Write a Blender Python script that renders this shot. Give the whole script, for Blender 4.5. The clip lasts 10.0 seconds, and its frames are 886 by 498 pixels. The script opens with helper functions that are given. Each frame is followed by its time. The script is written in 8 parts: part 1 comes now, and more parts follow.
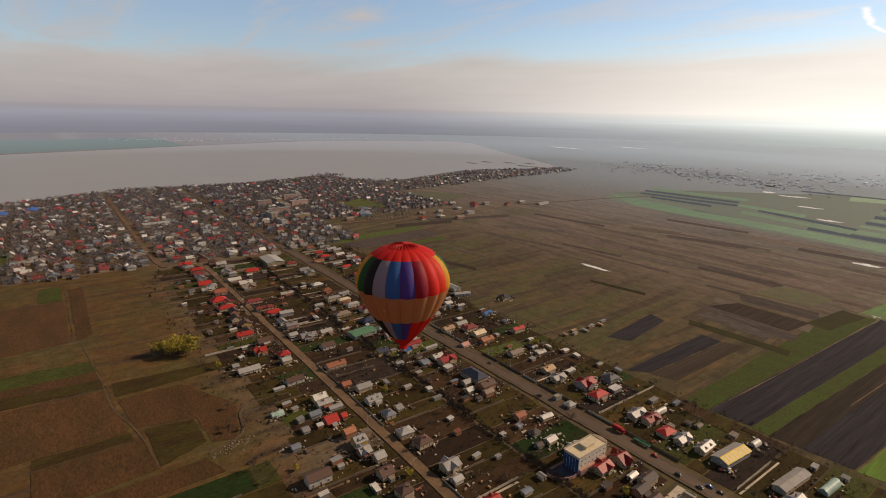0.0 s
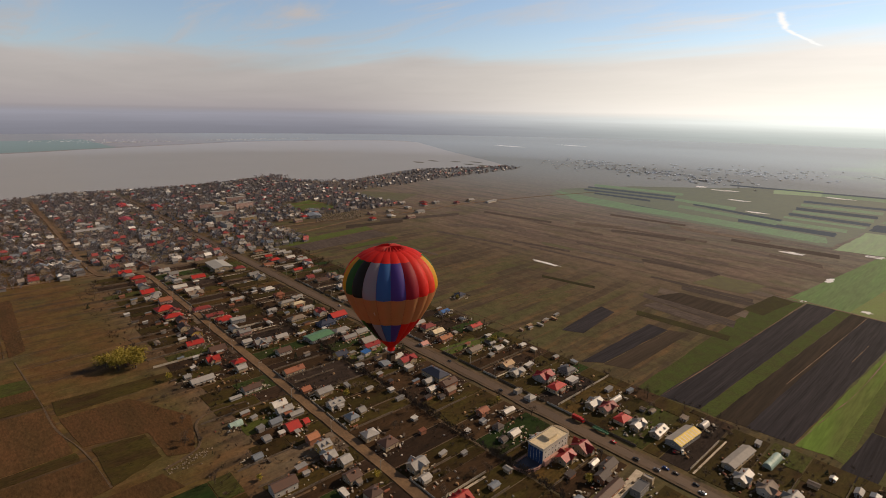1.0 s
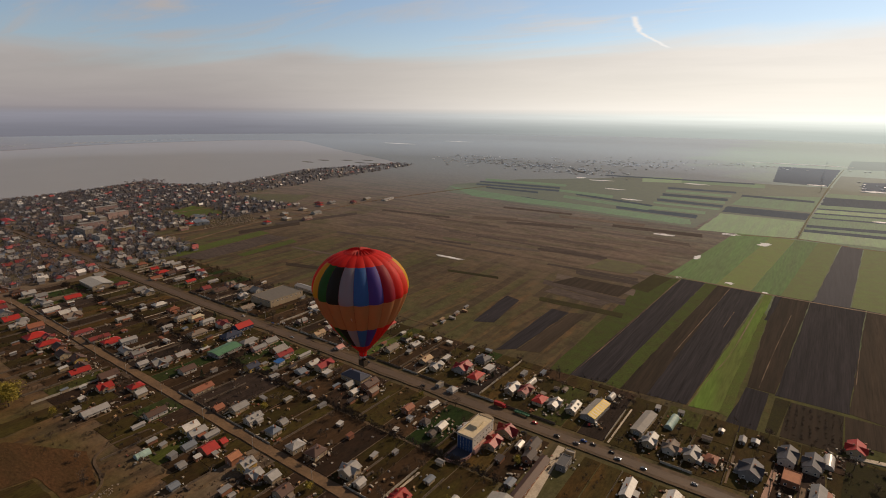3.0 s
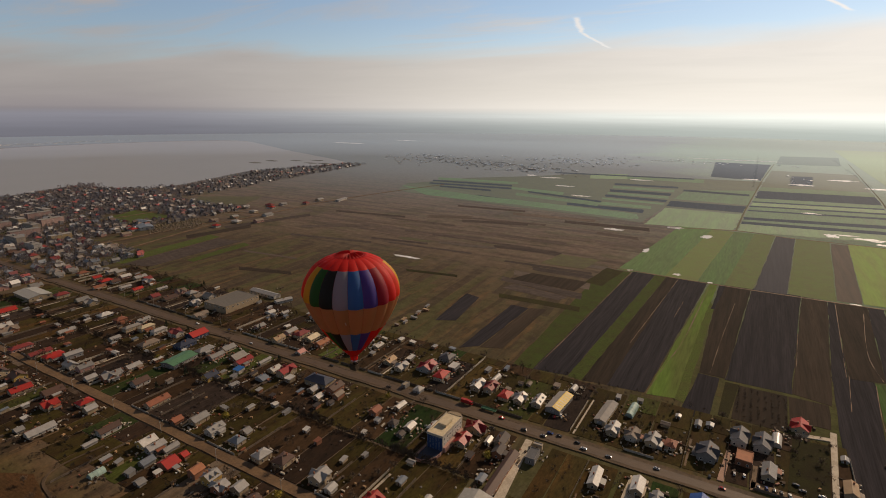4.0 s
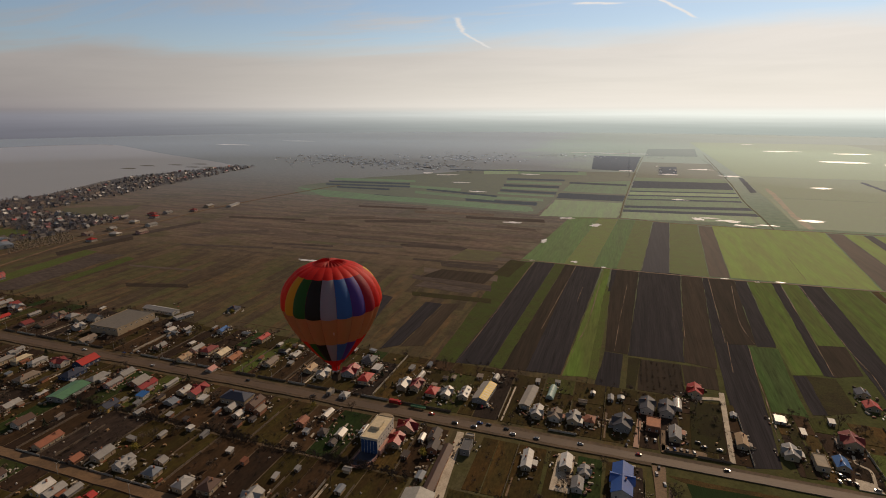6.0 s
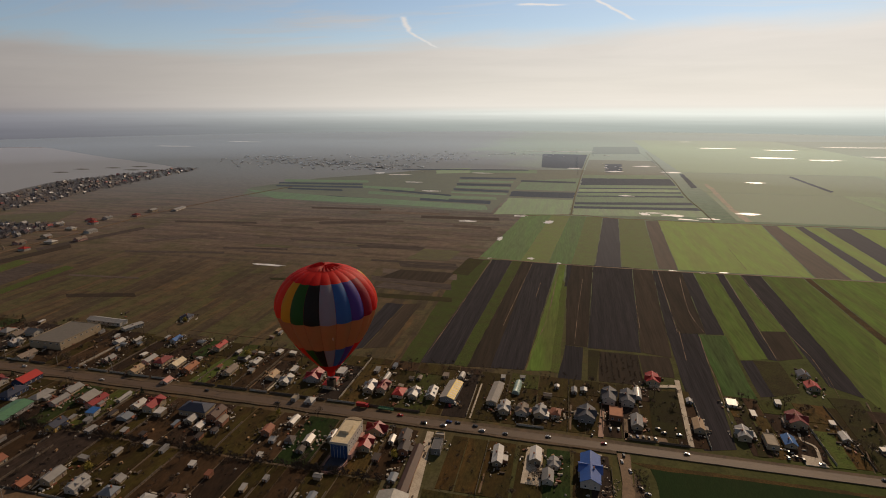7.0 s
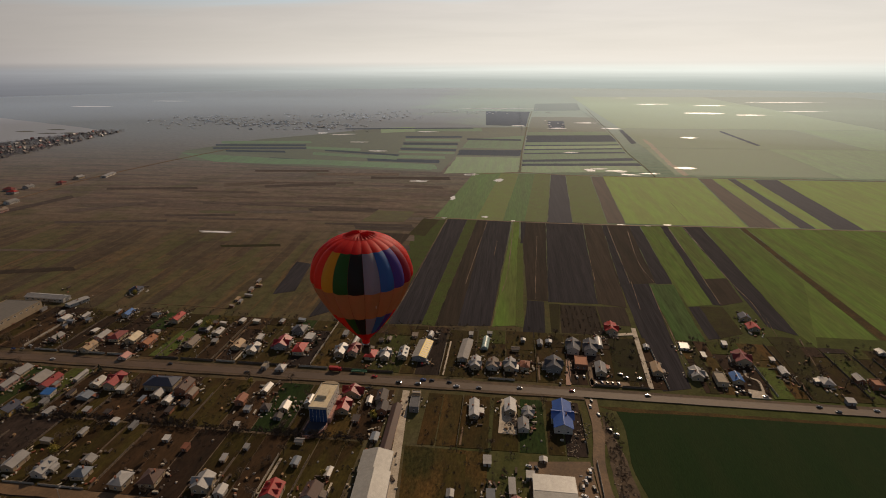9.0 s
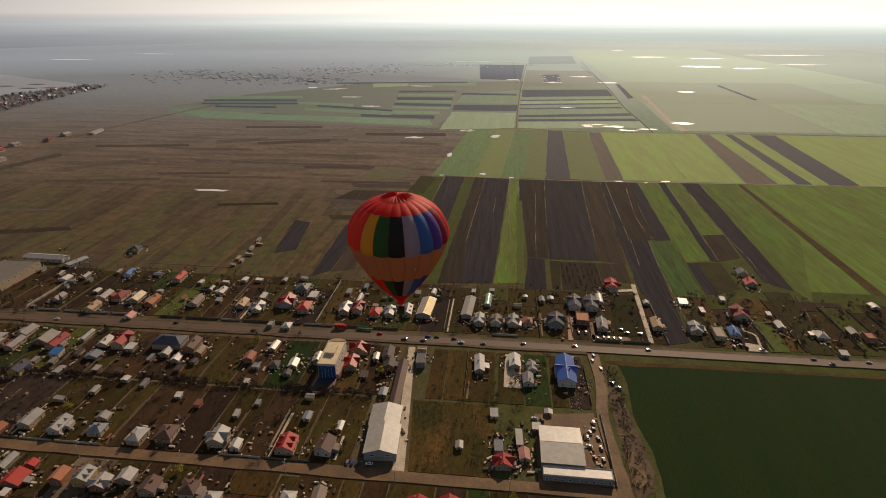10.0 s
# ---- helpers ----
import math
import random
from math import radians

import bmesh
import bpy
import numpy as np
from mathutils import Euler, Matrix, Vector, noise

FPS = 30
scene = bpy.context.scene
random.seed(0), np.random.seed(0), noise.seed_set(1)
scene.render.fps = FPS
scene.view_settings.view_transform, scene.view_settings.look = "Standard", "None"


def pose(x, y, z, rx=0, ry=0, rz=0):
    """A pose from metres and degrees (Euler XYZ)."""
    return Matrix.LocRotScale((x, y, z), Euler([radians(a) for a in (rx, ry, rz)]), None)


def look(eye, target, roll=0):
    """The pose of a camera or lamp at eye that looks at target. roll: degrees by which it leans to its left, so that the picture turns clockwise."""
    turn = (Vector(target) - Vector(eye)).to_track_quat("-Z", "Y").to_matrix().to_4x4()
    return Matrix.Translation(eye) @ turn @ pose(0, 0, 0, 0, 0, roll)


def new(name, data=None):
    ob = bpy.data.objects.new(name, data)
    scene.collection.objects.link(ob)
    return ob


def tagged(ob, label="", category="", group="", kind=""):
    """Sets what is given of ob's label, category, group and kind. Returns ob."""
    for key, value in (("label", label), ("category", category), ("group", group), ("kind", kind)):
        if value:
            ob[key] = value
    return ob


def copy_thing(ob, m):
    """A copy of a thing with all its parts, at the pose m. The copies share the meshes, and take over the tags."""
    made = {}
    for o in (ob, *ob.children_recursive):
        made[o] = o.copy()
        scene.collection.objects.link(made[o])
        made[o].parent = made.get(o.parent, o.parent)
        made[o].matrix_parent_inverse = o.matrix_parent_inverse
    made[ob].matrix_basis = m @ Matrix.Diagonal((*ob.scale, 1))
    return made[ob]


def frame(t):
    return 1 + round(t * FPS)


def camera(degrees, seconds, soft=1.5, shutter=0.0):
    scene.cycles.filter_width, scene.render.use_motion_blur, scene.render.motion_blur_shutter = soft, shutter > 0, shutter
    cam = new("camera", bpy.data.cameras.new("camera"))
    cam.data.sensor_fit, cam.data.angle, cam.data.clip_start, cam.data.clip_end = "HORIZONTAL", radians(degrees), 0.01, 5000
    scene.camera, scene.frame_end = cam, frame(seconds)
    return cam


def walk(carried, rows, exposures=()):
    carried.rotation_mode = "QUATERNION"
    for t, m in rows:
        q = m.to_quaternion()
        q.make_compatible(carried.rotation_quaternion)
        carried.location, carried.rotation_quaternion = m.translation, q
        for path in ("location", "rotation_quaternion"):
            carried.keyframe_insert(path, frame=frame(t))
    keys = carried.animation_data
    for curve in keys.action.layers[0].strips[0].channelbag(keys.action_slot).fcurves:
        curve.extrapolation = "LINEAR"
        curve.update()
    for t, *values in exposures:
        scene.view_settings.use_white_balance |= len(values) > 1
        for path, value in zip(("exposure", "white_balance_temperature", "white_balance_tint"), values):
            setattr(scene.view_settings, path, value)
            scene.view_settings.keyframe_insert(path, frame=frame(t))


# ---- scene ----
cam = camera(79.26, 10.0, soft=1.0)
# seconds, x, y, z, yaw, pitch, roll: the main road runs along x at y = 0
ROWS = [
    (0.0, 89.00, -271.70, 200.00, 53.493, -14.323, -1.061),
    (0.5, 87.00, -275.19, 200.26, 51.117, -14.331, -0.993),
    (1.0, 84.54, -278.41, 200.37, 47.651, -14.314, -0.926),
    (1.5, 81.92, -281.41, 200.46, 43.840, -14.331, -0.764),
    (2.0, 79.54, -284.49, 200.60, 40.612, -14.342, -0.641),
    (3.5, 70.18, -291.44, 200.96, 33.371, -14.486, -0.384),
    (4.0, 67.11, -293.77, 201.22, 30.438, -14.512, -0.316),
    (4.5, 63.85, -296.16, 201.61, 26.722, -14.544, -0.198),
    (5.0, 60.04, -297.86, 201.65, 23.300, -14.584, -0.098),
    (6.5, 48.55, -303.26, 202.37, 16.537, -14.682, 0.167),
    (7.0, 44.40, -304.23, 202.51, 13.508, -14.716, 0.205),
    (7.5, 40.19, -305.16, 202.73, 10.789, -14.748, 0.291),
    (8.0, 35.93, -305.90, 203.07, 8.959, -15.279, 0.290),
    (8.5, 31.62, -306.80, 203.34, 7.572, -16.870, 0.274),
    (9.0, 27.15, -307.75, 203.70, 7.128, -19.049, 0.228),
    (9.5, 22.85, -308.55, 204.14, 6.705, -22.391, 0.216),
    (10.0, 18.68, -308.49, 204.60, 6.202, -23.657, 0.180),
]
walk(cam, [(t, pose(x, y, z, 90 + pitch, roll, yaw)) for t, x, y, z, yaw, pitch, roll in ROWS],
     exposures=((0.0, 0.54), (2.0, 0.38), (4.5, 0.12), (7.5, -0.05), (9.0, -0.04), (9.5, 0.08), (10.0, 0.38)))

# ---------------------------------------------------------------- light
SUN_AZ, SUN_EL = 18.0, 31.0          # degrees from +y towards +x, and above the horizon
SUN_DIR = Vector((math.sin(radians(SUN_AZ)) * math.cos(radians(SUN_EL)),
                  math.cos(radians(SUN_AZ)) * math.cos(radians(SUN_EL)), math.sin(radians(SUN_EL))))
sun = new("sun", bpy.data.lights.new("sun", "SUN"))
sun.data.energy, sun.data.angle, sun.data.color = 3.5, radians(0.6), (1.0, 0.752, 0.52)
sun.matrix_world = look(SUN_DIR * 1000, (0, 0, 0))


class Nodes:
    """Short-hand for building node trees."""

    def __init__(self, tree):
        self.tree = tree
        tree.nodes.clear()

    def add(self, kind, _at=None, **sets):
        n = self.tree.nodes.new(kind)
        for key, value in sets.items():
            if key == "op":
                n.operation = value
            elif key == "blend":
                n.data_type, n.blend_type = "RGBA", value
            elif key == "dims":
                n.noise_dimensions = value
            elif key == "feature":
                n.feature = value
        return n

    def link(self, a, b):
        self.tree.links.new(a, b)

    def put(self, socket, value):
        if isinstance(value, (int, float)):
            socket.default_value = value
        elif isinstance(value, (tuple, list)):
            v = tuple(value)
            socket.default_value = v + (1.0,) if (len(v) == 3 and socket.type == "RGBA") else v
        else:
            self.link(value, socket)

    def math(self, op, a, b=0.0, c=None, clamp=False):
        n = self.add("ShaderNodeMath", op=op)
        n.use_clamp = clamp
        self.put(n.inputs[0], a)
        self.put(n.inputs[1], b)
        if c is not None:
            self.put(n.inputs[2], c)
        return n.outputs[0]

    def mix(self, fac, a, b, blend="MIX"):
        n = self.add("ShaderNodeMix", blend=blend)
        self.put(n.inputs["Factor"], fac)
        self.put(n.inputs[6], a)
        self.put(n.inputs[7], b)
        return n.outputs[2]

    def noise(self, vec, scale, detail=4.0, rough=0.55, distort=0.0):
        n = self.add("ShaderNodeTexNoise")
        self.put(n.inputs["Vector"], vec)
        n.inputs["Scale"].default_value = scale
        n.inputs["Detail"].default_value = detail
        n.inputs["Roughness"].default_value = rough
        n.inputs["Distortion"].default_value = distort
        return n.outputs["Fac"]

    def ramp(self, fac, lo, hi):
        n = self.add("ShaderNodeMapRange")
        n.interpolation_type = "SMOOTHSTEP"
        self.put(n.inputs["Value"], fac)
        n.inputs["From Min"].default_value, n.inputs["From Max"].default_value = lo, hi
        return n.outputs["Result"]

    def mapped(self, vec, scale=(1, 1, 1), loc=(0, 0, 0), rot=(0, 0, 0)):
        n = self.add("ShaderNodeMapping")
        self.put(n.inputs["Vector"], vec)
        n.inputs["Scale"].default_value = scale
        n.inputs["Location"].default_value = loc
        n.inputs["Rotation"].default_value = [radians(a) for a in rot]
        return n.outputs["Vector"]


def make_world():
    world = bpy.data.worlds.new("sky")
    scene.world = world
    world.use_nodes = True
    k = Nodes(world.node_tree)
    out = k.add("ShaderNodeOutputWorld")
    sky = k.add("ShaderNodeTexSky")
    sky.sky_type, sky.sun_disc = "NISHITA", False
    sky.sun_elevation, sky.sun_rotation = radians(SUN_EL), radians(SUN_AZ)
    sky.altitude, sky.air_density, sky.dust_density, sky.ozone_density = 200, 1.0, 0.2, 3.0
    bg_sky = k.add("ShaderNodeBackground")
    k.link(sky.outputs[0], bg_sky.inputs["Color"])
    bg_sky.inputs["Strength"].default_value = SKY_STRENGTH
    co = k.add("ShaderNodeTexCoord").outputs["Generated"]
    sep = k.add("ShaderNodeSeparateXYZ")
    k.link(co, sep.inputs[0])
    z = sep.outputs["Z"]
    zpos = k.math("MAXIMUM", z, 0.0)
    # a cloud sheet far above: the direction meets a plane
    inv = k.math("DIVIDE", 1.0, k.math("ADD", zpos, 0.06))
    plane = k.add("ShaderNodeVectorMath", op="SCALE")
    k.link(co, plane.inputs[0])
    k.put(plane.inputs["Scale"], inv)
    flat = k.mapped(plane.outputs[0], scale=(0.32, 0.55, 0.0), rot=(0, 0, 20))
    wob = k.noise(flat, 1.0, 7.0, 0.55, 0.6)
    wisp = k.ramp(k.noise(k.mapped(plane.outputs[0], scale=(0.35, 1.3, 0), rot=(0, 0, -14)), 1.0, 8.0, 0.62, 0.8), 0.46, 0.78)
    # the top of the cloud bank, with a ragged edge
    edge = k.math("SUBTRACT", z, k.math("ADD", k.math("MULTIPLY", wob, 0.085), k.math("MULTIPLY", sep.outputs["X"], 0.035)))
    bank = k.ramp(edge, 0.104, 0.050)
    high = k.ramp(z, 0.38, 0.19)
    sx = k.add("ShaderNodeSeparateXYZ")
    k.link(plane.outputs[0], sx.inputs[0])

    def trail(x0, y0, x1, y1, width, ragged):
        """A vapour trail between two points of the sheet."""
        length = math.hypot(x1 - x0, y1 - y0)
        ux, uy = (x1 - x0) / length, (y1 - y0) / length
        dx, dy = k.math("SUBTRACT", sx.outputs["X"], x0), k.math("SUBTRACT", sx.outputs["Y"], y0)
        along = k.math("ADD", k.math("MULTIPLY", dx, ux), k.math("MULTIPLY", dy, uy))
        off = k.math("ABSOLUTE", k.math("ADD", k.math("SUBTRACT", k.math("MULTIPLY", dx, uy), k.math("MULTIPLY", dy, ux)),
                                        k.math("MULTIPLY", k.math("SUBTRACT", k.noise(plane.outputs[0], 6.0, 5.0), 0.5), ragged)))
        body = k.ramp(off, width, 0.0)
        ends = k.math("MULTIPLY", k.ramp(along, -0.06, 0.06), k.ramp(along, length + 0.08, length - 0.08))
        return k.math("MULTIPLY", body, ends)

    trails = trail(-1.40, 4.45, -1.53, 5.05, 0.040, 0.06)
    for seg in ((-1.53, 5.05, -1.49, 5.90, 0.035, 0.06), (0.10, 4.25, 0.42, 4.95, 0.030, 0.04), (-0.45, 4.27, -0.14, 4.35, 0.06, 0.12)):
        trails = k.math("MAXIMUM", trails, trail(*seg))
    # the aureole round the hidden sun
    dot = k.add("ShaderNodeVectorMath", op="DOT_PRODUCT")
    k.link(co, dot.inputs[0])
    dot.inputs[1].default_value = SUN_DIR
    near_sun = k.math("POWER", k.math("MAXIMUM", dot.outputs["Value"], 0.0), 4.0)
    away = k.math("ADD", k.math("MULTIPLY", sep.outputs["X"], math.sin(radians(SUN_AZ))), k.math("MULTIPLY", sep.outputs["Y"], math.cos(radians(SUN_AZ))))
    cloud_col = k.mix(k.ramp(away, -1.0, -0.25), (0.24, 0.22, 0.22), k.mix(near_sun, k.mix(k.ramp(away, 0.1, 0.75), (0.435, 0.380, 0.345), (0.50, 0.43, 0.38)), (1.14, 1.02, 0.90)))
    streaks = k.add("ShaderNodeMapRange")
    k.link(k.noise(k.mapped(plane.outputs[0], scale=(0.34, 0.5, 0), rot=(0, 0, 8)), 1.0, 6.0, 0.6, 0.5), streaks.inputs["Value"])
    streaks.inputs["From Min"].default_value, streaks.inputs["From Max"].default_value = 0.3, 0.7
    streaks.inputs["To Min"].default_value, streaks.inputs["To Max"].default_value = 0.90, 1.07
    tone = k.add("ShaderNodeVectorMath", op="SCALE")
    k.link(cloud_col, tone.inputs[0])
    k.link(streaks.outputs["Result"], tone.inputs["Scale"])
    bg_cloud = k.add("ShaderNodeBackground")
    k.put(bg_cloud.inputs["Color"], tone.outputs[0])
    bg_cloud.inputs["Strength"].default_value = 0.88
    # ground haze towards the horizon
    flat_sun = k.math("ADD", k.math("MULTIPLY", k.math("MULTIPLY", sep.outputs["X"], math.sin(radians(SUN_AZ))), 1.0),
                      k.math("MULTIPLY", sep.outputs["Y"], math.cos(radians(SUN_AZ))))
    side = k.ramp(flat_sun, 0.15, 1.0)
    haze_col = k.mix(k.ramp(flat_sun, -1.0, -0.25), (0.19, 0.18, 0.19), k.mix(side, (0.285, 0.258, 0.272), (1.08, 1.02, 0.92)))
    bg_haze = k.add("ShaderNodeBackground")
    k.put(bg_haze.inputs["Color"], haze_col)
    bg_haze.inputs["Strength"].default_value = 0.86
    veil = k.math("MULTIPLY", k.math("ADD", k.math("MULTIPLY", wisp, 0.75), 0.14), high)
    veil = k.math("MAXIMUM", k.math("MAXIMUM", veil, k.math("MULTIPLY", bank, 0.88)), k.math("MULTIPLY", trails, 0.8), clamp=True)
    m1 = k.add("ShaderNodeMixShader")
    k.put(m1.inputs[0], veil)
    k.link(bg_sky.outputs[0], m1.inputs[1])
    k.link(bg_cloud.outputs[0], m1.inputs[2])
    # unseen warm grey added overhead to take blue out of the skylight
    bg_dome = k.add("ShaderNodeBackground")
    bg_dome.inputs["Color"].default_value = (0.110, 0.099, 0.088, 1)
    m0 = k.add("ShaderNodeMixShader")
    k.put(m0.inputs[0], k.math("MULTIPLY", k.ramp(z, 0.20, 0.45), 0.8))
    k.link(m1.outputs[0], m0.inputs[1])
    k.link(bg_dome.outputs[0], m0.inputs[2])
    bg_trail = k.add("ShaderNodeBackground")
    bg_trail.inputs["Color"].default_value = (1.0, 0.96, 0.93, 1)
    m3 = k.add("ShaderNodeMixShader")
    k.put(m3.inputs[0], k.math("MULTIPLY", trails, 0.36))
    k.link(m0.outputs[0], m3.inputs[1])
    k.link(bg_trail.outputs[0], m3.inputs[2])
    m1 = m3
    hz = k.math("POWER", 2.718, k.math("MULTIPLY", zpos, -16.0))
    m2 = k.add("ShaderNodeMixShader")
    k.put(m2.inputs[0], k.math("MULTIPLY", hz, 0.9))
    k.link(m1.outputs[0], m2.inputs[1])
    k.link(bg_haze.outputs[0], m2.inputs[2])
    # the far land below the horizon, past the end of the ground
    bg_land = k.add("ShaderNodeBackground")
    land_col = k.mix(k.math("POWER", k.math("MAXIMUM", flat_sun, 0.0), 2.8), (0.108, 0.104, 0.115), (0.285, 0.305, 0.262))
    k.put(bg_land.inputs["Color"], k.mix(k.ramp(z, -0.034, 0.004), land_col, k.mix(k.math("POWER", k.math("MAXIMUM", flat_sun, 0.0), 2.8), (0.165, 0.155, 0.165), (0.78, 0.76, 0.68))))
    m4 = k.add("ShaderNodeMixShader")
    k.put(m4.inputs[0], k.ramp(z, 0.006, -0.008))
    k.link(m2.outputs[0], m4.inputs[1])
    k.link(bg_land.outputs[0], m4.inputs[2])
    k.link(m4.outputs[0], out.inputs["Surface"])


SKY_STRENGTH = 0.085
make_world()

# ---------------------------------------------------------------- materials


def shade(name, base, other=None, scale=0.3, fine=3.0, rough=0.8, metal=0.0, sheen=0.0, bump=0.0, amount=0.6, stretch=(1, 1, 1),
          vary=0.0, spec=0.3, tint=(0.9, 0.88, 0.85), fuzz=0.2, grain=0.45):
    """A surface with two scales of variation between two colours, some of it random from object to object."""
    m = bpy.data.materials.new(name)
    m.use_nodes = True
    k = Nodes(m.node_tree)
    out = k.add("ShaderNodeOutputMaterial")
    b = k.add("ShaderNodeBsdfPrincipled")
    k.link(b.outputs[0], out.inputs["Surface"])
    other = other or tuple(c * 0.65 for c in base)
    co = k.mapped(k.add("ShaderNodeTexCoord").outputs["Object"], scale=stretch)
    info = k.add("ShaderNodeObjectInfo")
    shift = k.add("ShaderNodeVectorMath", op="ADD")
    k.link(co, shift.inputs[0])
    seed = k.add("ShaderNodeVectorMath", op="SCALE")
    seed.inputs[0].default_value = (37.0, 91.0, 13.0)
    k.link(info.outputs["Random"], seed.inputs["Scale"])
    k.link(seed.outputs[0], shift.inputs[1])
    co = shift.outputs[0]
    big = k.ramp(k.noise(co, scale, 5.0, 0.6), 0.32, 0.68)
    small = k.noise(co, fine, 6.0, 0.65)
    col = k.mix(k.math("MULTIPLY", big, amount), base, other)
    span = k.add("ShaderNodeMapRange")
    k.link(small, span.inputs["Value"])
    span.inputs["From Min"].default_value, span.inputs["From Max"].default_value = 0.2, 0.8
    span.inputs["To Min"].default_value, span.inputs["To Max"].default_value = 1.0 - grain * amount, 1.0 + grain * amount
    gain = span.outputs["Result"]
    if vary:
        r = k.add("ShaderNodeMapRange")
        k.link(info.outputs["Random"], r.inputs["Value"])
        r.inputs["To Min"].default_value, r.inputs["To Max"].default_value = 1 - vary, 1 + vary
        gain = k.math("MULTIPLY", gain, r.outputs["Result"])
    scaled = k.add("ShaderNodeVectorMath", op="SCALE")
    k.link(col, scaled.inputs[0])
    k.link(gain, scaled.inputs["Scale"])
    k.link(scaled.outputs[0], b.inputs["Base Color"])
    b.inputs["Roughness"].default_value = rough
    b.inputs["Metallic"].default_value = metal
    b.inputs["Specular IOR Level"].default_value = spec
    if sheen:
        b.inputs["Sheen Weight"].default_value = sheen
        b.inputs["Sheen Roughness"].default_value = fuzz
        b.inputs["Sheen Tint"].default_value = (*tint, 1)
    if bump:
        bn = k.add("ShaderNodeBump")
        bn.inputs["Strength"].default_value = 0.6
        bn.inputs["Distance"].default_value = bump
        k.link(small, bn.inputs["Height"])
        k.link(bn.outputs[0], b.inputs["Normal"])
    return m


# wheat also serves as lawn darkened for far strips off the sun's side
EARTHS = {"plough": ((0.034, 0.030, 0.035), (0.021, 0.019, 0.023), 0.22, 0.9, (1.1, 0.03, 1), 0.1), "soil": ((0.066, 0.047, 0.033), (0.041, 0.031, 0.022), 0.2, 0.8, (1.0, 0.04, 1), 0.25),
          "stubble": ((0.108, 0.066, 0.021), (0.056, 0.040, 0.015), 0.06, 0.9, (1, 1, 1), 0.2), "crop": ((0.092, 0.150, 0.026), (0.086, 0.104, 0.028), 0.09, 0.5, (1.0, 0.08, 1), 0.12),
          "crop_dark": ((0.016, 0.040, 0.008), (0.024, 0.042, 0.010), 0.02, 0.6, (3, 0.6, 1), 0.1), "grass": ((0.050, 0.048, 0.013), (0.038, 0.030, 0.012), 0.07, 0.9, (1, 1, 1), 0.25),
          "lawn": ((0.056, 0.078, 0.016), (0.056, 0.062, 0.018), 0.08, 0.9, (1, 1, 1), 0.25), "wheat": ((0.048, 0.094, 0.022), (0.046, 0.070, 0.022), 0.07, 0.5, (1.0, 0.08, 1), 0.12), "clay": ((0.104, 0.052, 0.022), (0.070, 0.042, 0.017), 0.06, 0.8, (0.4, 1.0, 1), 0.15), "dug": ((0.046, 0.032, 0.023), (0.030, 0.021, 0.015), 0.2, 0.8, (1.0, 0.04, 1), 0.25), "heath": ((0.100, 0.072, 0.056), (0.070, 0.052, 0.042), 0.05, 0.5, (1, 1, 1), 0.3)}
M = {}
# bluish lift added to the far field colours as haze
HAZE_TINT = ((0.014, 0.040, 0.048), (0.020, 0.042, 0.070))
for n, (one, two, coarse, fine_scale, way, spread) in EARTHS.items():
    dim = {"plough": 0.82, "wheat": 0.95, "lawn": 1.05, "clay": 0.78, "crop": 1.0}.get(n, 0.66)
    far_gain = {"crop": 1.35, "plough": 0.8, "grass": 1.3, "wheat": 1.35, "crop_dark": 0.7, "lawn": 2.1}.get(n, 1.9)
    mid_gain = {"crop": 1.65, "lawn": 2.0, "wheat": 1.7, "plough": 1.0, "soil": 1.15}.get(n, 1.4)
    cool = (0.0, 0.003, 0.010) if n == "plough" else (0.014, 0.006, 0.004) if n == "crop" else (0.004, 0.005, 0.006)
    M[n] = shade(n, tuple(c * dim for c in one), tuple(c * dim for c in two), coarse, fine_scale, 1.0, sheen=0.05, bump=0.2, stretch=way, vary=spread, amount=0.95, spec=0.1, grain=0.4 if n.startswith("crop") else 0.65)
    # middle copies: brighter than the near ones, some haze put into the colour
    M["mid_" + n] = shade("open_" + n, tuple(c * mid_gain + q for c, q in zip(one, cool)), tuple(c * mid_gain + q for c, q in zip(two, cool)), coarse, fine_scale, 0.9, sheen=0.12, bump=0.15, stretch=way, vary=spread, amount=0.8, spec=0.15, fuzz=0.28, grain=0.2 if n.startswith("crop") else 0.45)
    # far copies: paler, bluer, with sheen; haze is put into the field colours
    M["far_" + n] = shade("hazed_" + n, tuple(c * far_gain + q for c, q in zip(one, HAZE_TINT[n == "plough"])), tuple(c * far_gain + q for c, q in zip(two, HAZE_TINT[n == "plough"])), coarse, fine_scale, 0.85, sheen={"plough": 0.03, "wheat": 0.1, "grass": 0.1}.get(n, 0.22), bump=0.1, stretch=way, vary=spread, amount=0.8, spec=0.08 if n == "plough" else 0.35, tint=(0.84, 0.96, 0.95), fuzz=0.38)
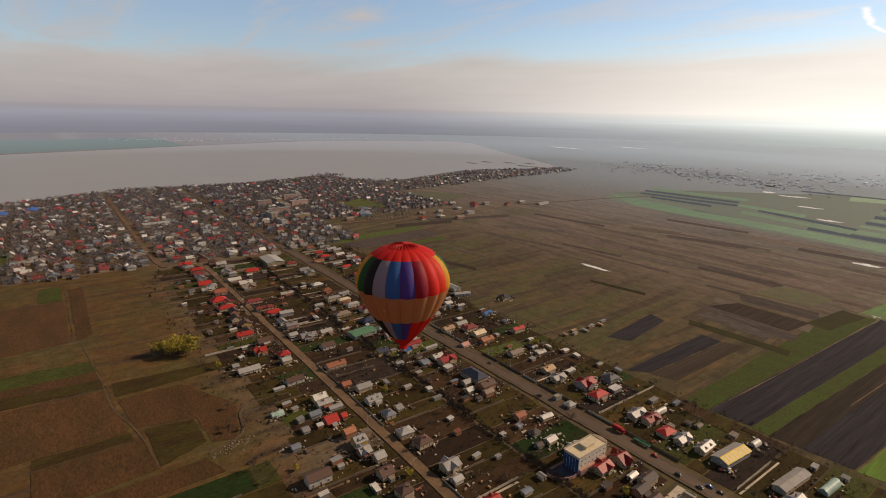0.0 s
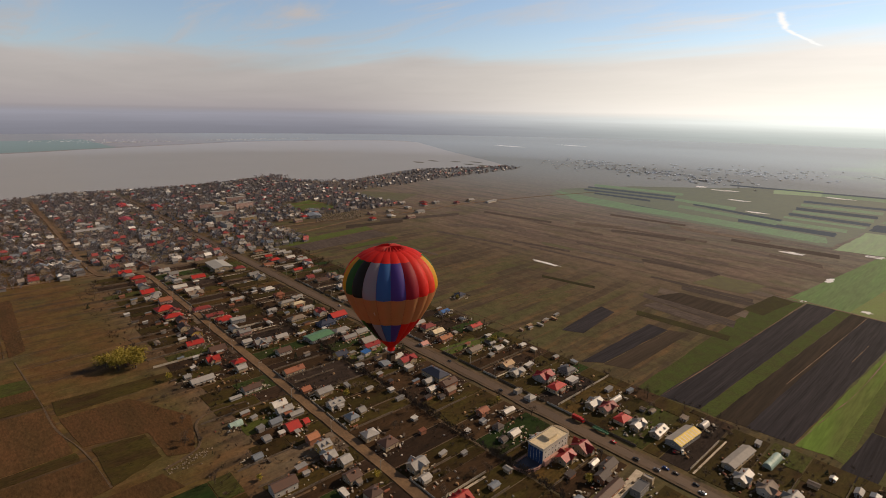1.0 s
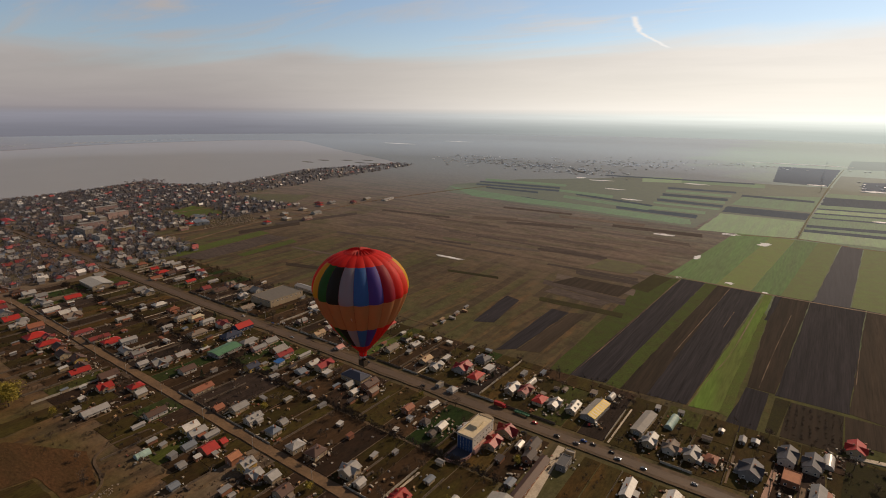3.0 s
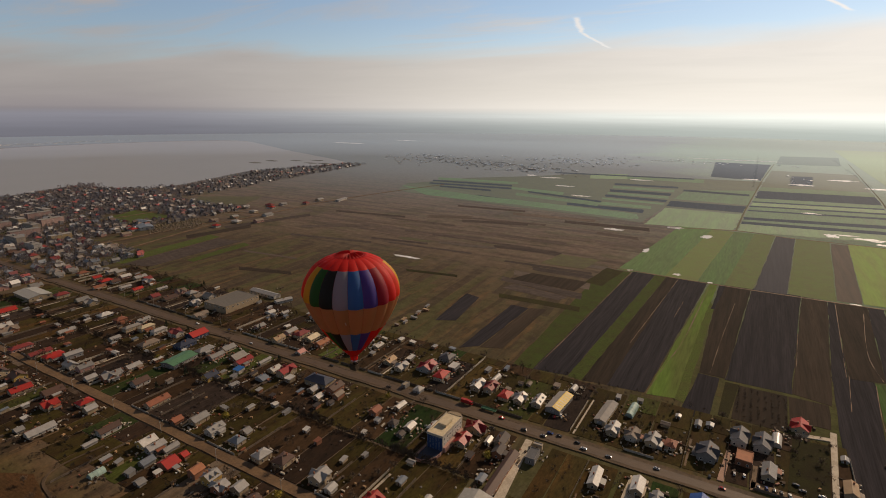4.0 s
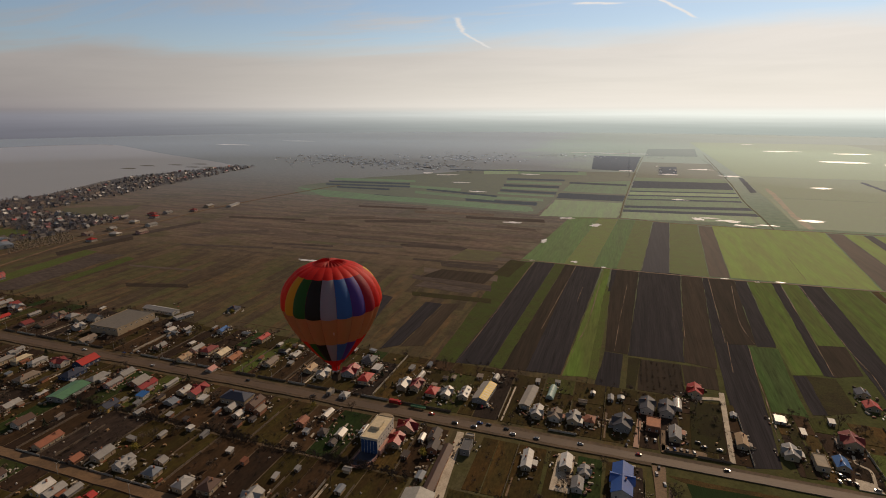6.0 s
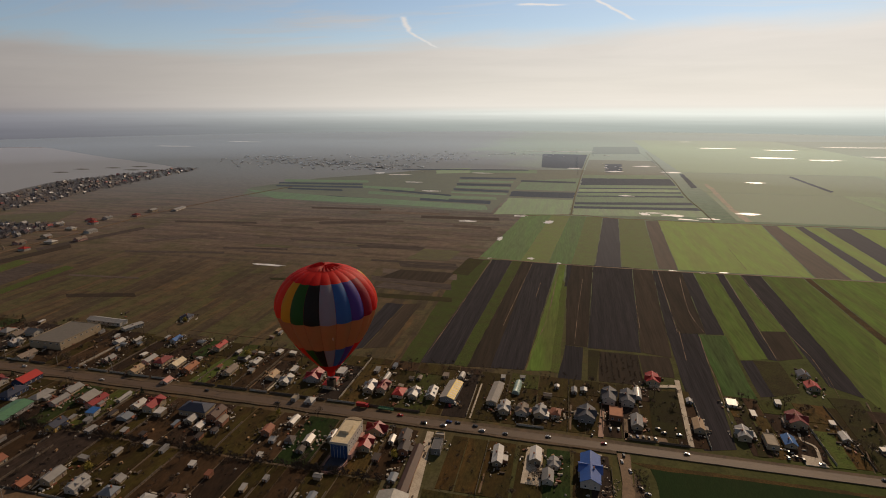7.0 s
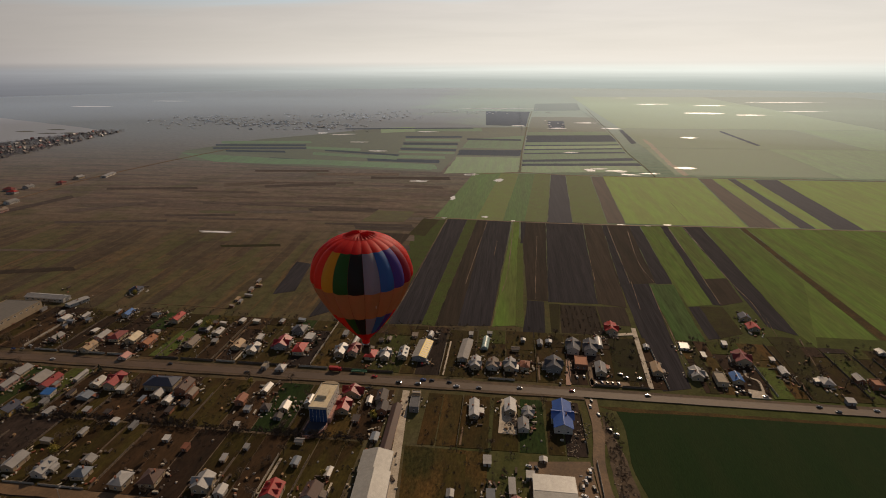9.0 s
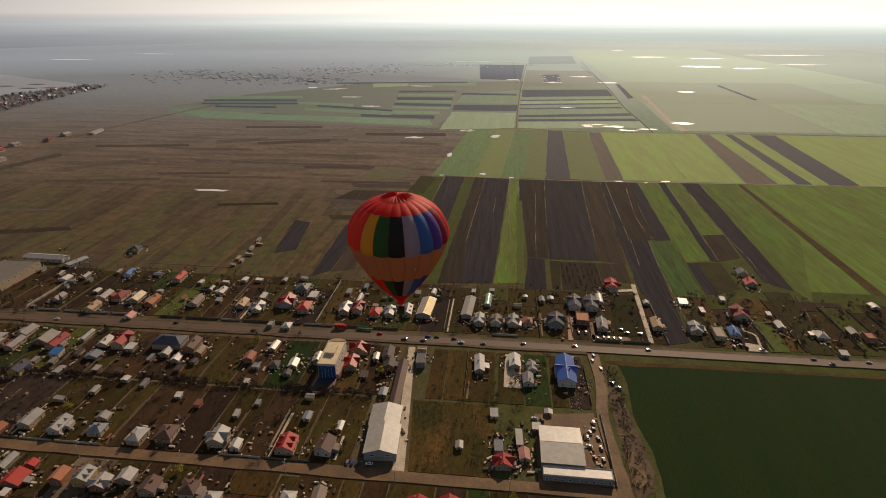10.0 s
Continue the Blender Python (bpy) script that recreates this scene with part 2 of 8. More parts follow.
# garden earth in the village: rustier than the open land
for n, one, two, coarse in (("grass", (0.043, 0.034, 0.008), (0.031, 0.018, 0.007), 0.10), ("soil", (0.050, 0.028, 0.014), (0.030, 0.018, 0.009), 0.2), ("dug", (0.036, 0.021, 0.013), (0.023, 0.015, 0.010), 0.2),
                            ("plough", (0.036, 0.025, 0.020), (0.024, 0.017, 0.014), 0.22), ("stubble", (0.072, 0.040, 0.012), (0.040, 0.031, 0.009), 0.06), ("lawn", (0.048, 0.060, 0.012), (0.042, 0.037, 0.012), 0.08),
                            ("crop_dark", (0.016, 0.034, 0.007), (0.026, 0.030, 0.009), 0.05)):
    M["plot_" + n] = shade("garden_" + n, one, two, coarse, 0.8, 1.0, sheen=0.05, bump=0.2, stretch=(1.0, 0.35, 1), vary=0.25, amount=0.95, spec=0.1, grain=0.7)
M["meadow"] = shade("dry_meadow", (0.088, 0.050, 0.015), (0.030, 0.028, 0.008), 0.055, 0.8, 1.0, sheen=0.05, bump=0.2, stretch=(1.0, 0.45, 1), amount=1.0, spec=0.1, grain=0.9)
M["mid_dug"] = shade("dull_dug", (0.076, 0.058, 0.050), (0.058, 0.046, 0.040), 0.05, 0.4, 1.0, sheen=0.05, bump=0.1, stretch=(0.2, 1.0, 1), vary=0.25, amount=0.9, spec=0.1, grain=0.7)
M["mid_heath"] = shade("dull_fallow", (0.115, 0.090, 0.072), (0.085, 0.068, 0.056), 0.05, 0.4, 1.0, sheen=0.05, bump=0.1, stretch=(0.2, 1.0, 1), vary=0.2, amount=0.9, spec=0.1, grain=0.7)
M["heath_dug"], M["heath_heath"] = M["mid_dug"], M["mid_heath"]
M.update({
    "road": shade("worn_asphalt", (0.094, 0.061, 0.038), (0.060, 0.040, 0.026), 0.06, 0.9, 0.7, stretch=(0.3, 1.5, 1)),
    "verge": shade("dusty_verge", (0.092, 0.060, 0.034), (0.050, 0.034, 0.020), 0.1, 0.7, 0.9, amount=0.9),
    "paving": shade("pinkish_paving", (0.34, 0.21, 0.155), (0.25, 0.155, 0.115), 0.3, 2.0, 0.85, amount=0.7),
    "dirt": shade("packed_dirt", (0.145, 0.088, 0.045), (0.072, 0.043, 0.022), 0.08, 0.8, 0.8, amount=0.8),
    "concrete": shade("pale_concrete", (0.46, 0.395, 0.31), (0.31, 0.26, 0.20), 0.12, 1.2, 0.85, amount=0.8),
})

# ---------------------------------------------------------------- shaping helpers


class Shape:
    """Collects faces, with a material slot for each."""

    def __init__(self):
        self.v, self.f, self.s = [], [], []

    def face(self, pts, slot=0):
        n = len(self.v)
        self.v += [tuple(p) for p in pts]
        self.f.append(tuple(range(n, n + len(pts))))
        self.s.append(slot)

    def hexa(self, p, slot=0):
        """A solid of eight corners: four below, four above, both counter-clockwise."""
        n = len(self.v)
        self.v += [tuple(q) for q in p]
        for f in ((3, 2, 1, 0), (4, 5, 6, 7), (0, 1, 5, 4), (1, 2, 6, 5), (2, 3, 7, 6), (3, 0, 4, 7)):
            self.f.append(tuple(n + i for i in f))
            self.s.append(slot)

    def box(self, x0, y0, z0, x1, y1, z1, slot=0):
        self.hexa([(x0, y0, z0), (x1, y0, z0), (x1, y1, z0), (x0, y1, z0), (x0, y0, z1), (x1, y0, z1), (x1, y1, z1), (x0, y1, z1)], slot)

    def prism(self, pts, z0, z1, slot=0):
        """An outline, counter-clockwise, raised from z0 to z1."""
        n, c = len(self.v), len(pts)
        self.v += [(x, y, z0) for x, y in pts] + [(x, y, z1) for x, y in pts]
        self.f += [tuple(n + i for i in reversed(range(c))), tuple(n + c + i for i in range(c))]
        self.s += [slot, slot]
        for i in range(c):
            j = (i + 1) % c
            self.f.append((n + i, n + j, n + c + j, n + c + i))
            self.s.append(slot)

    def tube(self, p, q, r0, r1, sides=6, slot=0):
        p, q = Vector(p), Vector(q)
        d = (q - p).normalized()
        a = d.orthogonal().normalized()
        b = d.cross(a)
        n = len(self.v)
        for c, r in ((p, r0), (q, r1)):
            for i in range(sides):
                w = 2 * math.pi * i / sides
                self.v.append(tuple(c + (a * math.cos(w) + b * math.sin(w)) * r))
        for i in range(sides):
            j = (i + 1) % sides
            self.f.append((n + i, n + j, n + sides + j, n + sides + i))
            self.s.append(slot)
        self.f += [tuple(n + i for i in reversed(range(sides))), tuple(n + sides + i for i in range(sides))]
        self.s += [slot, slot]

    def mesh(self, name, mats, smooth=False):
        me = bpy.data.meshes.new(name)
        me.from_pydata(self.v, [], self.f)
        for m in mats if isinstance(mats, (list, tuple)) else [mats]:
            me.materials.append(M[m] if isinstance(m, str) else m)
        me.polygons.foreach_set("material_index", self.s)
        if smooth:
            me.polygons.foreach_set("use_smooth", [True] * len(self.f))
        me.update()
        return me


def part(name, data, mats, parent, label="", at=None, smooth=False):
    """One mesh object under a thing or under a part. data: a Shape or a mesh that is shared."""
    me = data.mesh(name, mats, smooth) if isinstance(data, Shape) else data
    ob = new(name, me)
    ob.parent = parent
    if at is not None:
        ob.matrix_basis = at
    if label:
        ob["label"] = label
    return ob


def thing(name, x, y, z=0.0, turn=0.0):
    ob = new(name)
    ob.empty_display_size = 0.5
    ob.matrix_basis = pose(x, y, z, 0, 0, turn)
    return ob


def slab(name, pts, z0, z1, mat, label, category, kind="structure", group=""):
    s = Shape()
    s.prism(pts, z0, z1)
    return tagged(new(name, s.mesh(name, mat)), label, category, group, kind)

# ---------------------------------------------------------------- the land
FAR = 4990.0
EYE_X, EYE_Y = 55.0, -290.0      # the middle of the flight


def ground_material():
    """Open plain in early spring: brown heath to the west, greener towards the east, cut into long parcels. Haze is put
    into the far colours.
    """
    m = bpy.data.materials.new("open_plain")
    m.use_nodes = True
    k = Nodes(m.node_tree)
    out = k.add("ShaderNodeOutputMaterial")
    b = k.add("ShaderNodeBsdfPrincipled")
    k.link(b.outputs[0], out.inputs["Surface"])
    co = k.add("ShaderNodeTexCoord").outputs["Object"]
    sep = k.add("ShaderNodeSeparateXYZ")
    k.link(co, sep.inputs[0])
    parcels = k.add("ShaderNodeTexBrick")
    k.put(parcels.inputs["Vector"], k.mapped(co, loc=(0, 40, 0), rot=(0, 0, 2)))
    parcels.offset, parcels.squash = 0.37, 1.0
    parcels.inputs["Color1"].default_value, parcels.inputs["Color2"].default_value = (0, 0, 0, 1), (1, 1, 1, 1)
    parcels.inputs["Mortar"].default_value = (0.4, 0.4, 0.4, 1)
    parcels.inputs["Scale"].default_value = 1.0
    parcels.inputs["Mortar Size"].default_value = 1.2
    parcels.inputs["Brick Width"].default_value, parcels.inputs["Row Height"].default_value = 130.0, 17.0
    tone = parcels.outputs["Color"]
    strips = k.add("ShaderNodeTexBrick")
    k.put(strips.inputs["Vector"], k.mapped(co, loc=(13, 5, 0), rot=(0, 0, 86)))
    strips.offset, strips.squash = 0.43, 1.0
    strips.inputs["Color1"].default_value, strips.inputs["Color2"].default_value = (0, 0, 0, 1), (1, 1, 1, 1)
    strips.inputs["Mortar"].default_value = (0.5, 0.5, 0.5, 1)
    strips.inputs["Scale"].default_value, strips.inputs["Mortar Size"].default_value = 1.0, 0.6
    strips.inputs["Brick Width"].default_value, strips.inputs["Row Height"].default_value = 95.0, 13.0
    lengthways = strips.outputs["Color"]
    big = k.noise(co, 0.004, 5.0, 0.6)
    mid = k.noise(co, 0.03, 6.0, 0.65)
    fine = k.math("ADD", k.math("MULTIPLY", k.noise(co, 0.5, 6.0, 0.7), 0.5), k.math("MULTIPLY", k.noise(co, 0.09, 5.0, 0.65), 0.5))
    east = k.math("ADD", k.math("MULTIPLY", sep.outputs["X"], 0.0016), k.math("ADD", k.math("MULTIPLY", big, 1.4), k.math("MULTIPLY", k.ramp(sep.outputs["Y"], 1300.0, 2600.0), 0.7)))
    green = k.ramp(east, 0.45, 1.15)
    brown = k.mix(k.ramp(mid, 0.35, 0.7), (0.134, 0.095, 0.074), (0.130, 0.104, 0.074))
    south = k.ramp(sep.outputs["Y"], -130.0, -210.0)
    brown = k.mix(south, brown, k.mix(k.ramp(mid, 0.35, 0.65), (0.088, 0.047, 0.018), (0.080, 0.056, 0.018)))
    brown = k.mix(k.math("MULTIPLY", k.ramp(sep.outputs["Y"], 480.0, 170.0), k.ramp(sep.outputs["Y"], -130.0, 20.0)), brown, k.mix(k.ramp(mid, 0.4, 0.62), (0.074, 0.060, 0.030), (0.094, 0.064, 0.036)))
    furrow = k.noise(k.mapped(co, scale=(0.09, 0.010, 1), rot=(0, 0, 4)), 1.0, 5.0, 0.6)
    brown = k.mix(k.math("MULTIPLY", k.ramp(furrow, 0.48, 0.62), k.math("MULTIPLY", k.ramp(sep.outputs["Y"], 420.0, 180.0), 0.75)), brown, (0.046, 0.032, 0.022))
    rusty = k.noise(k.mapped(co, scale=(0.11, 0.012, 1), loc=(31, 7, 0), rot=(0, 0, 4)), 1.0, 5.0, 0.65)
    brown = k.mix(k.math("MULTIPLY", k.ramp(rusty, 0.52, 0.64), k.math("MULTIPLY", k.ramp(sep.outputs["Y"], 420.0, 180.0), 0.55)), brown, (0.130, 0.074, 0.032))
    across = k.noise(k.mapped(co, scale=(0.008, 0.07, 1), rot=(0, 0, 3)), 1.0, 6.0, 0.6)
    brown = k.mix(k.math("MULTIPLY", k.ramp(across, 0.45, 0.68), k.math("MULTIPLY", k.ramp(sep.outputs["Y"], 150.0, 400.0), 0.6)), brown, (0.040, 0.030, 0.025))
    brown = k.mix(k.math("MULTIPLY", k.ramp(k.noise(co, 0.012, 4.0, 0.6), 0.52, 0.66), 0.45), brown, (0.056, 0.058, 0.022))
    open_heath = k.ramp(sep.outputs["Y"], 260.0, 380.0)
    beside = k.math("MULTIPLY", k.ramp(sep.outputs["Y"], 380.0, 260.0), k.ramp(sep.outputs["Y"], 20.0, 80.0))
    brown = k.mix(k.math("MULTIPLY", k.ramp(tone, 0.4, 0.1), k.math("MULTIPLY", open_heath, 0.5)), brown, (0.064, 0.050, 0.046))
    brown = k.mix(k.math("MULTIPLY", k.ramp(tone, 0.72, 0.95), k.math("MULTIPLY", open_heath, 0.45)), brown, (0.080, 0.076, 0.046))
    brown = k.mix(k.math("MULTIPLY", k.ramp(lengthways, 0.45, 0.1), k.math("MULTIPLY", beside, 0.6)), brown, (0.048, 0.036, 0.026))
    brown = k.mix(k.math("MULTIPLY", k.ramp(lengthways, 0.6, 0.85), k.math("MULTIPLY", beside, 0.6)), brown, (0.066, 0.066, 0.026))
    # far green is mixed paler and bluer than the near green, as haze
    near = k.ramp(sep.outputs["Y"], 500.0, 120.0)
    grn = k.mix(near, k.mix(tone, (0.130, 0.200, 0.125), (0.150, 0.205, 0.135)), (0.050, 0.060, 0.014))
    # the far brown fades to blue-grey: haze painted into the ground
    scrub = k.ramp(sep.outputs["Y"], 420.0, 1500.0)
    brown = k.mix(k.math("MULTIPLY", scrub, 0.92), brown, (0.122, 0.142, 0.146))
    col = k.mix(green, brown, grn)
    col = k.mix(k.math("MULTIPLY", k.ramp(mid, 0.62, 0.75), 0.5), col, (0.100, 0.066, 0.034))
    gain = k.add("ShaderNodeMapRange")
    k.link(fine, gain.inputs["Value"])
    gain.inputs["From Min"].default_value, gain.inputs["From Max"].default_value = 0.28, 0.72
    gain.inputs["To Min"].default_value, gain.inputs["To Max"].default_value = 0.45, 1.55
    scaled = k.add("ShaderNodeVectorMath", op="SCALE")
    k.link(col, scaled.inputs[0])
    k.link(gain.outputs[0], scaled.inputs["Scale"])
    k.link(scaled.outputs[0], b.inputs["Base Color"])
    # sheen and gloss rise with distance, added to look like haze
    haze_lift = k.math("MAXIMUM", k.ramp(sep.outputs["Y"], 250.0, 1500.0), k.ramp(sep.outputs["X"], -900.0, -2000.0))
    k.put(b.inputs["Roughness"], k.math("SUBTRACT", 1.0, k.math("MULTIPLY", haze_lift, 0.15)))
    k.put(b.inputs["Specular IOR Level"], k.math("ADD", 0.1, k.math("MULTIPLY", haze_lift, 0.18)))
    k.put(b.inputs["Sheen Weight"], k.math("ADD", 0.05, k.math("MULTIPLY", haze_lift, 0.22)))
    k.put(b.inputs["Sheen Roughness"], k.math("ADD", 0.2, k.math("MULTIPLY", haze_lift, 0.15)))
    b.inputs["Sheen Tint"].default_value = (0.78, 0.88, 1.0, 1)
    return m


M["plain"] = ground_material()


def haze_glow_material():
    """A glowing sheet that stands in for haze over the far land."""
    m = bpy.data.materials.new("glowing_haze")
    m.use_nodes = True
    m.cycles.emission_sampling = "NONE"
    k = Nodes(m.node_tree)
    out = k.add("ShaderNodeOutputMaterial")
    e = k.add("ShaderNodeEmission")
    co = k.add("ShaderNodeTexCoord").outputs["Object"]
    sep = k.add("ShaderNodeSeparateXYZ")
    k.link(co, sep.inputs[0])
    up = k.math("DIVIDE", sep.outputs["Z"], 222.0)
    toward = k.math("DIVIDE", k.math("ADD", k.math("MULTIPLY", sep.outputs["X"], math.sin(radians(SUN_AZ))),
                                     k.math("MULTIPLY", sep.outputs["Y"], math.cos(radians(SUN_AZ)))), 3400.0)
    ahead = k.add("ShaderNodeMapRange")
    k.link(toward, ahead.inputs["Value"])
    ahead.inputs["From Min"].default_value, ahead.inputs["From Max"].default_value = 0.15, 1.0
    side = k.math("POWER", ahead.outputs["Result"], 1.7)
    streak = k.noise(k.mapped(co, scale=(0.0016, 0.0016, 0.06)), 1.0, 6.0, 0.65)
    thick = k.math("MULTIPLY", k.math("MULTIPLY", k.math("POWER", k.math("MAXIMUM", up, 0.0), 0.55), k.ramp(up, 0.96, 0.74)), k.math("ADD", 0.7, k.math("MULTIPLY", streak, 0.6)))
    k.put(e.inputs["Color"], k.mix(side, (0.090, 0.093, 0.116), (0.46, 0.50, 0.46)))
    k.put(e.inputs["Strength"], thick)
    # clear sheet with added glow, laid as haze over the land behind it
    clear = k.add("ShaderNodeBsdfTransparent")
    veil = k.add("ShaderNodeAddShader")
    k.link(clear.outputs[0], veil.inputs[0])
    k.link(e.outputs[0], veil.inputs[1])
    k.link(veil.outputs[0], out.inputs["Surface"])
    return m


M["distance"] = haze_glow_material()


def land():
    s = Shape()
    radii = [0, 150, 400, 800, 1500, 2600, 3800, FAR]
    n = 96
    s.v.append((0, 0, 0))
    for r in radii[1:]:
        s.v += [(r * math.cos(2 * math.pi * i / n), r * math.sin(2 * math.pi * i / n), 0) for i in range(n)]
    for i in range(n):
        s.f.append((0, 1 + i, 1 + (i + 1) % n))
    for k in range(len(radii) - 2):
        a, b = 1 + k * n, 1 + (k + 1) * n
        for i in range(n):
            j = (i + 1) % n
            s.f.append((a + i, b + i, b + j, a + j))
    s.s = [0] * len(s.f)
    s.v = [(x + EYE_X, y + EYE_Y, z) for x, y, z in s.v]
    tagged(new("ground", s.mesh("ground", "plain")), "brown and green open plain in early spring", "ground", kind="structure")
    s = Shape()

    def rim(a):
        """How far off the haze sheet has its top edge: farther over the lake."""
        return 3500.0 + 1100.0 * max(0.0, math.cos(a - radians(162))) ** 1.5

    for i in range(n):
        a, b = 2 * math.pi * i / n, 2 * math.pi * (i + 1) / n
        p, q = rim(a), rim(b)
        # the foot of the glowing sheet stands well inside the drawn ground
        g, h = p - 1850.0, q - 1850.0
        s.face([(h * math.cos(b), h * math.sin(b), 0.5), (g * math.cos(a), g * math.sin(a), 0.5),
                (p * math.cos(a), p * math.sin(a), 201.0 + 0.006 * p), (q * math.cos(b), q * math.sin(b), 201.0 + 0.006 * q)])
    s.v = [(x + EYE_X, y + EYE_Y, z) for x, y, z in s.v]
    tagged(new("backdrop", s.mesh("backdrop", "distance")), "glowing haze sheet leaning over the far plain", "backdrop", kind="structure")


land()


def smooth_line(pts, steps=8):
    """A rounded line through a few corners."""
    out = []
    p = [Vector(q) for q in pts]
    for i in range(len(p) - 1):
        a, b, c, d = p[max(i - 1, 0)], p[i], p[i + 1], p[min(i + 2, len(p) - 1)]
        for j in range(steps):
            t = j / steps
            out.append(0.5 * ((2 * b) + (c - a) * t + (2 * a - 5 * b + 4 * c - d) * t * t + (3 * b - a - 3 * c + d) * t ** 3))
    return out + [p[-1]]


def lake():
    m = bpy.data.materials.new("lake_water")
    m.use_nodes = True
    k = Nodes(m.node_tree)
    out = k.add("ShaderNodeOutputMaterial")
    b = k.add("ShaderNodeBsdfPrincipled")
    k.link(b.outputs[0], out.inputs["Surface"])
    co = k.add("ShaderNodeTexCoord").outputs["Object"]
    k.put(b.inputs["Base Color"], k.mix(k.noise(co, 0.004, 4.0), (0.228, 0.218, 0.205), (0.266, 0.252, 0.238)))
    b.inputs["Roughness"].default_value = 0.34
    b.inputs["Specular IOR Level"].default_value = 0.24
    b.inputs["IOR"].default_value = 1.33
    near = smooth_line([(-1300, -2600), (-1330, -900), (-1335, -330), (-1450, -120), (-1425, 150), (-1500, 430), (-1365, 470),
                        (-1295, 600), (-1420, 950), (-1360, 1150), (-1325, 1350)])
    far = smooth_line([(-1325, 1350), (-1583, 1487), (-2037, 1703), (-2829, 2116), (-3070, 2051), (-3230, 1769), (-3330, 1150), (-3040, 272),
                       (-2750, -406), (-2500, -1400), (-2300, -2600)])
    def spaced(pts, n):
        """The same line in n even steps."""
        run = [0.0]
        for a, b in zip(pts, pts[1:]):
            run.append(run[-1] + (b - a).length)
        out, i = [], 0
        for k in range(n + 1):
            d = run[-1] * k / n
            while i < len(run) - 2 and run[i + 1] < d:
                i += 1
            p = pts[i].lerp(pts[i + 1], (d - run[i]) / max(run[i + 1] - run[i], 1e-6))
            out.append(p + Vector((noise.noise((p * 0.02).to_3d()), noise.noise((p * 0.03).to_3d() + Vector((9, 0, 0))))) * (10 if k < n else 0))
        return out

    n, across = 90, 10
    a, b = spaced(near, n), spaced(far[::-1], n)
    s = Shape()
    for i in range(n + 1):
        s.v += [(*a[i].lerp(b[i], j / across), 0.25) for j in range(across + 1)]
    for i in range(n):
        for j in range(across):
            q = i * (across + 1) + j
            s.f.append((q, q + across + 1, q + across + 2, q + 1))
    s.s = [0] * len(s.f)
    me = s.mesh("lake", m)
    tagged(new("water_lake", me), "wide calm grey lake with a curved far shore", "lake", kind="structure")


lake()

# ---------------------------------------------------------------- fields
field_count = 0


def field(kind, y0, y1, a0, a1, b0, b1, label):
    """A strip between y0 and y1: from a0 to a1 at its near end, from b0 to b1 at its far end."""
    global field_count
    field_count += 1
    z = 0.06 + 0.012 * (field_count % 9)
    s = Shape()
    n = max(2, int(abs(y1 - y0) / 25))
    rng = random.Random(field_count)
    left = [(a0 + (b0 - a0) * i / n + rng.uniform(-0.6, 0.6), y0 + (y1 - y0) * i / n) for i in range(n + 1)]
    right = [(a1 + (b1 - a1) * i / n + rng.uniform(-0.6, 0.6), y0 + (y1 - y0) * i / n) for i in range(n + 1)]
    for i in range(n):
        s.hexa([(*left[i], -0.2), (*right[i], -0.2), (*right[i + 1], -0.2), (*left[i + 1], -0.2),
                (*left[i], z), (*right[i], z), (*right[i + 1], z), (*left[i + 1], z)])
    # past y = 400 and y = 740 each kind takes a more hazed copy
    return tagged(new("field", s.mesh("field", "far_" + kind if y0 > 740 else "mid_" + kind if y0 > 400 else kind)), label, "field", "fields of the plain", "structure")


PLOUGH, SOIL, CROP, GRASS = "dark freshly ploughed field strip", "bare brown field strip", "bright green winter wheat field", "olive grass strip between fields"


def parcel(kind, pts, label, z=0.3):
    """A field with any outline."""
    area = sum(a[0] * b[1] - b[0] * a[1] for a, b in zip(pts, pts[1:] + pts[:1]))
    ring = []
    for a, b in zip(pts, pts[1:] + pts[:1]):
        n = max(1, int(math.hypot(b[0] - a[0], b[1] - a[1]) / 5))
        ring += [(x + 0.9 * noise.noise(Vector((x * 0.2, y * 0.2, 1))), y + 0.9 * noise.noise(Vector((x * 0.2, y * 0.2, 5))))
                 for x, y in ((a[0] + (b[0] - a[0]) * i / n, a[1] + (b[1] - a[1]) * i / n) for i in range(n))]
    return slab("field", ring if area > 0 else ring[::-1], -0.2, z * 0.5, kind, label, "field", group="fields of the plain")


# wide fields beyond the strips
field("crop", 100, 403, 257, 316, 290, 326, CROP)
field("stubble", 100, 403, 317, 325, 327, 334, GRASS)
field("crop", 100, 408, 326, 520, 335, 520, CROP)
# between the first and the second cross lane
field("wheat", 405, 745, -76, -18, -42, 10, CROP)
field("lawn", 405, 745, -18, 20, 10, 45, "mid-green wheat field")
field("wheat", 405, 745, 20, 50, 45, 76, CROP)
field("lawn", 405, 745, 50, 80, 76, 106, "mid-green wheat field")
field("plough", 404, 742, 81, 114, 107, 134, PLOUGH)
field("lawn", 405, 740, 115, 160, 135, 180, "mid-green wheat field")
field("soil", 408, 728, 161, 184, 181, 203, SOIL)
field("crop", 410, 735, 185, 340, 204, 376, CROP)
field("soil", 410, 730, 342, 381, 377, 400, SOIL)
field("crop", 412, 730, 382, 405, 401, 428, CROP)
field("plough", 412, 730, 406, 424, 429, 442, PLOUGH)
field("crop", 412, 730, 425, 445, 443, 472, CROP)
field("plough", 412, 730, 446, 482, 473, 515, PLOUGH)
field("crop", 412, 730, 483, 640, 516, 700, CROP)
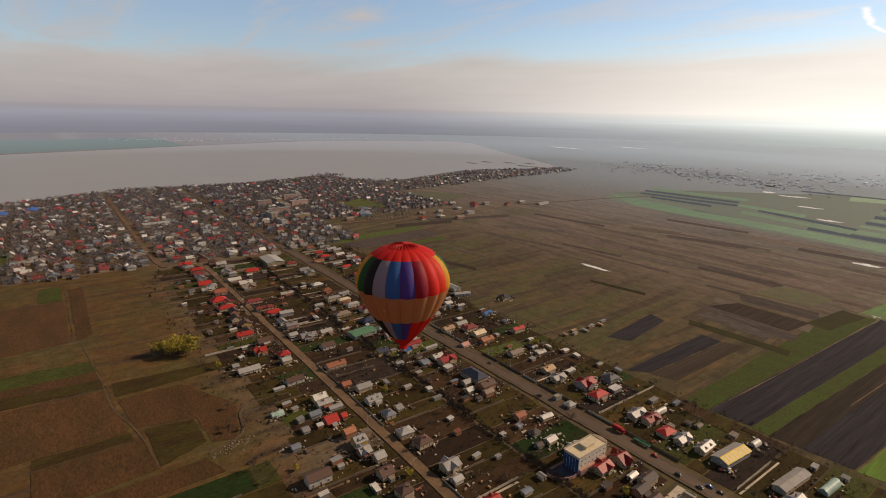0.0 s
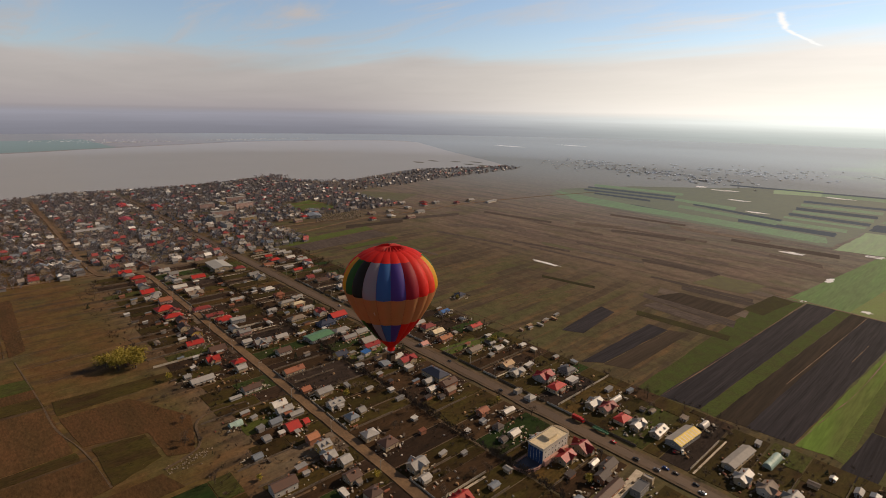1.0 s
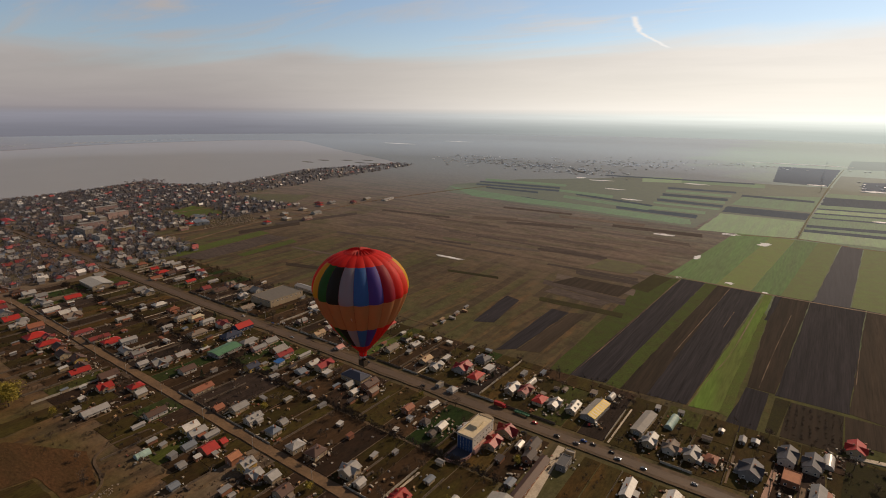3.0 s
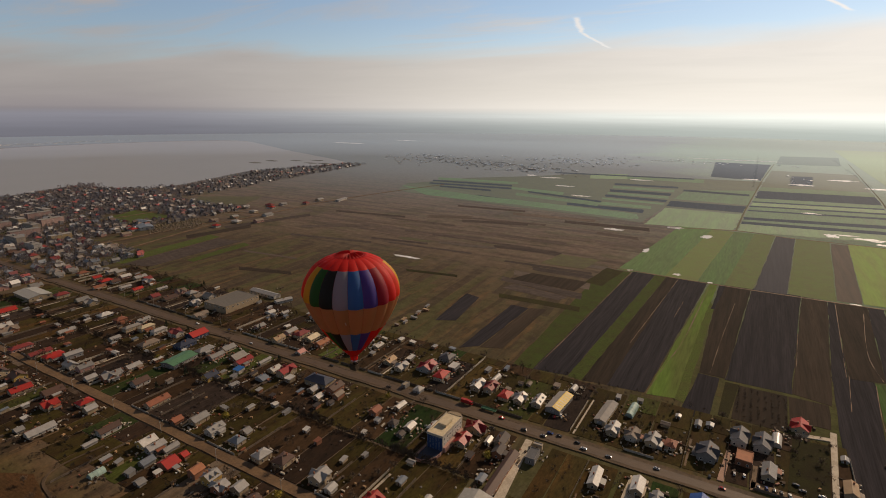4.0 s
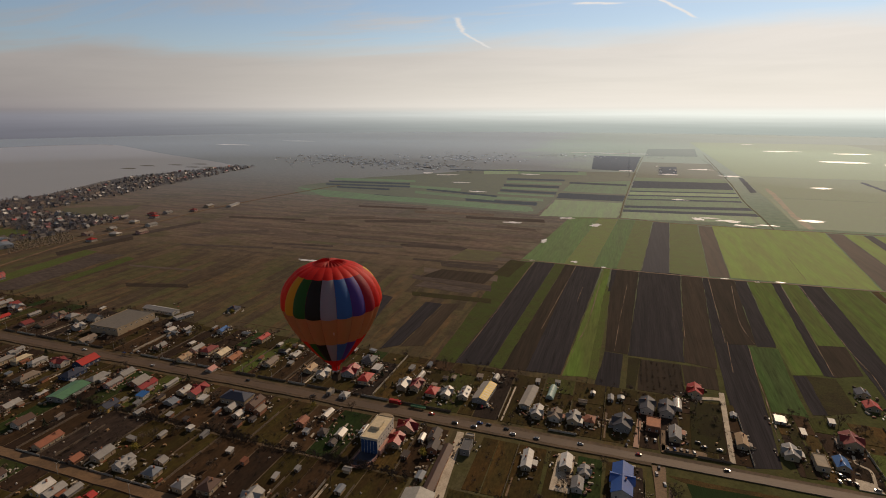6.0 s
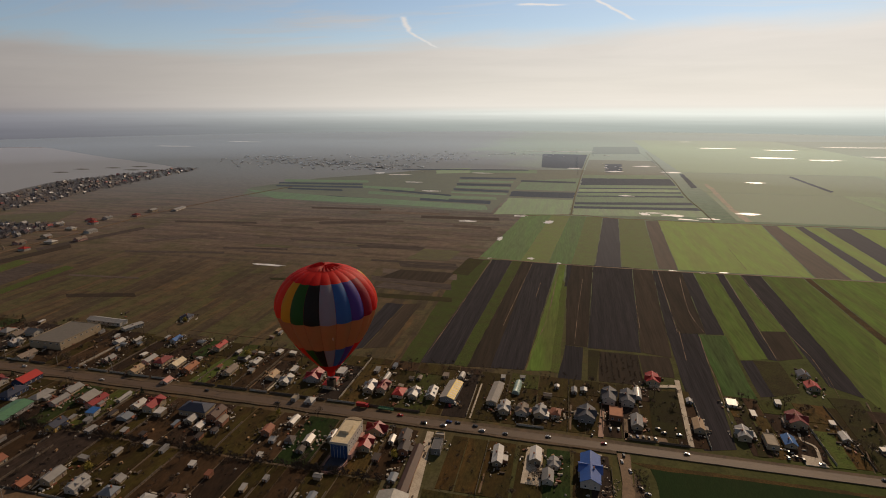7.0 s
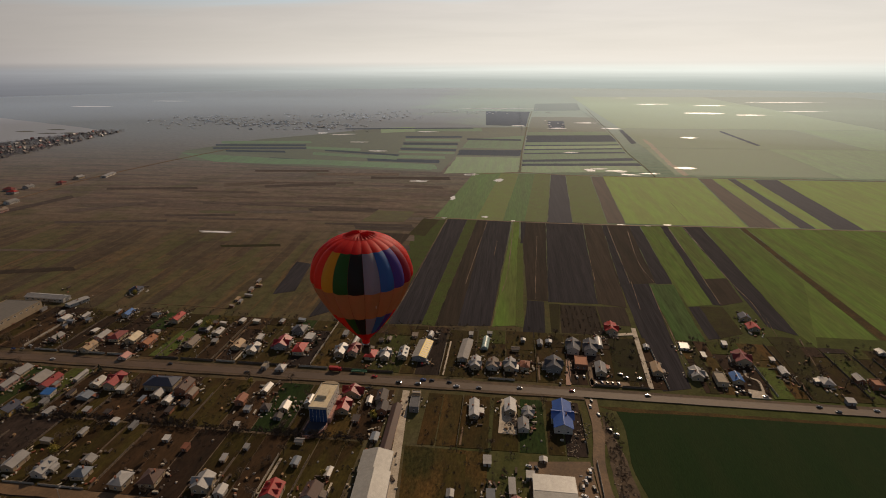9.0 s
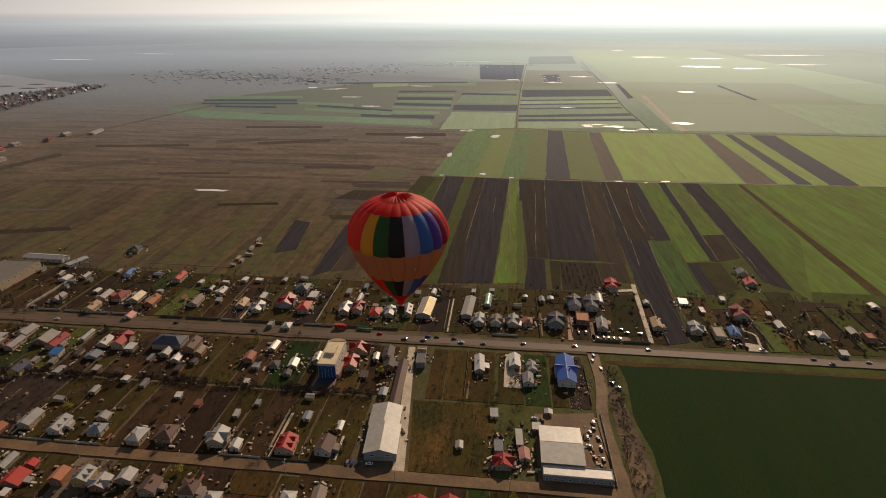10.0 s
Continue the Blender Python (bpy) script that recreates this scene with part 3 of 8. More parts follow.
# wide green land to the east
for y0, y1, x0, x1, kind in ((760, 1120, 345, 640, "lawn"), (758, 1130, 642, 1150, "crop"), (755, 1120, 1152, 1900, "lawn"), (1124, 1560, 365, 900, "lawn"), (1136, 1560, 904, 1900, "crop"),
                             (1565, 3400, 385, 1200, "lawn"), (1565, 3400, 1204, 2100, "lawn")):
    field(kind, y0, y1, x0, x1, x0 + 22, x1 + 22, CROP)


def tract(kind, *pts):
    """A four- or many-cornered parcel of the open plain, at its distance's material."""
    global field_count
    field_count += 1
    y = sum(p[1] for p in pts) / len(pts)
    area = sum(a[0] * b[1] - b[0] * a[1] for a, b in zip(pts, pts[1:] + pts[:1]))
    rng = random.Random(field_count)
    rag = 0.5 if y < 400 else 1.8
    ring = []
    for a, b in zip(pts, pts[1:] + pts[:1]):
        n = max(1, int(math.hypot(b[0] - a[0], b[1] - a[1]) / 14))
        ring += [(a[0] + (b[0] - a[0]) * i / n + rng.uniform(-rag, rag), a[1] + (b[1] - a[1]) * i / n + rng.uniform(-rag, rag) * 0.8) for i in range(n)]
    words = {"plough": PLOUGH, "soil": SOIL, "crop": CROP, "grass": GRASS, "lawn": "mid-green wheat field", "wheat": "winter wheat strip in a deepened green", "dug": "dark brown dug strip on the heath",
             "heath": "dull brown fallow strip on the heath", "stubble": "dry yellowed stubble strip", "crop_dark": "dull green field with haze in its colour"}
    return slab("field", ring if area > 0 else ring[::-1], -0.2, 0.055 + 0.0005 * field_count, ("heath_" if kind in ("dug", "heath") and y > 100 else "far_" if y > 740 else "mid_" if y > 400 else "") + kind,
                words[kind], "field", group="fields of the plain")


# green land past the heath and the striped block beyond the second lane
tract("grass", (-790, 962), (-560, 800), (-330, 770), (-110, 745), (-100, 940), (50, 960), (84, 1570), (-420, 1500), (-560, 1320), (-700, 1180))
# wheat here is a shaded copy of lawn, for land away from the sun
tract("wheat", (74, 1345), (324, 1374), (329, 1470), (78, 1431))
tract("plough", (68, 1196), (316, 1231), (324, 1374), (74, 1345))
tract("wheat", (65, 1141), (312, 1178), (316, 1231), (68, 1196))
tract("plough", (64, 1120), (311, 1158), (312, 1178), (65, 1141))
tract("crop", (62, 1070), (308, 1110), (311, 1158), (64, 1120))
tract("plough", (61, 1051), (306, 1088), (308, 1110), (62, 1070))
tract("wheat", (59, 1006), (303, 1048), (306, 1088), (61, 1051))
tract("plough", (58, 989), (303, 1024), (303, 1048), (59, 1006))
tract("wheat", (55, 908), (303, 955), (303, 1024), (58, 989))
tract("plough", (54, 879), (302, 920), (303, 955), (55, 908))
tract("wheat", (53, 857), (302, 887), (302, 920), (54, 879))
tract("plough", (52, 830), (302, 856), (302, 887), (53, 857))
tract("crop", (51, 755), (300, 786), (302, 856), (52, 830))
tract("grass", (78, 1431), (329, 1470), (350, 1949), (107, 1956))
tract("plough", (150, 1512), (202, 1526), (222, 1805), (163, 1789))
tract("crop", (-102, 730), (44, 759), (50, 937), (-96, 937))
tract("plough", (-99, 962), (50, 961), (54, 1050), (-100, 1045))
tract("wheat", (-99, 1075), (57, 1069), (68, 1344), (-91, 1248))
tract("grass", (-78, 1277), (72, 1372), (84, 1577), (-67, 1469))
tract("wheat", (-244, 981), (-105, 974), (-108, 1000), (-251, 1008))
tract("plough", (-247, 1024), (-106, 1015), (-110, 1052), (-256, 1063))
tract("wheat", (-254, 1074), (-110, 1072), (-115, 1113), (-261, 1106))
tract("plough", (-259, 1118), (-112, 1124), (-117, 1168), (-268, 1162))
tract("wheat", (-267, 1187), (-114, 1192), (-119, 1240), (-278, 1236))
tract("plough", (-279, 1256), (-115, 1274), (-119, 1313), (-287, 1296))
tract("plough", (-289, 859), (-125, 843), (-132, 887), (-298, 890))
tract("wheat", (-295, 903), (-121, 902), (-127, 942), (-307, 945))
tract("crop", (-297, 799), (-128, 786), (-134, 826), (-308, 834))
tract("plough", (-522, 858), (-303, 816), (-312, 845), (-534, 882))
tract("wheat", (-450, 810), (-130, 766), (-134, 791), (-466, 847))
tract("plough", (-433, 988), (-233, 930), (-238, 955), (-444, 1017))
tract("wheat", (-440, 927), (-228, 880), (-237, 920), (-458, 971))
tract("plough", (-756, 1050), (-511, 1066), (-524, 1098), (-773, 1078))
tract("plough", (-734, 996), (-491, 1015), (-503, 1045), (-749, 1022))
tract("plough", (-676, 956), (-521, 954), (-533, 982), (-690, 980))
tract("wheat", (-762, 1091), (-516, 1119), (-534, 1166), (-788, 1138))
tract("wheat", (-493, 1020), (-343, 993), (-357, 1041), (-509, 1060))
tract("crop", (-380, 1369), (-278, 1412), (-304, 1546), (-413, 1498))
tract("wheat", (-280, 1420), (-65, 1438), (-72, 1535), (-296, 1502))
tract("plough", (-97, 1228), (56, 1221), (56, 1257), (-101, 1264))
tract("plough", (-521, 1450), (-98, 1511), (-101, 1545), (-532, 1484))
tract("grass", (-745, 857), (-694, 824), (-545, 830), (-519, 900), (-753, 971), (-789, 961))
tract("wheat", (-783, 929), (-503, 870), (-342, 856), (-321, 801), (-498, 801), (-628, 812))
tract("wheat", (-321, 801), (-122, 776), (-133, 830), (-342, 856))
tract("plough", (-63, 1629), (76, 1593), (107, 2203), (-91, 2214))
tract("crop_dark", (124, 2238), (341, 2294), (378, 2780), (147, 2722))
# the strips between the back gardens and the first cross lane
tract("lawn", (-91, 393), (-58, 403), (-69, 81), (-86, 79))
tract("plough", (-56, 406), (-29, 405), (-41, 86), (-69, 83))
tract("lawn", (-29, 405), (-15, 403), (-30, 84), (-41, 86))
tract("soil", (-15, 403), (-0, 405), (-11, 87), (-30, 84))
tract("plough", (-2, 404), (32, 408), (16, 89), (-11, 87))
tract("crop", (34, 406), (43, 406), (37, 93), (17, 88))
tract("lawn", (40, 333), (46, 313), (43, 89), (36, 91))
tract("soil", (45, 404), (78, 408), (66, 144), (47, 145))
tract("plough", (45, 404), (52, 406), (46, 309), (43, 308))
tract("plough", (47, 144), (62, 143), (60, 74), (42, 73))
tract("plough", (79, 408), (127, 406), (110, 143), (66, 142))
tract("soil", (128, 404), (152, 403), (134, 138), (110, 144))
tract("plough", (152, 403), (158, 402), (149, 194), (138, 191))
tract("plough", (138, 191), (166, 197), (152, 15), (132, 9))
tract("soil", (158, 402), (187, 401), (173, 199), (149, 194))
tract("plough", (187, 401), (200, 400), (189, 200), (173, 197))
tract("crop", (201, 398), (227, 400), (211, 154), (188, 147), (189, 198))
tract("wheat", (166, 194), (189, 197), (182, 82), (160, 77))
tract("plough", (227, 400), (236, 401), (218, 152), (211, 153))
tract("crop", (237, 401), (254, 404), (246, 220), (224, 216))
tract("soil", (224, 216), (246, 220), (240, 162), (218, 152))
tract("plough", (255, 404), (279, 404), (266, 213), (258, 100), (240, 114), (247, 223))
tract("crop", (280, 404), (324, 408), (315, 212), (262, 80), (259, 102), (266, 213))
tract("plough", (188, 146), (198, 148), (196, 89), (186, 86))
tract("grass", (198, 148), (218, 150), (216, 99), (196, 89))
# single strips on the wide eastern land
tract("plough", (348, 1188), (364, 1203), (385, 1514), (372, 1511))
tract("stubble", (371, 760), (373, 894), (401, 1183), (406, 1289), (396, 1286), (387, 1160), (362, 891), (358, 756))
tract("plough", (662, 1182), (675, 1194), (687, 1512), (674, 1495))
# the brown heath, cut into dull strips
tract("dug", (-255, 433), (-169, 429), (-175, 452), (-265, 456))
tract("dug", (-394, 606), (-252, 618), (-256, 632), (-400, 618))
tract("dug", (-218, 361), (-98, 363), (-101, 373), (-221, 369))
tract("dug", (-157, 601), (-85, 591), (-89, 613), (-161, 620))
tract("dug", (-390, 448), (-261, 446), (-265, 456), (-396, 459))
tract("heath", (-476, 570), (-394, 605), (-406, 630), (-490, 594))
tract("dug", (-418, 365), (-275, 373), (-278, 381), (-424, 374))
tract("dug", (-187, 282), (-83, 265), (-88, 285), (-194, 299))
tract("heath", (-183, 311), (-85, 303), (-89, 323), (-191, 332))
tract("heath", (-458, 492), (-310, 494), (-317, 509), (-468, 508))
tract("dug", (-314, 502), (-175, 499), (-179, 514), (-321, 517))
tract("heath", (-346, 686), (-186, 701), (-191, 724), (-355, 710))
tract("dug", (-232, 664), (-82, 671), (-86, 697), (-239, 686))
tract("dug", (-484, 711), (-336, 725), (-342, 743), (-494, 729))
tract("dug", (-526, 526), (-391, 529), (-396, 540), (-533, 537))
tract("grass", (-421, 399), (-363, 400), (-370, 413), (-429, 411))
tract("soil", (-163, 395), (-82, 394), (-84, 408), (-167, 410))
tract("grass", (-164, 225), (-74, 227), (-77, 241), (-169, 237))
tract("dug", (-264, 427), (-161, 436), (-165, 449), (-270, 440))
tract("dug", (-171, 345), (-91, 345), (-96, 361), (-177, 360))
tract("dug", (-443, 448), (-301, 466), (-306, 477), (-451, 459))
tract("soil", (-348, 404), (-257, 416), (-263, 428), (-356, 416))
tract("dug", (-459, 375), (-360, 389), (-365, 398), (-467, 384))
tract("heath", (-544, 481), (-400, 509), (-410, 526), (-557, 498))
tract("dug", (-400, 570), (-279, 603), (-289, 626), (-410, 589))
tract("dug", (-588, 324), (-440, 350), (-447, 359), (-598, 334))
tract("heath", (-622, 413), (-490, 446), (-502, 461), (-637, 428))
tract("dug", (-565, 212), (-469, 221), (-476, 227), (-573, 218))
tract("soil", (-497, 146), (-423, 166), (-433, 175), (-508, 155))
tract("grass", (-308, 254), (-240, 266), (-244, 274), (-314, 262))
tract("dug", (-667, 526), (-512, 547), (-522, 561), (-680, 540))
tract("heath", (-230, 530), (-143, 544), (-148, 564), (-238, 550))
tract("grass", (-173, 379), (-113, 383), (-107, 438), (-166, 440))
tract("dug", (-174, 256), (-104, 249), (-97, 266), (-169, 277))
tract("soil", (-180, 293), (-98, 290), (-94, 331), (-166, 331))
tract("plough", (-190, 130), (-172, 140), (-182, 212), (-201, 218))
tract("plough", (-139, 87), (-125, 99), (-123, 209), (-142, 210))
tract("soil", (-124, 97), (-106, 105), (-105, 217), (-122, 210))
tract("grass", (-97, 329), (-76, 325), (-67, 399), (-90, 405))
# between the town and the heath
tract("lawn", (-679, 76), (-651, 85), (-675, 254), (-702, 256))
tract("lawn", (-596, 139), (-580, 139), (-590, 242), (-610, 248))
tract("dug", (-650, 80), (-607, 96), (-621, 254), (-669, 246))
tract("crop", (-980, 240), (-911, 232), (-906, 294), (-1025, 320))
tract("grass", (-990, 415), (-892, 485), (-948, 582), (-1072, 502))
tract("dug", (-722, 302), (-678, 464), (-696, 481), (-740, 314))
tract("dug", (-616, 377), (-517, 448), (-530, 462), (-631, 391))
tract("soil", (-710, 219), (-690, 330), (-711, 347), (-731, 232))
# behind the gardens
field("soil", 84, 138, 73, 106, 76, 107, "dug orchard plot with rows of young trees")
field("grass", 84, 139, 65, 72, 66, 75, GRASS)
field("soil", 102, 138, 108, 131, 108, 132, SOIL)
field("lawn", 60, 80.5, 112, 123, 112, 124, "green lawn beside the drive")
parcel("crop_dark", [(98 + 1.6 * math.sin(0.9 * i) + 0.035 * 9 * i, -17 - 9.0 * i) for i in range(12)] + [(118, -420), (700, -420), (700, -12), (420, -13), (140, -15)], "wide dark green field beside the main road", 0.2)
parcel("stubble", [(88, -12), (700, -9.5), (700, -12.2), (420, -13.2), (140, -15.2), (99, -17.5)], "dry grass fringe between the field and the road", 0.14)
parcel("verge", [(88.5, -20), (92, -34), (96, -60), (97.5, -84), (99.5, -104), (96, -116), (88, -122), (87, -90), (87, -50)], "trodden dirt with dry weeds beside the side road", 0.24)
parcel("dirt", [(88, -88), (92, -93), (95, -101), (94.5, -110), (90, -115), (87, -112)], "bare pale earth heap at the corner of the field", 0.7)

# ---------------------------------------------------------------- roads


def road(name, pts, width, z, mat, label, category="road", ragged=0.3):
    line = [p for a, b in zip(smooth_line(pts, 6), smooth_line(pts, 6)[1:]) for p in (a.lerp(b, q / max(1, int((b - a).length / 12))) for q in range(max(1, int((b - a).length / 12))))] + [Vector(pts[-1])]
    s = Shape()
    left, right = [], []
    for i, p in enumerate(line):
        d = (line[min(i + 1, len(line) - 1)] - line[max(i - 1, 0)]).normalized()
        nrm = Vector((-d.y, d.x)) * (width / 2 + ragged * noise.noise(Vector((p.x * 0.08, p.y * 0.08, 3))))
        left.append(p + nrm)
        right.append(p - nrm)
    for i in range(len(line) - 1):
        s.hexa([(*right[i], -0.2), (*right[i + 1], -0.2), (*left[i + 1], -0.2), (*left[i], -0.2),
                (*right[i], z), (*right[i + 1], z), (*left[i + 1], z), (*left[i], z)])
    return tagged(new(name, s.mesh(name, mat)), label, category, kind="structure")


road("road_main", [(-1300, 4), (-900, 2), (-500, -0.3), (0, -0.4), (300, -0.5), (700, -0.5), (1500, -0.5)], 7.0, 0.60, "road", "worn grey asphalt main road through the village")
road("verge_north", [(-1000, 5), (-500, 4.6), (0, 4.6), (130, 4.4), (300, 4.2), (1500, 4.2)], 3.6, 0.55, "verge", "dusty dirt verge along the main road", "verge", 1.6)
road("verge_south", [(-1000, -5), (-500, -4.6), (0, -4.6), (80, -4.6)], 3.6, 0.55, "verge", "dusty dirt verge along the main road", "verge", 1.6)
road("road_second", [(-1350, -165), (-1000, -168), (-690, -168), (-655, -150), (-630, -122), (-500, -119), (-200, -119.5), (0, -119.5), (84, -119)], 6.5, 0.58, "dirt", "pale dirt village street", "road", 0.8)
road("road_side", [(84, -6), (84, -40), (80.5, -70), (83, -118), (84, -180), (84, -400)], 6.5, 0.56, "dirt", "pale dirt side road", "road", 0.9)
road("lane_first", [(-90, 412), (30, 402), (180, 400), (300, 405), (700, 412), (1200, 420)], 3.0, 0.30, "dirt", "pale farm lane between fields", "lane")
road("lane_second", [(-57, 722), (48, 757), (129, 738), (187, 738), (300, 734), (500, 740), (1200, 735)], 3.5, 0.30, "dirt", "pale farm lane between fields", "lane")
road("lane_north", [(47, 762), (54, 996), (68, 1317), (82, 1630), (117, 2236)], 2.6, 0.31, "mid_grass", "grassy farm lane between fields", "lane")
road("lane_east", [(301, 737), (305, 863), (308, 1049), (327, 1325), (346, 1738), (376, 2400)], 2.6, 0.31, "mid_grass", "grassy farm lane between fields", "lane")

# narrow pale tracks worn along the edges of the strips
for pts in ([(-58, 400), (-63, 206), (-68, 84)],
            [(35, 404), (29, 216), (22, 145), (17, 89)],
            [(166, 192), (162, 141), (160, 94), (155, 30)],
            [(158, 397), (152, 277), (148, 196)],
            [(256, 400), (247, 220), (247, 161), (241, 114)],
            [(-1, 402), (-8, 257), (-12, 175)],
            [(64, 340), (58, 225), (55, 148)],
            [(15, 315), (13, 263)],
            [(180, 373), (169, 257), (172, 201)],
            [(235, 389), (223, 216), (218, 155)],
            [(115, 198), (119, 276)],
            [(276, 535), (270, 429)],
            [(150, 200), (145, 136)],
            [(246, 130), (234, 60), (222, 8)], [(256, 95), (246, 45)]):
    road("track", pts, 0.40, 0.25, "dirt", "narrow pale track along a field edge", "track", 0.5)
road("track_loop", [(195, 42), (194, 34), (199, 29), (198, 20), (197, 15)], 1.6, 0.45, "concrete", "curved pale garden path", "path")
road("track_field", [(-216, -215), (-226, -193), (-252, -186), (-260, -174), (-258, -150)], 1.5, 0.45, "verge", "curved dirt track across rough grass", "track")

# ---------------------------------------------------------------- the balloon


def cloth(name, col):
    """Thin nylon that lets some light through."""
    m = bpy.data.materials.new(name)
    m.use_nodes = True
    k = Nodes(m.node_tree)
    out = k.add("ShaderNodeOutputMaterial")
    b = k.add("ShaderNodeBsdfPrincipled")
    tr = k.add("ShaderNodeBsdfTranslucent")
    mx = k.add("ShaderNodeMixShader")
    co = k.add("ShaderNodeTexCoord").outputs["Object"]
    f = k.noise(k.mapped(co, scale=(1, 1, 0.5)), 1.2, 5.0, 0.6)
    c = k.mix(k.math("MULTIPLY", f, 0.35), col, tuple(v * 0.7 for v in col))
    k.put(b.inputs["Base Color"], c)
    k.put(tr.inputs["Color"], c)
    b.inputs["Roughness"].default_value = 0.6
    b.inputs["Specular IOR Level"].default_value = 0.3
    bn = k.add("ShaderNodeBump")
    bn.inputs["Strength"].default_value, bn.inputs["Distance"].default_value = 0.4, 0.12
    k.link(k.noise(k.mapped(co, scale=(1, 1, 2.5)), 0.9, 4.0, 0.5), bn.inputs["Height"])
    k.link(bn.outputs[0], b.inputs["Normal"])
    mx.inputs[0].default_value = 0.5
    k.link(b.outputs[0], mx.inputs[1])
    k.link(tr.outputs[0], mx.inputs[2])
    k.link(mx.outputs[0], out.inputs["Surface"])
    return m


def balloon():
    CX, CY, TOP, BASE, R = -0.2, -215.1, 173.8, 152.0, 9.3
    colours = {"yellow": (0.70, 0.39, 0.025), "green": (0.030, 0.120, 0.022), "black": (0.022, 0.021, 0.017), "grey": (0.30, 0.31, 0.36), "blue": (0.045, 0.15, 0.42),
               "violet": (0.085, 0.055, 0.31), "crimson": (0.30, 0.014, 0.035), "red": (0.74, 0.022, 0.016), "vent": (0.52, 0.016, 0.014), "scarlet": (0.80, 0.05, 0.018),
               "tan": (0.50, 0.25, 0.10), "cream": (0.66, 0.52, 0.36)}
    for n, c in colours.items():
        M["cloth_" + n] = cloth("nylon_" + n, c)
    M["wicker"] = shade("dark_wicker", (0.06, 0.038, 0.022), (0.03, 0.02, 0.012), 2.0, 12.0, 0.8)
    M["steel"] = shade("burner_steel", (0.35, 0.35, 0.36), (0.2, 0.2, 0.2), 2.0, 9.0, 0.35, metal=0.9)
    order = ["yellow", "green", "black", "grey", "blue", "violet", "crimson", "red", "scarlet", "yellow",
             "green", "black", "grey", "blue", "violet", "crimson", "crimson", "red", "scarlet", "scarlet"]
    lower = {"yellow": "scarlet", "crimson": "red", "scarlet": "red"}
    WIDE = 0.64
    gores, across, up = len(order), 6, 60
    H = TOP - BASE

    # outline: a ball above, a cone below, with the widest ring at 0.64 of the height
    def profile(s):
        """s from 0 (mouth) to 1 (crown): radius, height"""
        if s < 0.5:
            q = s / 0.5
            z = WIDE * q
            r = 0.085 + 0.915 * (math.sin(math.pi / 2 * q ** 0.93) * 0.58 + 0.42 * q ** 0.95)
        else:
            q = (s - 0.5) / 0.5 * math.pi / 2
            z = WIDE + (1 - WIDE) * math.sin(q)
            r = math.cos(q) ** 0.86
        return r * R, z * H

    top = thing("hot_air_balloon", CX, CY, BASE)
    tagged(top, "multicoloured striped hot air balloon drifting over the village", "balloon")
    # the yellow to green seam faces this way
    START = radians(BALLOON_TURN)
    for g in range(gores):
        s = Shape()
        cname = order[g]
        slots = ["cloth_" + cname, "cloth_tan", "cloth_red", "cloth_" + lower.get(cname, cname)]
        for i in range(up + 1):
            q = i / up
            r, z = profile(q)
            for j in range(across + 1):
                w = j / across
                ang = START + 2 * math.pi * (g + w) / gores
                puff = 1 + 0.052 * math.sin(math.pi * w) * min(1, 2.6 * r / R)
                s.v.append((r * puff * math.cos(ang), r * puff * math.sin(ang), z))
        for i in range(up):
            q = (i + 0.5) / up
            z = profile(q)[1] / H
            slot = 2 if z < 0.10 else 3 if z < 0.335 else 1 if z < 0.61 else 0 if z < 0.925 else 2
            for j in range(across):
                a = i * (across + 1) + j
                s.f.append((a, a + 1, a + across + 2, a + across + 1))
                s.s.append(slot)
        part("gore", s, slots, top, smooth=True)
    # the parachute vent, gathered in deep radial folds at the crown
    s = Shape()
    n = 96
    s.v.append((0, 0, H + 0.16))
    rings = (0.2, 0.45, 0.7, 0.9, 1.0)
    for ring in rings:
        for i in range(n):
            a = 2 * math.pi * i / n
            fold = (0.0, 0.9, 1.0, 0.25)[i % 4] * (0.6 + 0.4 * math.sin(i * 1.7))
            rr = 3.3 * ring * (1 - 0.05 * fold * ring)
            q = math.acos(min(1.0, (rr / R) ** (1 / 0.86)))
            s.v.append((rr * math.cos(a), rr * math.sin(a), (WIDE + (1 - WIDE) * math.sin(q)) * H + 0.06 + 0.42 * fold * math.sin(math.pi * min(ring, 0.95))))
    for i in range(n):
        j = (i + 1) % n
        s.f.append((0, 1 + i, 1 + j))
        for k in range(len(rings) - 1):
            a, b = 1 + k * n, 1 + (k + 1) * n
            s.f.append((a + i, b + i, b + j, a + j))
    s.s = [0] * len(s.f)
    part("parachute_vent", s, ["cloth_vent"], top, "deep red crown vent gathered in radial folds")
    # seams between the gores
    seam = Shape()
    for i in range(up + 1):
        r0, z0 = profile(i / up)
        seam.v += [(r0 - 0.03, -0.015, z0), (r0 + 0.006, -0.015, z0), (r0 + 0.006, 0.015, z0), (r0 - 0.03, 0.015, z0)]
    for i in range(up):
        for j in range(4):
            a, b = 4 * i + j, 4 * i + (j + 1) % 4
            seam.f.append((a, b, b + 4, a + 4))
    seam.s = [0] * len(seam.f)
    seam_me = seam.mesh("load_tape", "cloth_crimson")
    for g in range(gores):
        part("load_tape", seam_me, None, top, at=pose(0, 0, 0, 0, 0, math.degrees(START) + 360 / gores * g))
    # a pale maker's panel, plain
    r, z = profile(0.37)
    s = Shape()
    s.box(-0.6, -0.05, -0.4, 0.6, 0.05, 0.4)
    part("patch", s, ["cloth_cream"], top, "pale square patch on the tan band", at=pose(r * 1.03 * math.cos(PATCH), r * 1.03 * math.sin(PATCH), z, 28, 0, math.degrees(PATCH) + 90))
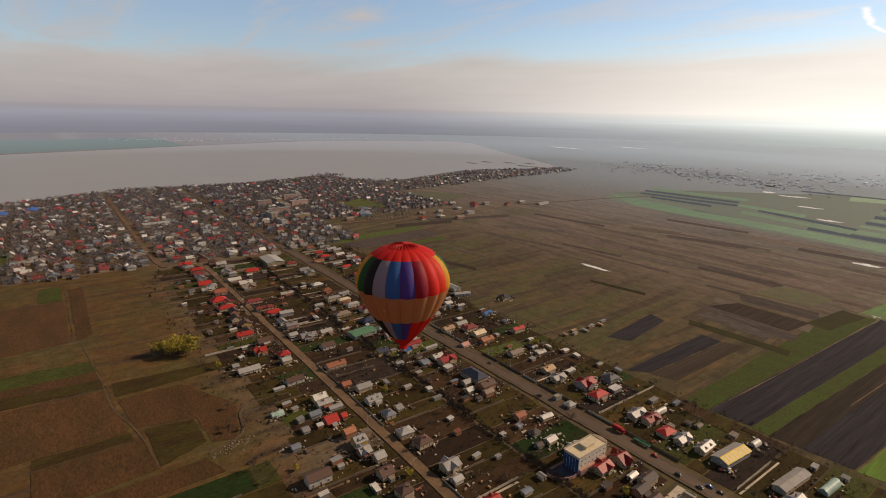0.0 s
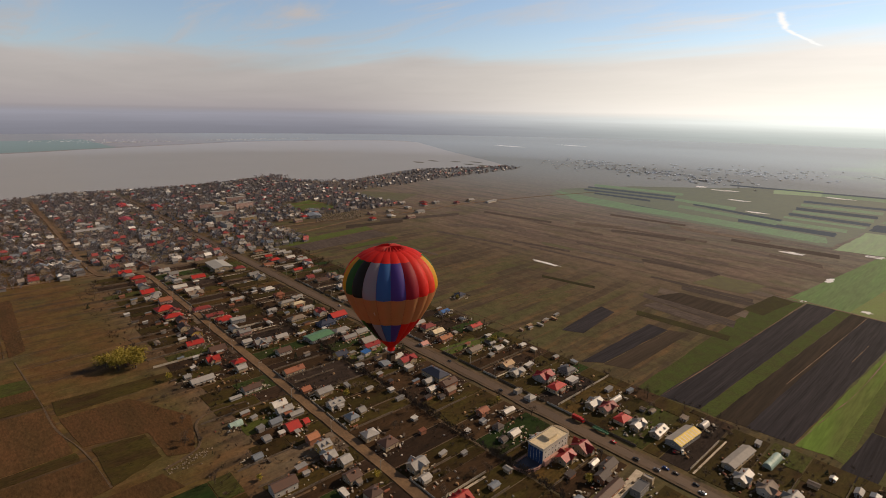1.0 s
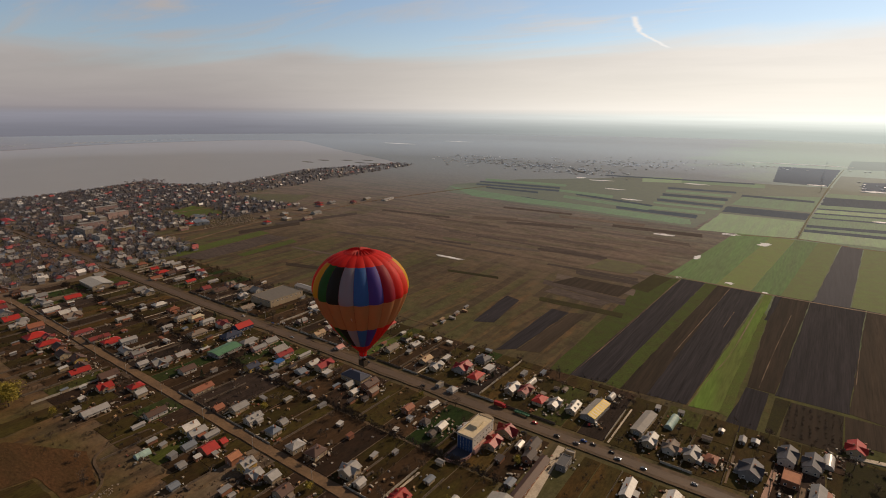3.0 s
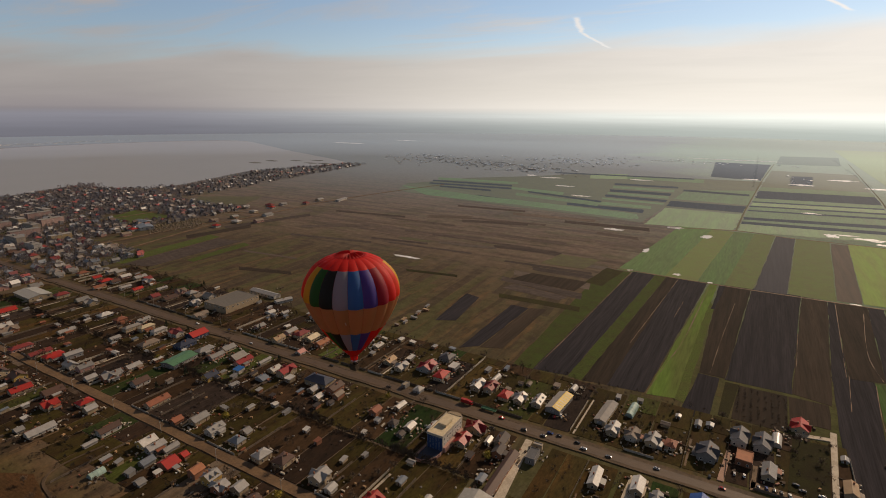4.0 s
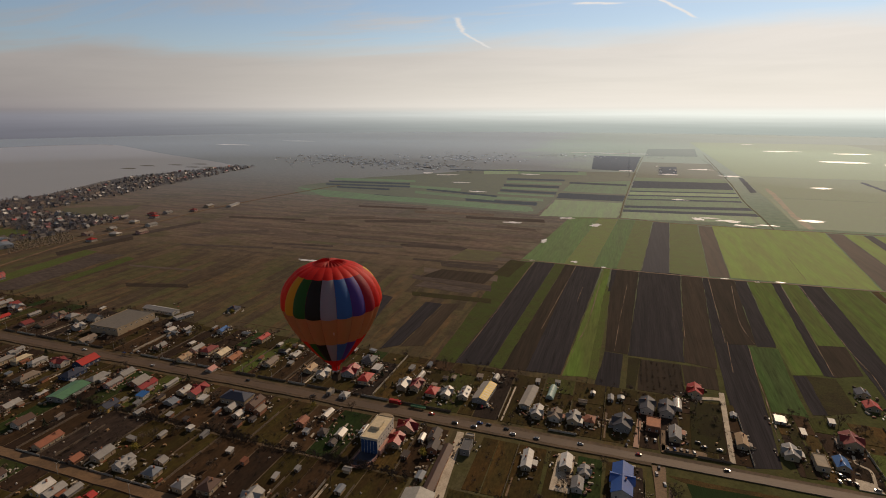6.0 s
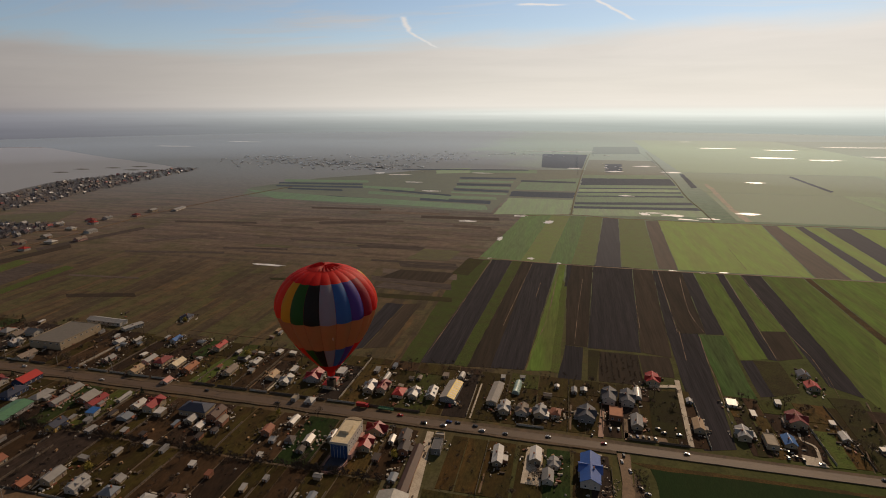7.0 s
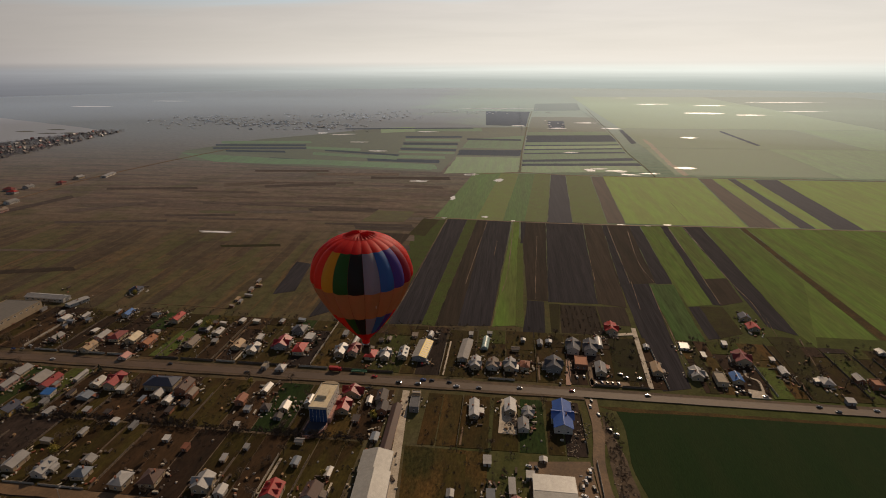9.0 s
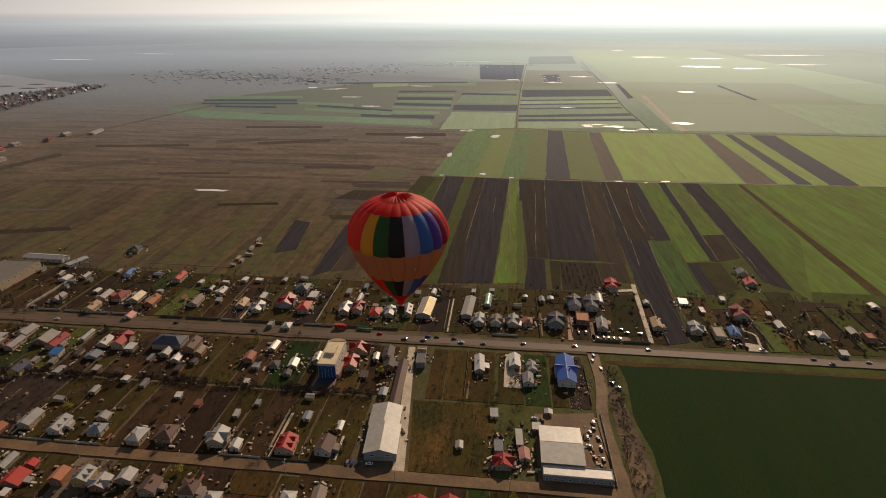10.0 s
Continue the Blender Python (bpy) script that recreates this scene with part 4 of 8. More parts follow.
    # skirt, basket and burner
    s = Shape()
    n = 20
    r0 = profile(0)[0]
    for i in range(n):
        a, b = 2 * math.pi * i / n, 2 * math.pi * (i + 1) / n
        s.face([(0.75 * math.cos(a), 0.75 * math.sin(a), -0.9), (0.75 * math.cos(b), 0.75 * math.sin(b), -0.9),
                (r0 * math.cos(b), r0 * math.sin(b), 0.0), (r0 * math.cos(a), r0 * math.sin(a), 0.0)])
    part("scoop", s, ["cloth_red"], top, "red scoop at the mouth")
    basket = Shape()
    B0, B1 = -3.1, -1.95
    for x0, y0, x1, y1 in ((-0.75, -0.6, 0.75, -0.5), (-0.75, 0.5, 0.75, 0.6), (-0.75, -0.5, -0.65, 0.5), (0.65, -0.5, 0.75, 0.5)):
        basket.box(x0, y0, B0, x1, y1, B1)
    basket.box(-0.75, -0.6, B0 - 0.1, 0.75, 0.6, B0)
    bk = part("basket", basket, ["wicker"], top, "dark woven wicker basket")
    rim = Shape()
    for p, q in (((-0.75, -0.6), (0.75, -0.6)), ((0.75, -0.6), (0.75, 0.6)), ((0.75, 0.6), (-0.75, 0.6)), ((-0.75, 0.6), (-0.75, -0.6))):
        rim.tube((*p, B1), (*q, B1), 0.08, 0.08, 6)
    part("rim", rim, ["wicker"], bk)
    burner = Shape()
    burner.tube((0.2, 0, -1.3), (0.2, 0, -0.9), 0.14, 0.18, 8)
    burner.tube((-0.2, 0, -1.3), (-0.2, 0, -0.9), 0.14, 0.18, 8)
    burner.box(-0.6, -0.5, -1.36, 0.6, 0.5, -1.3)
    part("burner", burner, ["steel"], top)
    for x, y in ((-0.7, -0.55), (0.7, -0.55), (0.7, 0.55), (-0.7, 0.55)):
        rod = Shape()
        rod.tube((x, y, B1), (x * 0.85, y * 0.85, -1.3), 0.035, 0.035, 5)
        part("upright", rod, ["wicker"], top)
        rope = Shape()
        rope.tube((x * 0.85, y * 0.85, -1.3), (x * 1.1, y * 1.1, 0.1), 0.02, 0.02, 4)
        part("cable", rope, ["steel"], top)


BALLOON_TURN, PATCH = -126.3, radians(-62)
balloon()

# ---------------------------------------------------------------- village materials
ROOFS = {"red": ((0.36, 0.020, 0.014), 0.6), "darkred": ((0.20, 0.03, 0.028), 0.6), "redmetal": ((0.26, 0.012, 0.014), 0.5), "brown": ((0.085, 0.045, 0.032), 0.65),
         "browngrey": ((0.20, 0.155, 0.12), 0.7), "grey": ((0.22, 0.21, 0.20), 0.5), "lightgrey": ((0.31, 0.295, 0.28), 0.45), "white": ((0.54, 0.51, 0.47), 0.4),
         "metal": ((0.38, 0.36, 0.32), 0.45), "bluegrey": ((0.16, 0.18, 0.21), 0.5), "slate": ((0.065, 0.062, 0.072), 0.55), "navy": ((0.028, 0.034, 0.06), 0.5),
         "dark": ((0.06, 0.045, 0.04), 0.7), "blue": ((0.025, 0.09, 0.36), 0.45), "blueroof": ((0.03, 0.12, 0.34), 0.45), "yellow": ((0.60, 0.42, 0.06), 0.5),
         "green": ((0.10, 0.22, 0.12), 0.55), "rust": ((0.24, 0.085, 0.045), 0.7), "pinkroof": ((0.42, 0.20, 0.17), 0.6), "tanroof": ((0.40, 0.27, 0.15), 0.65),
         "cream": ((0.58, 0.48, 0.32), 0.6), "beige": ((0.36, 0.30, 0.22), 0.8), "brickroof": ((0.36, 0.15, 0.075), 0.8), "greyflat": ((0.26, 0.24, 0.22), 0.75),
         "flatdark": ((0.155, 0.14, 0.122), 0.8), "darkflat": ((0.11, 0.11, 0.12), 0.7), "greenhouse": ((0.34, 0.46, 0.40), 0.3)}
ROOF_WORDS = {"red": "red tiled", "darkred": "dark red tiled", "redmetal": "deep red metal", "brown": "dark brown", "browngrey": "weathered grey-brown", "grey": "grey",
              "lightgrey": "pale grey metal", "white": "whitish sheet metal", "metal": "pale ribbed metal", "bluegrey": "blue-grey", "slate": "dark slate", "navy": "dark navy",
              "dark": "dark weathered", "blue": "bright blue", "blueroof": "blue sheet", "yellow": "yellow striped", "green": "dull green", "rust": "rust-orange", "pinkroof": "faded pink",
              "tanroof": "tan tiled", "cream": "cream", "beige": "beige", "brickroof": "raw orange brick", "greyflat": "dull grey", "flatdark": "wide dull grey",
              "darkflat": "dark", "greenhouse": "pale green film"}
for n, (c, r) in ROOFS.items():
    M["roof_" + n] = shade("roof_" + n, tuple(v * 0.9 for v in c), tuple(v * 0.6 + 0.010 for v in c), 0.35, 3.5, r, spec=0.3, bump=0.03, vary=0.15, amount=0.55)
# roofs of the town by the lake: duller and greyed, haze put into their colour
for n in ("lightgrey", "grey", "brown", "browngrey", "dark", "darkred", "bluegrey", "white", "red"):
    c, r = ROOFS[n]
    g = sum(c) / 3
    M["town_" + n] = shade("hazed_roof_" + n, tuple(0.75 * v + 0.3 * g for v in c), tuple(0.5 * v + 0.2 * g for v in c), 0.1, 1.0, r, spec=0.4, vary=0.1, amount=0.5, sheen=0.25, fuzz=0.4, tint=(0.85, 0.9, 1.0))
WALLS = {"cream": (0.44, 0.34, 0.22), "white": (0.54, 0.49, 0.42), "yellow": (0.52, 0.34, 0.10), "brick": (0.33, 0.15, 0.085), "grey": (0.30, 0.28, 0.26), "pink": (0.48, 0.27, 0.22),
         "navywall": (0.05, 0.07, 0.13), "greenhouse": (0.36, 0.46, 0.42)}
WALL_WORDS = {"cream": "cream plaster", "white": "whitewashed", "yellow": "yellow plaster", "brick": "bare brick", "grey": "grey rendered", "pink": "pinkish plaster",
              "navywall": "dark blue clad", "greenhouse": "film"}
for n, c in WALLS.items():
    M["wall_" + n] = shade("plaster_" + n, tuple(v * 0.8 for v in c), tuple(v * 0.55 for v in c), 0.4, 4.0, 0.85, vary=0.18)
# one greyed wall colour for the whole town, with haze mixed in
M["town_wall"] = shade("hazed_plaster", (0.20, 0.18, 0.165), (0.14, 0.125, 0.118), 0.05, 1.0, 0.8, sheen=0.25, fuzz=0.4, tint=(0.85, 0.9, 1.0))
M["glass"] = shade("window_glass", (0.03, 0.035, 0.04), (0.02, 0.02, 0.025), 1.0, 3.0, 0.12, spec=0.8, amount=0.3)
M["joinery"] = shade("white_joinery", (0.62, 0.60, 0.56), (0.5, 0.48, 0.44), 1.0, 6.0, 0.5, amount=0.3)
M["door"] = shade("brown_door", (0.11, 0.055, 0.03), (0.07, 0.035, 0.02), 1.0, 8.0, 0.5)
M["chimney"] = shade("chimney_brick", (0.27, 0.12, 0.07), (0.18, 0.08, 0.05), 1.5, 9.0, 0.9)


def window_mesh(w, h):
    """A frame with a pane set back in it, in one skin."""
    s = Shape()
    t = 0.13
    x, i, j, k = w / 2, w / 2 - t, t, h - t
    s.v = [(-x, -0.06, 0), (x, -0.06, 0), (x, -0.06, h), (-x, -0.06, h), (-x, 0.06, 0), (x, 0.06, 0), (x, 0.06, h), (-x, 0.06, h),
           (-i, -0.06, j), (i, -0.06, j), (i, -0.06, k), (-i, -0.06, k), (-i, -0.01, j), (i, -0.01, j), (i, -0.01, k), (-i, -0.01, k)]
    s.f = [(0, 1, 9, 8), (1, 2, 10, 9), (2, 3, 11, 10), (3, 0, 8, 11), (8, 9, 13, 12), (9, 10, 14, 13), (10, 11, 15, 14), (11, 8, 12, 15),
           (12, 13, 14, 15), (1, 0, 4, 5), (2, 1, 5, 6), (3, 2, 6, 7), (0, 3, 7, 4), (7, 6, 5, 4)]
    s.s = [0] * 8 + [1] + [0] * 5
    return s.mesh("window", ["joinery", "glass"])


WINDOW = window_mesh(1.3, 1.4)
HALL_WINDOW = window_mesh(2.6, 1.2)
DOOR = Shape()
DOOR.box(-0.55, -0.04, 0, 0.55, 0.06, 2.1)
DOOR.box(-0.68, -0.05, 0, -0.55, 0.08, 2.2, 1)
DOOR.box(0.55, -0.05, 0, 0.68, 0.08, 2.2, 1)
DOOR = DOOR.mesh("door", ["door", "joinery"])
GATE = Shape()
GATE.box(-1.9, -0.04, 0, 1.9, 0.05, 3.0)
for gx in (-1.0, 0.0, 1.0):
    GATE.box(gx - 0.05, -0.07, 0, gx + 0.05, 0.08, 3.0)
GATE = GATE.mesh("gate", ["roof_grey"])
built = []          # x, y, half-width, half-length of what stands already


def gable_roof(s, w, l, h, zr, over=0.5, thick=0.22):
    x, y = w / 2 + over, l / 2 + over
    drop = (zr - h) / (w / 2) * over
    for sx in (-1, 1):
        a, b, c, d = (sx * x, -y, h - drop), (0, -y, zr), (0, y, zr), (sx * x, y, h - drop)
        low = [a, b, c, d] if sx > 0 else [b, a, d, c]
        low = low if sx < 0 else [b, a, d, c][::1]
        pts = [a, d, c, b] if sx > 0 else [a, b, c, d]
        s.hexa([(p[0], p[1], p[2]) for p in pts] + [(p[0], p[1], p[2] + thick) for p in pts])
    s.box(-0.14, -y, zr + thick - 0.04, 0.14, y, zr + thick + 0.08)


def hip_roof(s, w, l, h, zr, over=0.5):
    x, y = w / 2 + over, l / 2 + over
    run = min(w, l) / 2 * 0.95
    ry = max(l / 2 - run, 0.05)
    rx = 0.05 if w <= l else w / 2 - run
    z0 = h - 0.15
    n = len(s.v)
    s.v += [(-x, -y, z0), (x, -y, z0), (x, y, z0), (-x, y, z0), (-x, -y, z0 + 0.22), (x, -y, z0 + 0.22), (x, y, z0 + 0.22), (-x, y, z0 + 0.22)]
    top = [(-rx, -ry, zr), (rx, -ry, zr), (rx, ry, zr), (-rx, ry, zr)]
    s.v += top
    f = [(3, 2, 1, 0), (0, 1, 5, 4), (1, 2, 6, 5), (2, 3, 7, 6), (3, 0, 4, 7), (4, 5, 9, 8), (5, 6, 10, 9), (6, 7, 11, 10), (7, 4, 8, 11), (8, 9, 10, 11)]
    s.f += [tuple(n + i for i in q) for q in f]
    s.s += [0] * len(f)


def gable_walls(s, w, l, h, zr):
    x, y = w / 2, l / 2
    n = len(s.v)
    s.v += [(-x, -y, -0.3), (x, -y, -0.3), (x, -y, h), (0, -y, zr - 0.05), (-x, -y, h), (-x, y, -0.3), (x, y, -0.3), (x, y, h), (0, y, zr - 0.05), (-x, y, h)]
    f = [(0, 1, 2, 3, 4), (9, 8, 7, 6, 5), (1, 6, 7, 2), (5, 0, 4, 9), (2, 7, 8, 3), (3, 8, 9, 4), (5, 6, 1, 0)]
    s.f += [tuple(n + i for i in q) for q in f]
    s.s += [0] * len(f)


def house(x, y, w, l, h, zr, roof, wall, form, turn=0, storeys=1, dormers=False, hall=False, name="", windows=True):
    rng = random.Random(int(x * 7 + y * 13))
    if not hall and form != "tunnel" and w < 16 and x > -690:
        # village houses are scaled down to fit their size in the camera's view
        w, l, rise = w * 0.84, l * 0.94, (zr - h) * 0.86
        h *= 0.92
        zr = h + rise
    small = w * l < 45 or form in ("tunnel", "shed")
    kind = name or ("greenhouse" if form == "tunnel" else "warehouse" if hall else "shed" if small else "house")
    ob = thing(kind, x, y, 0.0, turn)
    built.append((x, y, w / 2 + 1, l / 2 + 1))
    size = "small" if small else "long" if l > 2.2 * w else "two-storey" if storeys == 2 else "single-storey"
    end = {"gable": "gabled", "hip": "hipped", "cross": "cross-gabled", "flat": "flat", "shed": "lean-to", "tunnel": "arched"}[form]
    tagged(ob, f"{size} {WALL_WORDS[wall]} {kind} with {ROOF_WORDS[roof]} {end} roof", kind, "village buildings")
    s, r = Shape(), Shape()
    if form == "tunnel":
        n = 10
        for k in range(4):
            y0, y1 = -l / 2 + l * k / 4, -l / 2 + l * (k + 1) / 4 - 0.06
            r = Shape()
            for i in range(n + 1):
                c, d = w / 2 * math.cos(math.pi * i / n), zr * math.sin(math.pi * i / n)
                r.v += [(c, y0, d), (c, y1, d), (c * 0.97, y1, d * 0.97), (c * 0.97, y0, d * 0.97)]
            for i in range(n):
                for q in range(4):
                    r.f.append((4 * i + q, 4 * i + (q + 1) % 4, 4 * i + 4 + (q + 1) % 4, 4 * i + 4 + q))
                    r.s.append(0)
            r.f += [(3, 2, 1, 0), (4 * n, 4 * n + 1, 4 * n + 2, 4 * n + 3)]
            r.s += [0, 0]
            part("film", r, ["roof_" + roof], ob)
        for yy in (-l / 2, l / 2 - 0.1):
            e = Shape()
            e.v += [(w / 2 * 0.96 * math.cos(math.pi * i / n), yy, zr * 0.96 * math.sin(math.pi * i / n)) for i in range(n + 1)]
            e.v += [(u[0], yy + 0.1, u[2]) for u in e.v[:n + 1]]
            e.f += [tuple(range(n + 1)), tuple(reversed(range(n + 1, 2 * n + 2)))]
            e.s += [0, 0]
            part("end_wall", e, ["wall_" + wall], ob)
        return ob
    if form == "flat":
        s.box(-w / 2, -l / 2, -0.3, w / 2, l / 2, h)
        r.box(-w / 2 - 0.1, -l / 2 - 0.1, h, w / 2 + 0.1, l / 2 + 0.1, h + 0.16)
        for x0, y0, x1, y1 in ((-w / 2, -l / 2, w / 2, -l / 2 + 0.3), (-w / 2, l / 2 - 0.3, w / 2, l / 2), (-w / 2, -l / 2 + 0.3, -w / 2 + 0.3, l / 2 - 0.3), (w / 2 - 0.3, -l / 2 + 0.3, w / 2, l / 2 - 0.3)):
            r.box(x0, y0, h + 0.16, x1, y1, h + 0.55, 1)
        part("roof", r, ["roof_" + roof, "wall_" + wall], ob)
    elif form == "shed":
        s.hexa([(-w / 2, -l / 2, -0.3), (w / 2, -l / 2, -0.3), (w / 2, l / 2, -0.3), (-w / 2, l / 2, -0.3), (-w / 2, -l / 2, h), (w / 2, -l / 2, h), (w / 2, l / 2, zr), (-w / 2, l / 2, zr)])
        a, b = w / 2 + 0.3, l / 2 + 0.3
        r.hexa([(-a, -b, h), (a, -b, h), (a, b, zr + 0.05), (-a, b, zr + 0.05), (-a, -b, h + 0.15), (a, -b, h + 0.15), (a, b, zr + 0.2), (-a, b, zr + 0.2)])
        part("roof", r, ["roof_" + roof], ob)
    elif form == "hip":
        s.box(-w / 2, -l / 2, -0.3, w / 2, l / 2, h)
        hip_roof(r, w, l, h, zr)
        part("roof", r, ["roof_" + roof], ob)
    else:
        gable_walls(s, w, l, h, zr)
        gable_roof(r, w, l, h, zr)
        if roof == "yellow":
            r.s[:6] = [1] * 6
        part("roof", r, ["roof_" + roof, "roof_greyflat"] if roof == "yellow" else ["roof_" + roof], ob)
        if form == "cross":
            cw = min(l * 0.45, w * 0.8)
            c, cr = Shape(), Shape()
            gable_walls(c, cw, w + 2.4, h, zr - 0.4)
            gable_roof(cr, cw, w + 2.4, h, zr - 0.4, 0.4)
            off = l * rng.choice((-0.12, 0.0, 0.14))
            wing = part("wing", c, ["wall_" + wall], ob, at=pose(0, off, 0, 0, 0, 90))
            part("wing_roof", cr, ["roof_" + roof], wing)
            wz = 0.9
            for sx in (-1, 1):
                part("window", WINDOW, None, wing, at=pose(0, sx * (w / 2 + 1.2), wz, 0, 0, 0 if sx < 0 else 180))
    part("wall", s, ["wall_" + wall], ob)
    if form in ("gable", "hip", "cross") and not small and not hall:
        cx, cy = rng.choice((-1, 1)) * w * 0.17, rng.uniform(-0.3, 0.3) * l
        zc = zr - (zr - h) * abs(cx) / (w / 2)
        c = Shape()
        c.box(cx - 0.35, cy - 0.35, zc - 0.6, cx + 0.35, cy + 0.35, zr + 0.7)
        c.box(cx - 0.45, cy - 0.45, zr + 0.7, cx + 0.45, cy + 0.45, zr + 0.85)
        part("chimney", c, ["chimney"], ob)
    if form != "flat" and not small and not hall and rng.random() < 0.55:
        aw, al, ah = rng.uniform(2.2, 3.6), l * rng.uniform(0.3, 0.6), min(h - 0.2, 2.6)
        side = rng.choice((-1, 1))
        x0, x1 = (w / 2, w / 2 + aw) if side > 0 else (-w / 2 - aw, -w / 2)
        yc = rng.uniform(-0.2, 0.25) * l
        a = Shape()
        a.box(x0, yc - al / 2, -0.3, x1, yc + al / 2, ah - 0.5)
        an = part("annex", a, ["wall_" + rng.choice([wall, "grey", "brick"])], ob)
        c = Shape()
        lo, hi = ah - 0.5, ah + 0.25
        za, zb = (hi, lo) if side > 0 else (lo, hi)
        c.hexa([(x0 - 0.2, yc - al / 2 - 0.2, za), (x1 + 0.2, yc - al / 2 - 0.2, zb), (x1 + 0.2, yc + al / 2 + 0.2, zb), (x0 - 0.2, yc + al / 2 + 0.2, za),
                (x0 - 0.2, yc - al / 2 - 0.2, za + 0.12), (x1 + 0.2, yc - al / 2 - 0.2, zb + 0.12), (x1 + 0.2, yc + al / 2 + 0.2, zb + 0.12), (x0 - 0.2, yc + al / 2 + 0.2, za + 0.12)])
        part("annex_roof", c, ["roof_" + rng.choice([roof, "grey", "lightgrey", "rust", "browngrey"])], an)
    if dormers:
        for k in (-0.22, 0.22):
            for sx in (-1, 1):
                d, dr = Shape(), Shape()
                gable_walls(d, 1.8, w * 0.36, h + 0.9, zr - 0.5)
                gable_roof(dr, 1.8, w * 0.36, h + 0.9, zr - 0.5, 0.25, 0.12)
                dm = part("dormer", d, ["wall_" + wall], ob, at=pose(sx * w * 0.24, k * l, 0, 0, 0, 90))
                part("dormer_roof", dr, ["roof_" + roof], dm)
    if roof == "yellow":
        for k in range(8):
            yy = -l / 2 + l * (k + 0.5) / 8
            st = Shape()
            sl = (zr - h) / (w / 2)
            st.hexa([(0.8, yy - 0.45, zr - 0.8 * sl + 0.2), (w / 2, yy - 0.45, h + 0.2), (w / 2, yy + 0.45, h + 0.2), (0.8, yy + 0.45, zr - 0.8 * sl + 0.2),
                     (0.8, yy - 0.45, zr - 0.8 * sl + 0.29), (w / 2, yy - 0.45, h + 0.29), (w / 2, yy + 0.45, h + 0.29), (0.8, yy + 0.45, zr - 0.8 * sl + 0.29)])
            part("skylight", st, ["roof_cream"], ob, "pale translucent roof strip")
    if windows and not small:
        mesh, gap, ww = (HALL_WINDOW, 5.5, 2.6) if hall else (WINDOW, 3.3, 1.3)
        rows = [max(h - 2.1, 1.2)] if hall else [0.95 + 2.8 * k for k in range(storeys) if 0.95 + 2.8 * k + 1.4 < h + 0.2]
        for side, length, dist in ((0, w, l / 2), (180, w, l / 2), (90, l, w / 2), (270, l, w / 2)):
            n = max(1, int((length - 1.2) / gap))
            for zz in rows:
                for i in range(n):
                    u = (i - (n - 1) / 2) * length / n
                    a = radians(side)
                    px, py = u * math.cos(a) + dist * math.sin(a), u * math.sin(a) - dist * math.cos(a)
                    if zz == rows[0] and i == n // 2 and side in (0, 90) and not hall:
                        if side == 90:
                            part("door", DOOR, None, ob, at=pose(px, py, 0, 0, 0, side))
                            continue
                    part("window", mesh, None, ob, at=pose(px, py, zz, 0, 0, side))
        if hall:
            part("gate", GATE, None, ob, at=pose(0, -l / 2, 0))
    elif not hall and form != "tunnel":
        part("door", DOOR, None, ob, at=pose(0, -l / 2, 0))
    return ob


house(-231.5, -103.2, 8.4, 11.8, 3.7, 6, "grey", "cream", "gable", 3)
house(-212.1, -105.6, 7.9, 11.5, 3.8, 6, "lightgrey", "white", "gable", 3, dormers=True)
house(-189.8, -106.6, 9.3, 7.4, 3.4, 6, "bluegrey", "cream", "hip", 3)
house(-194.0, -96.1, 7.4, 4.8, 2.2, 4.2, "grey", "cream", "gable", 3)
house(-164.9, -109.2, 8.8, 9.7, 4.1, 6.5, "lightgrey", "cream", "hip", -3)
house(-150.8, -105.6, 10.2, 10.5, 3.7, 6.5, "brown", "cream", "hip", 3)
house(-122.0, -105.8, 9.8, 10.7, 4.3, 7, "lightgrey", "cream", "cross", 3, storeys=2)
house(-110.8, -109.5, 5.6, 6.1, 3.2, 4.7, "lightgrey", "white", "gable", 3)
house(-84.7, -107.0, 11.2, 10.7, 3.9, 7, "red", "cream", "gable", 3, dormers=True)
house(-64.6, -105.9, 9.8, 10.4, 4.3, 7, "brown", "white", "gable", -3)
house(-206.6, -141.1, 12.1, 8.8, 2.3, 5.6, "red", "brick", "gable", 3)
house(-205.4, -132.2, 6.5, 3.5, 2.9, 4.7, "red", "brick", "gable", 3)
house(-185.0, -138.4, 7.4, 7.4, 4.5, 6.5, "brickroof", "brick", "gable", 3, storeys=2)
house(-172.9, -137.7, 9.3, 8.2, 4.8, 7.4, "lightgrey", "yellow", "gable", 3, storeys=2, dormers=True)
house(-162.8, -139.8, 8.8, 7.5, 3.6, 6, "lightgrey", "brick", "cross", 3)
house(-153.2, -134.9, 8.4, 6.6, 3.7, 6, "lightgrey", "cream", "gable", 3)
house(-138.3, -139.5, 9.3, 8.3, 3.9, 6.5, "brown", "cream", "gable", 3)
house(-119.2, -138.9, 8.8, 8.2, 4.1, 6.5, "brown", "cream", "hip", 3)
house(-106.6, -143.2, 9.3, 7.2, 3.4, 6, "lightgrey", "cream", "hip", 3)
house(-71.5, -139.3, 7.4, 6.7, 3.6, 5.6, "lightgrey", "cream", "hip", 3)
house(-58.0, -136.2, 6.5, 7.6, 3.8, 5.6, "browngrey", "cream", "gable", 3)
house(-12.0, -135.5, 11.2, 5.7, 2.5, 5.6, "red", "cream", "gable", -3)
house(1.9, -134.1, 9.3, 5.8, 3.0, 5.6, "red", "cream", "gable", 3)
house(26.0, -107.0, 9.3, 7.1, 3.4, 6, "red", "cream", "cross", 3)
house(36.6, -100.0, 5.6, 7.3, 2.2, 3.7, "pinkroof", "white", "gable", 3)
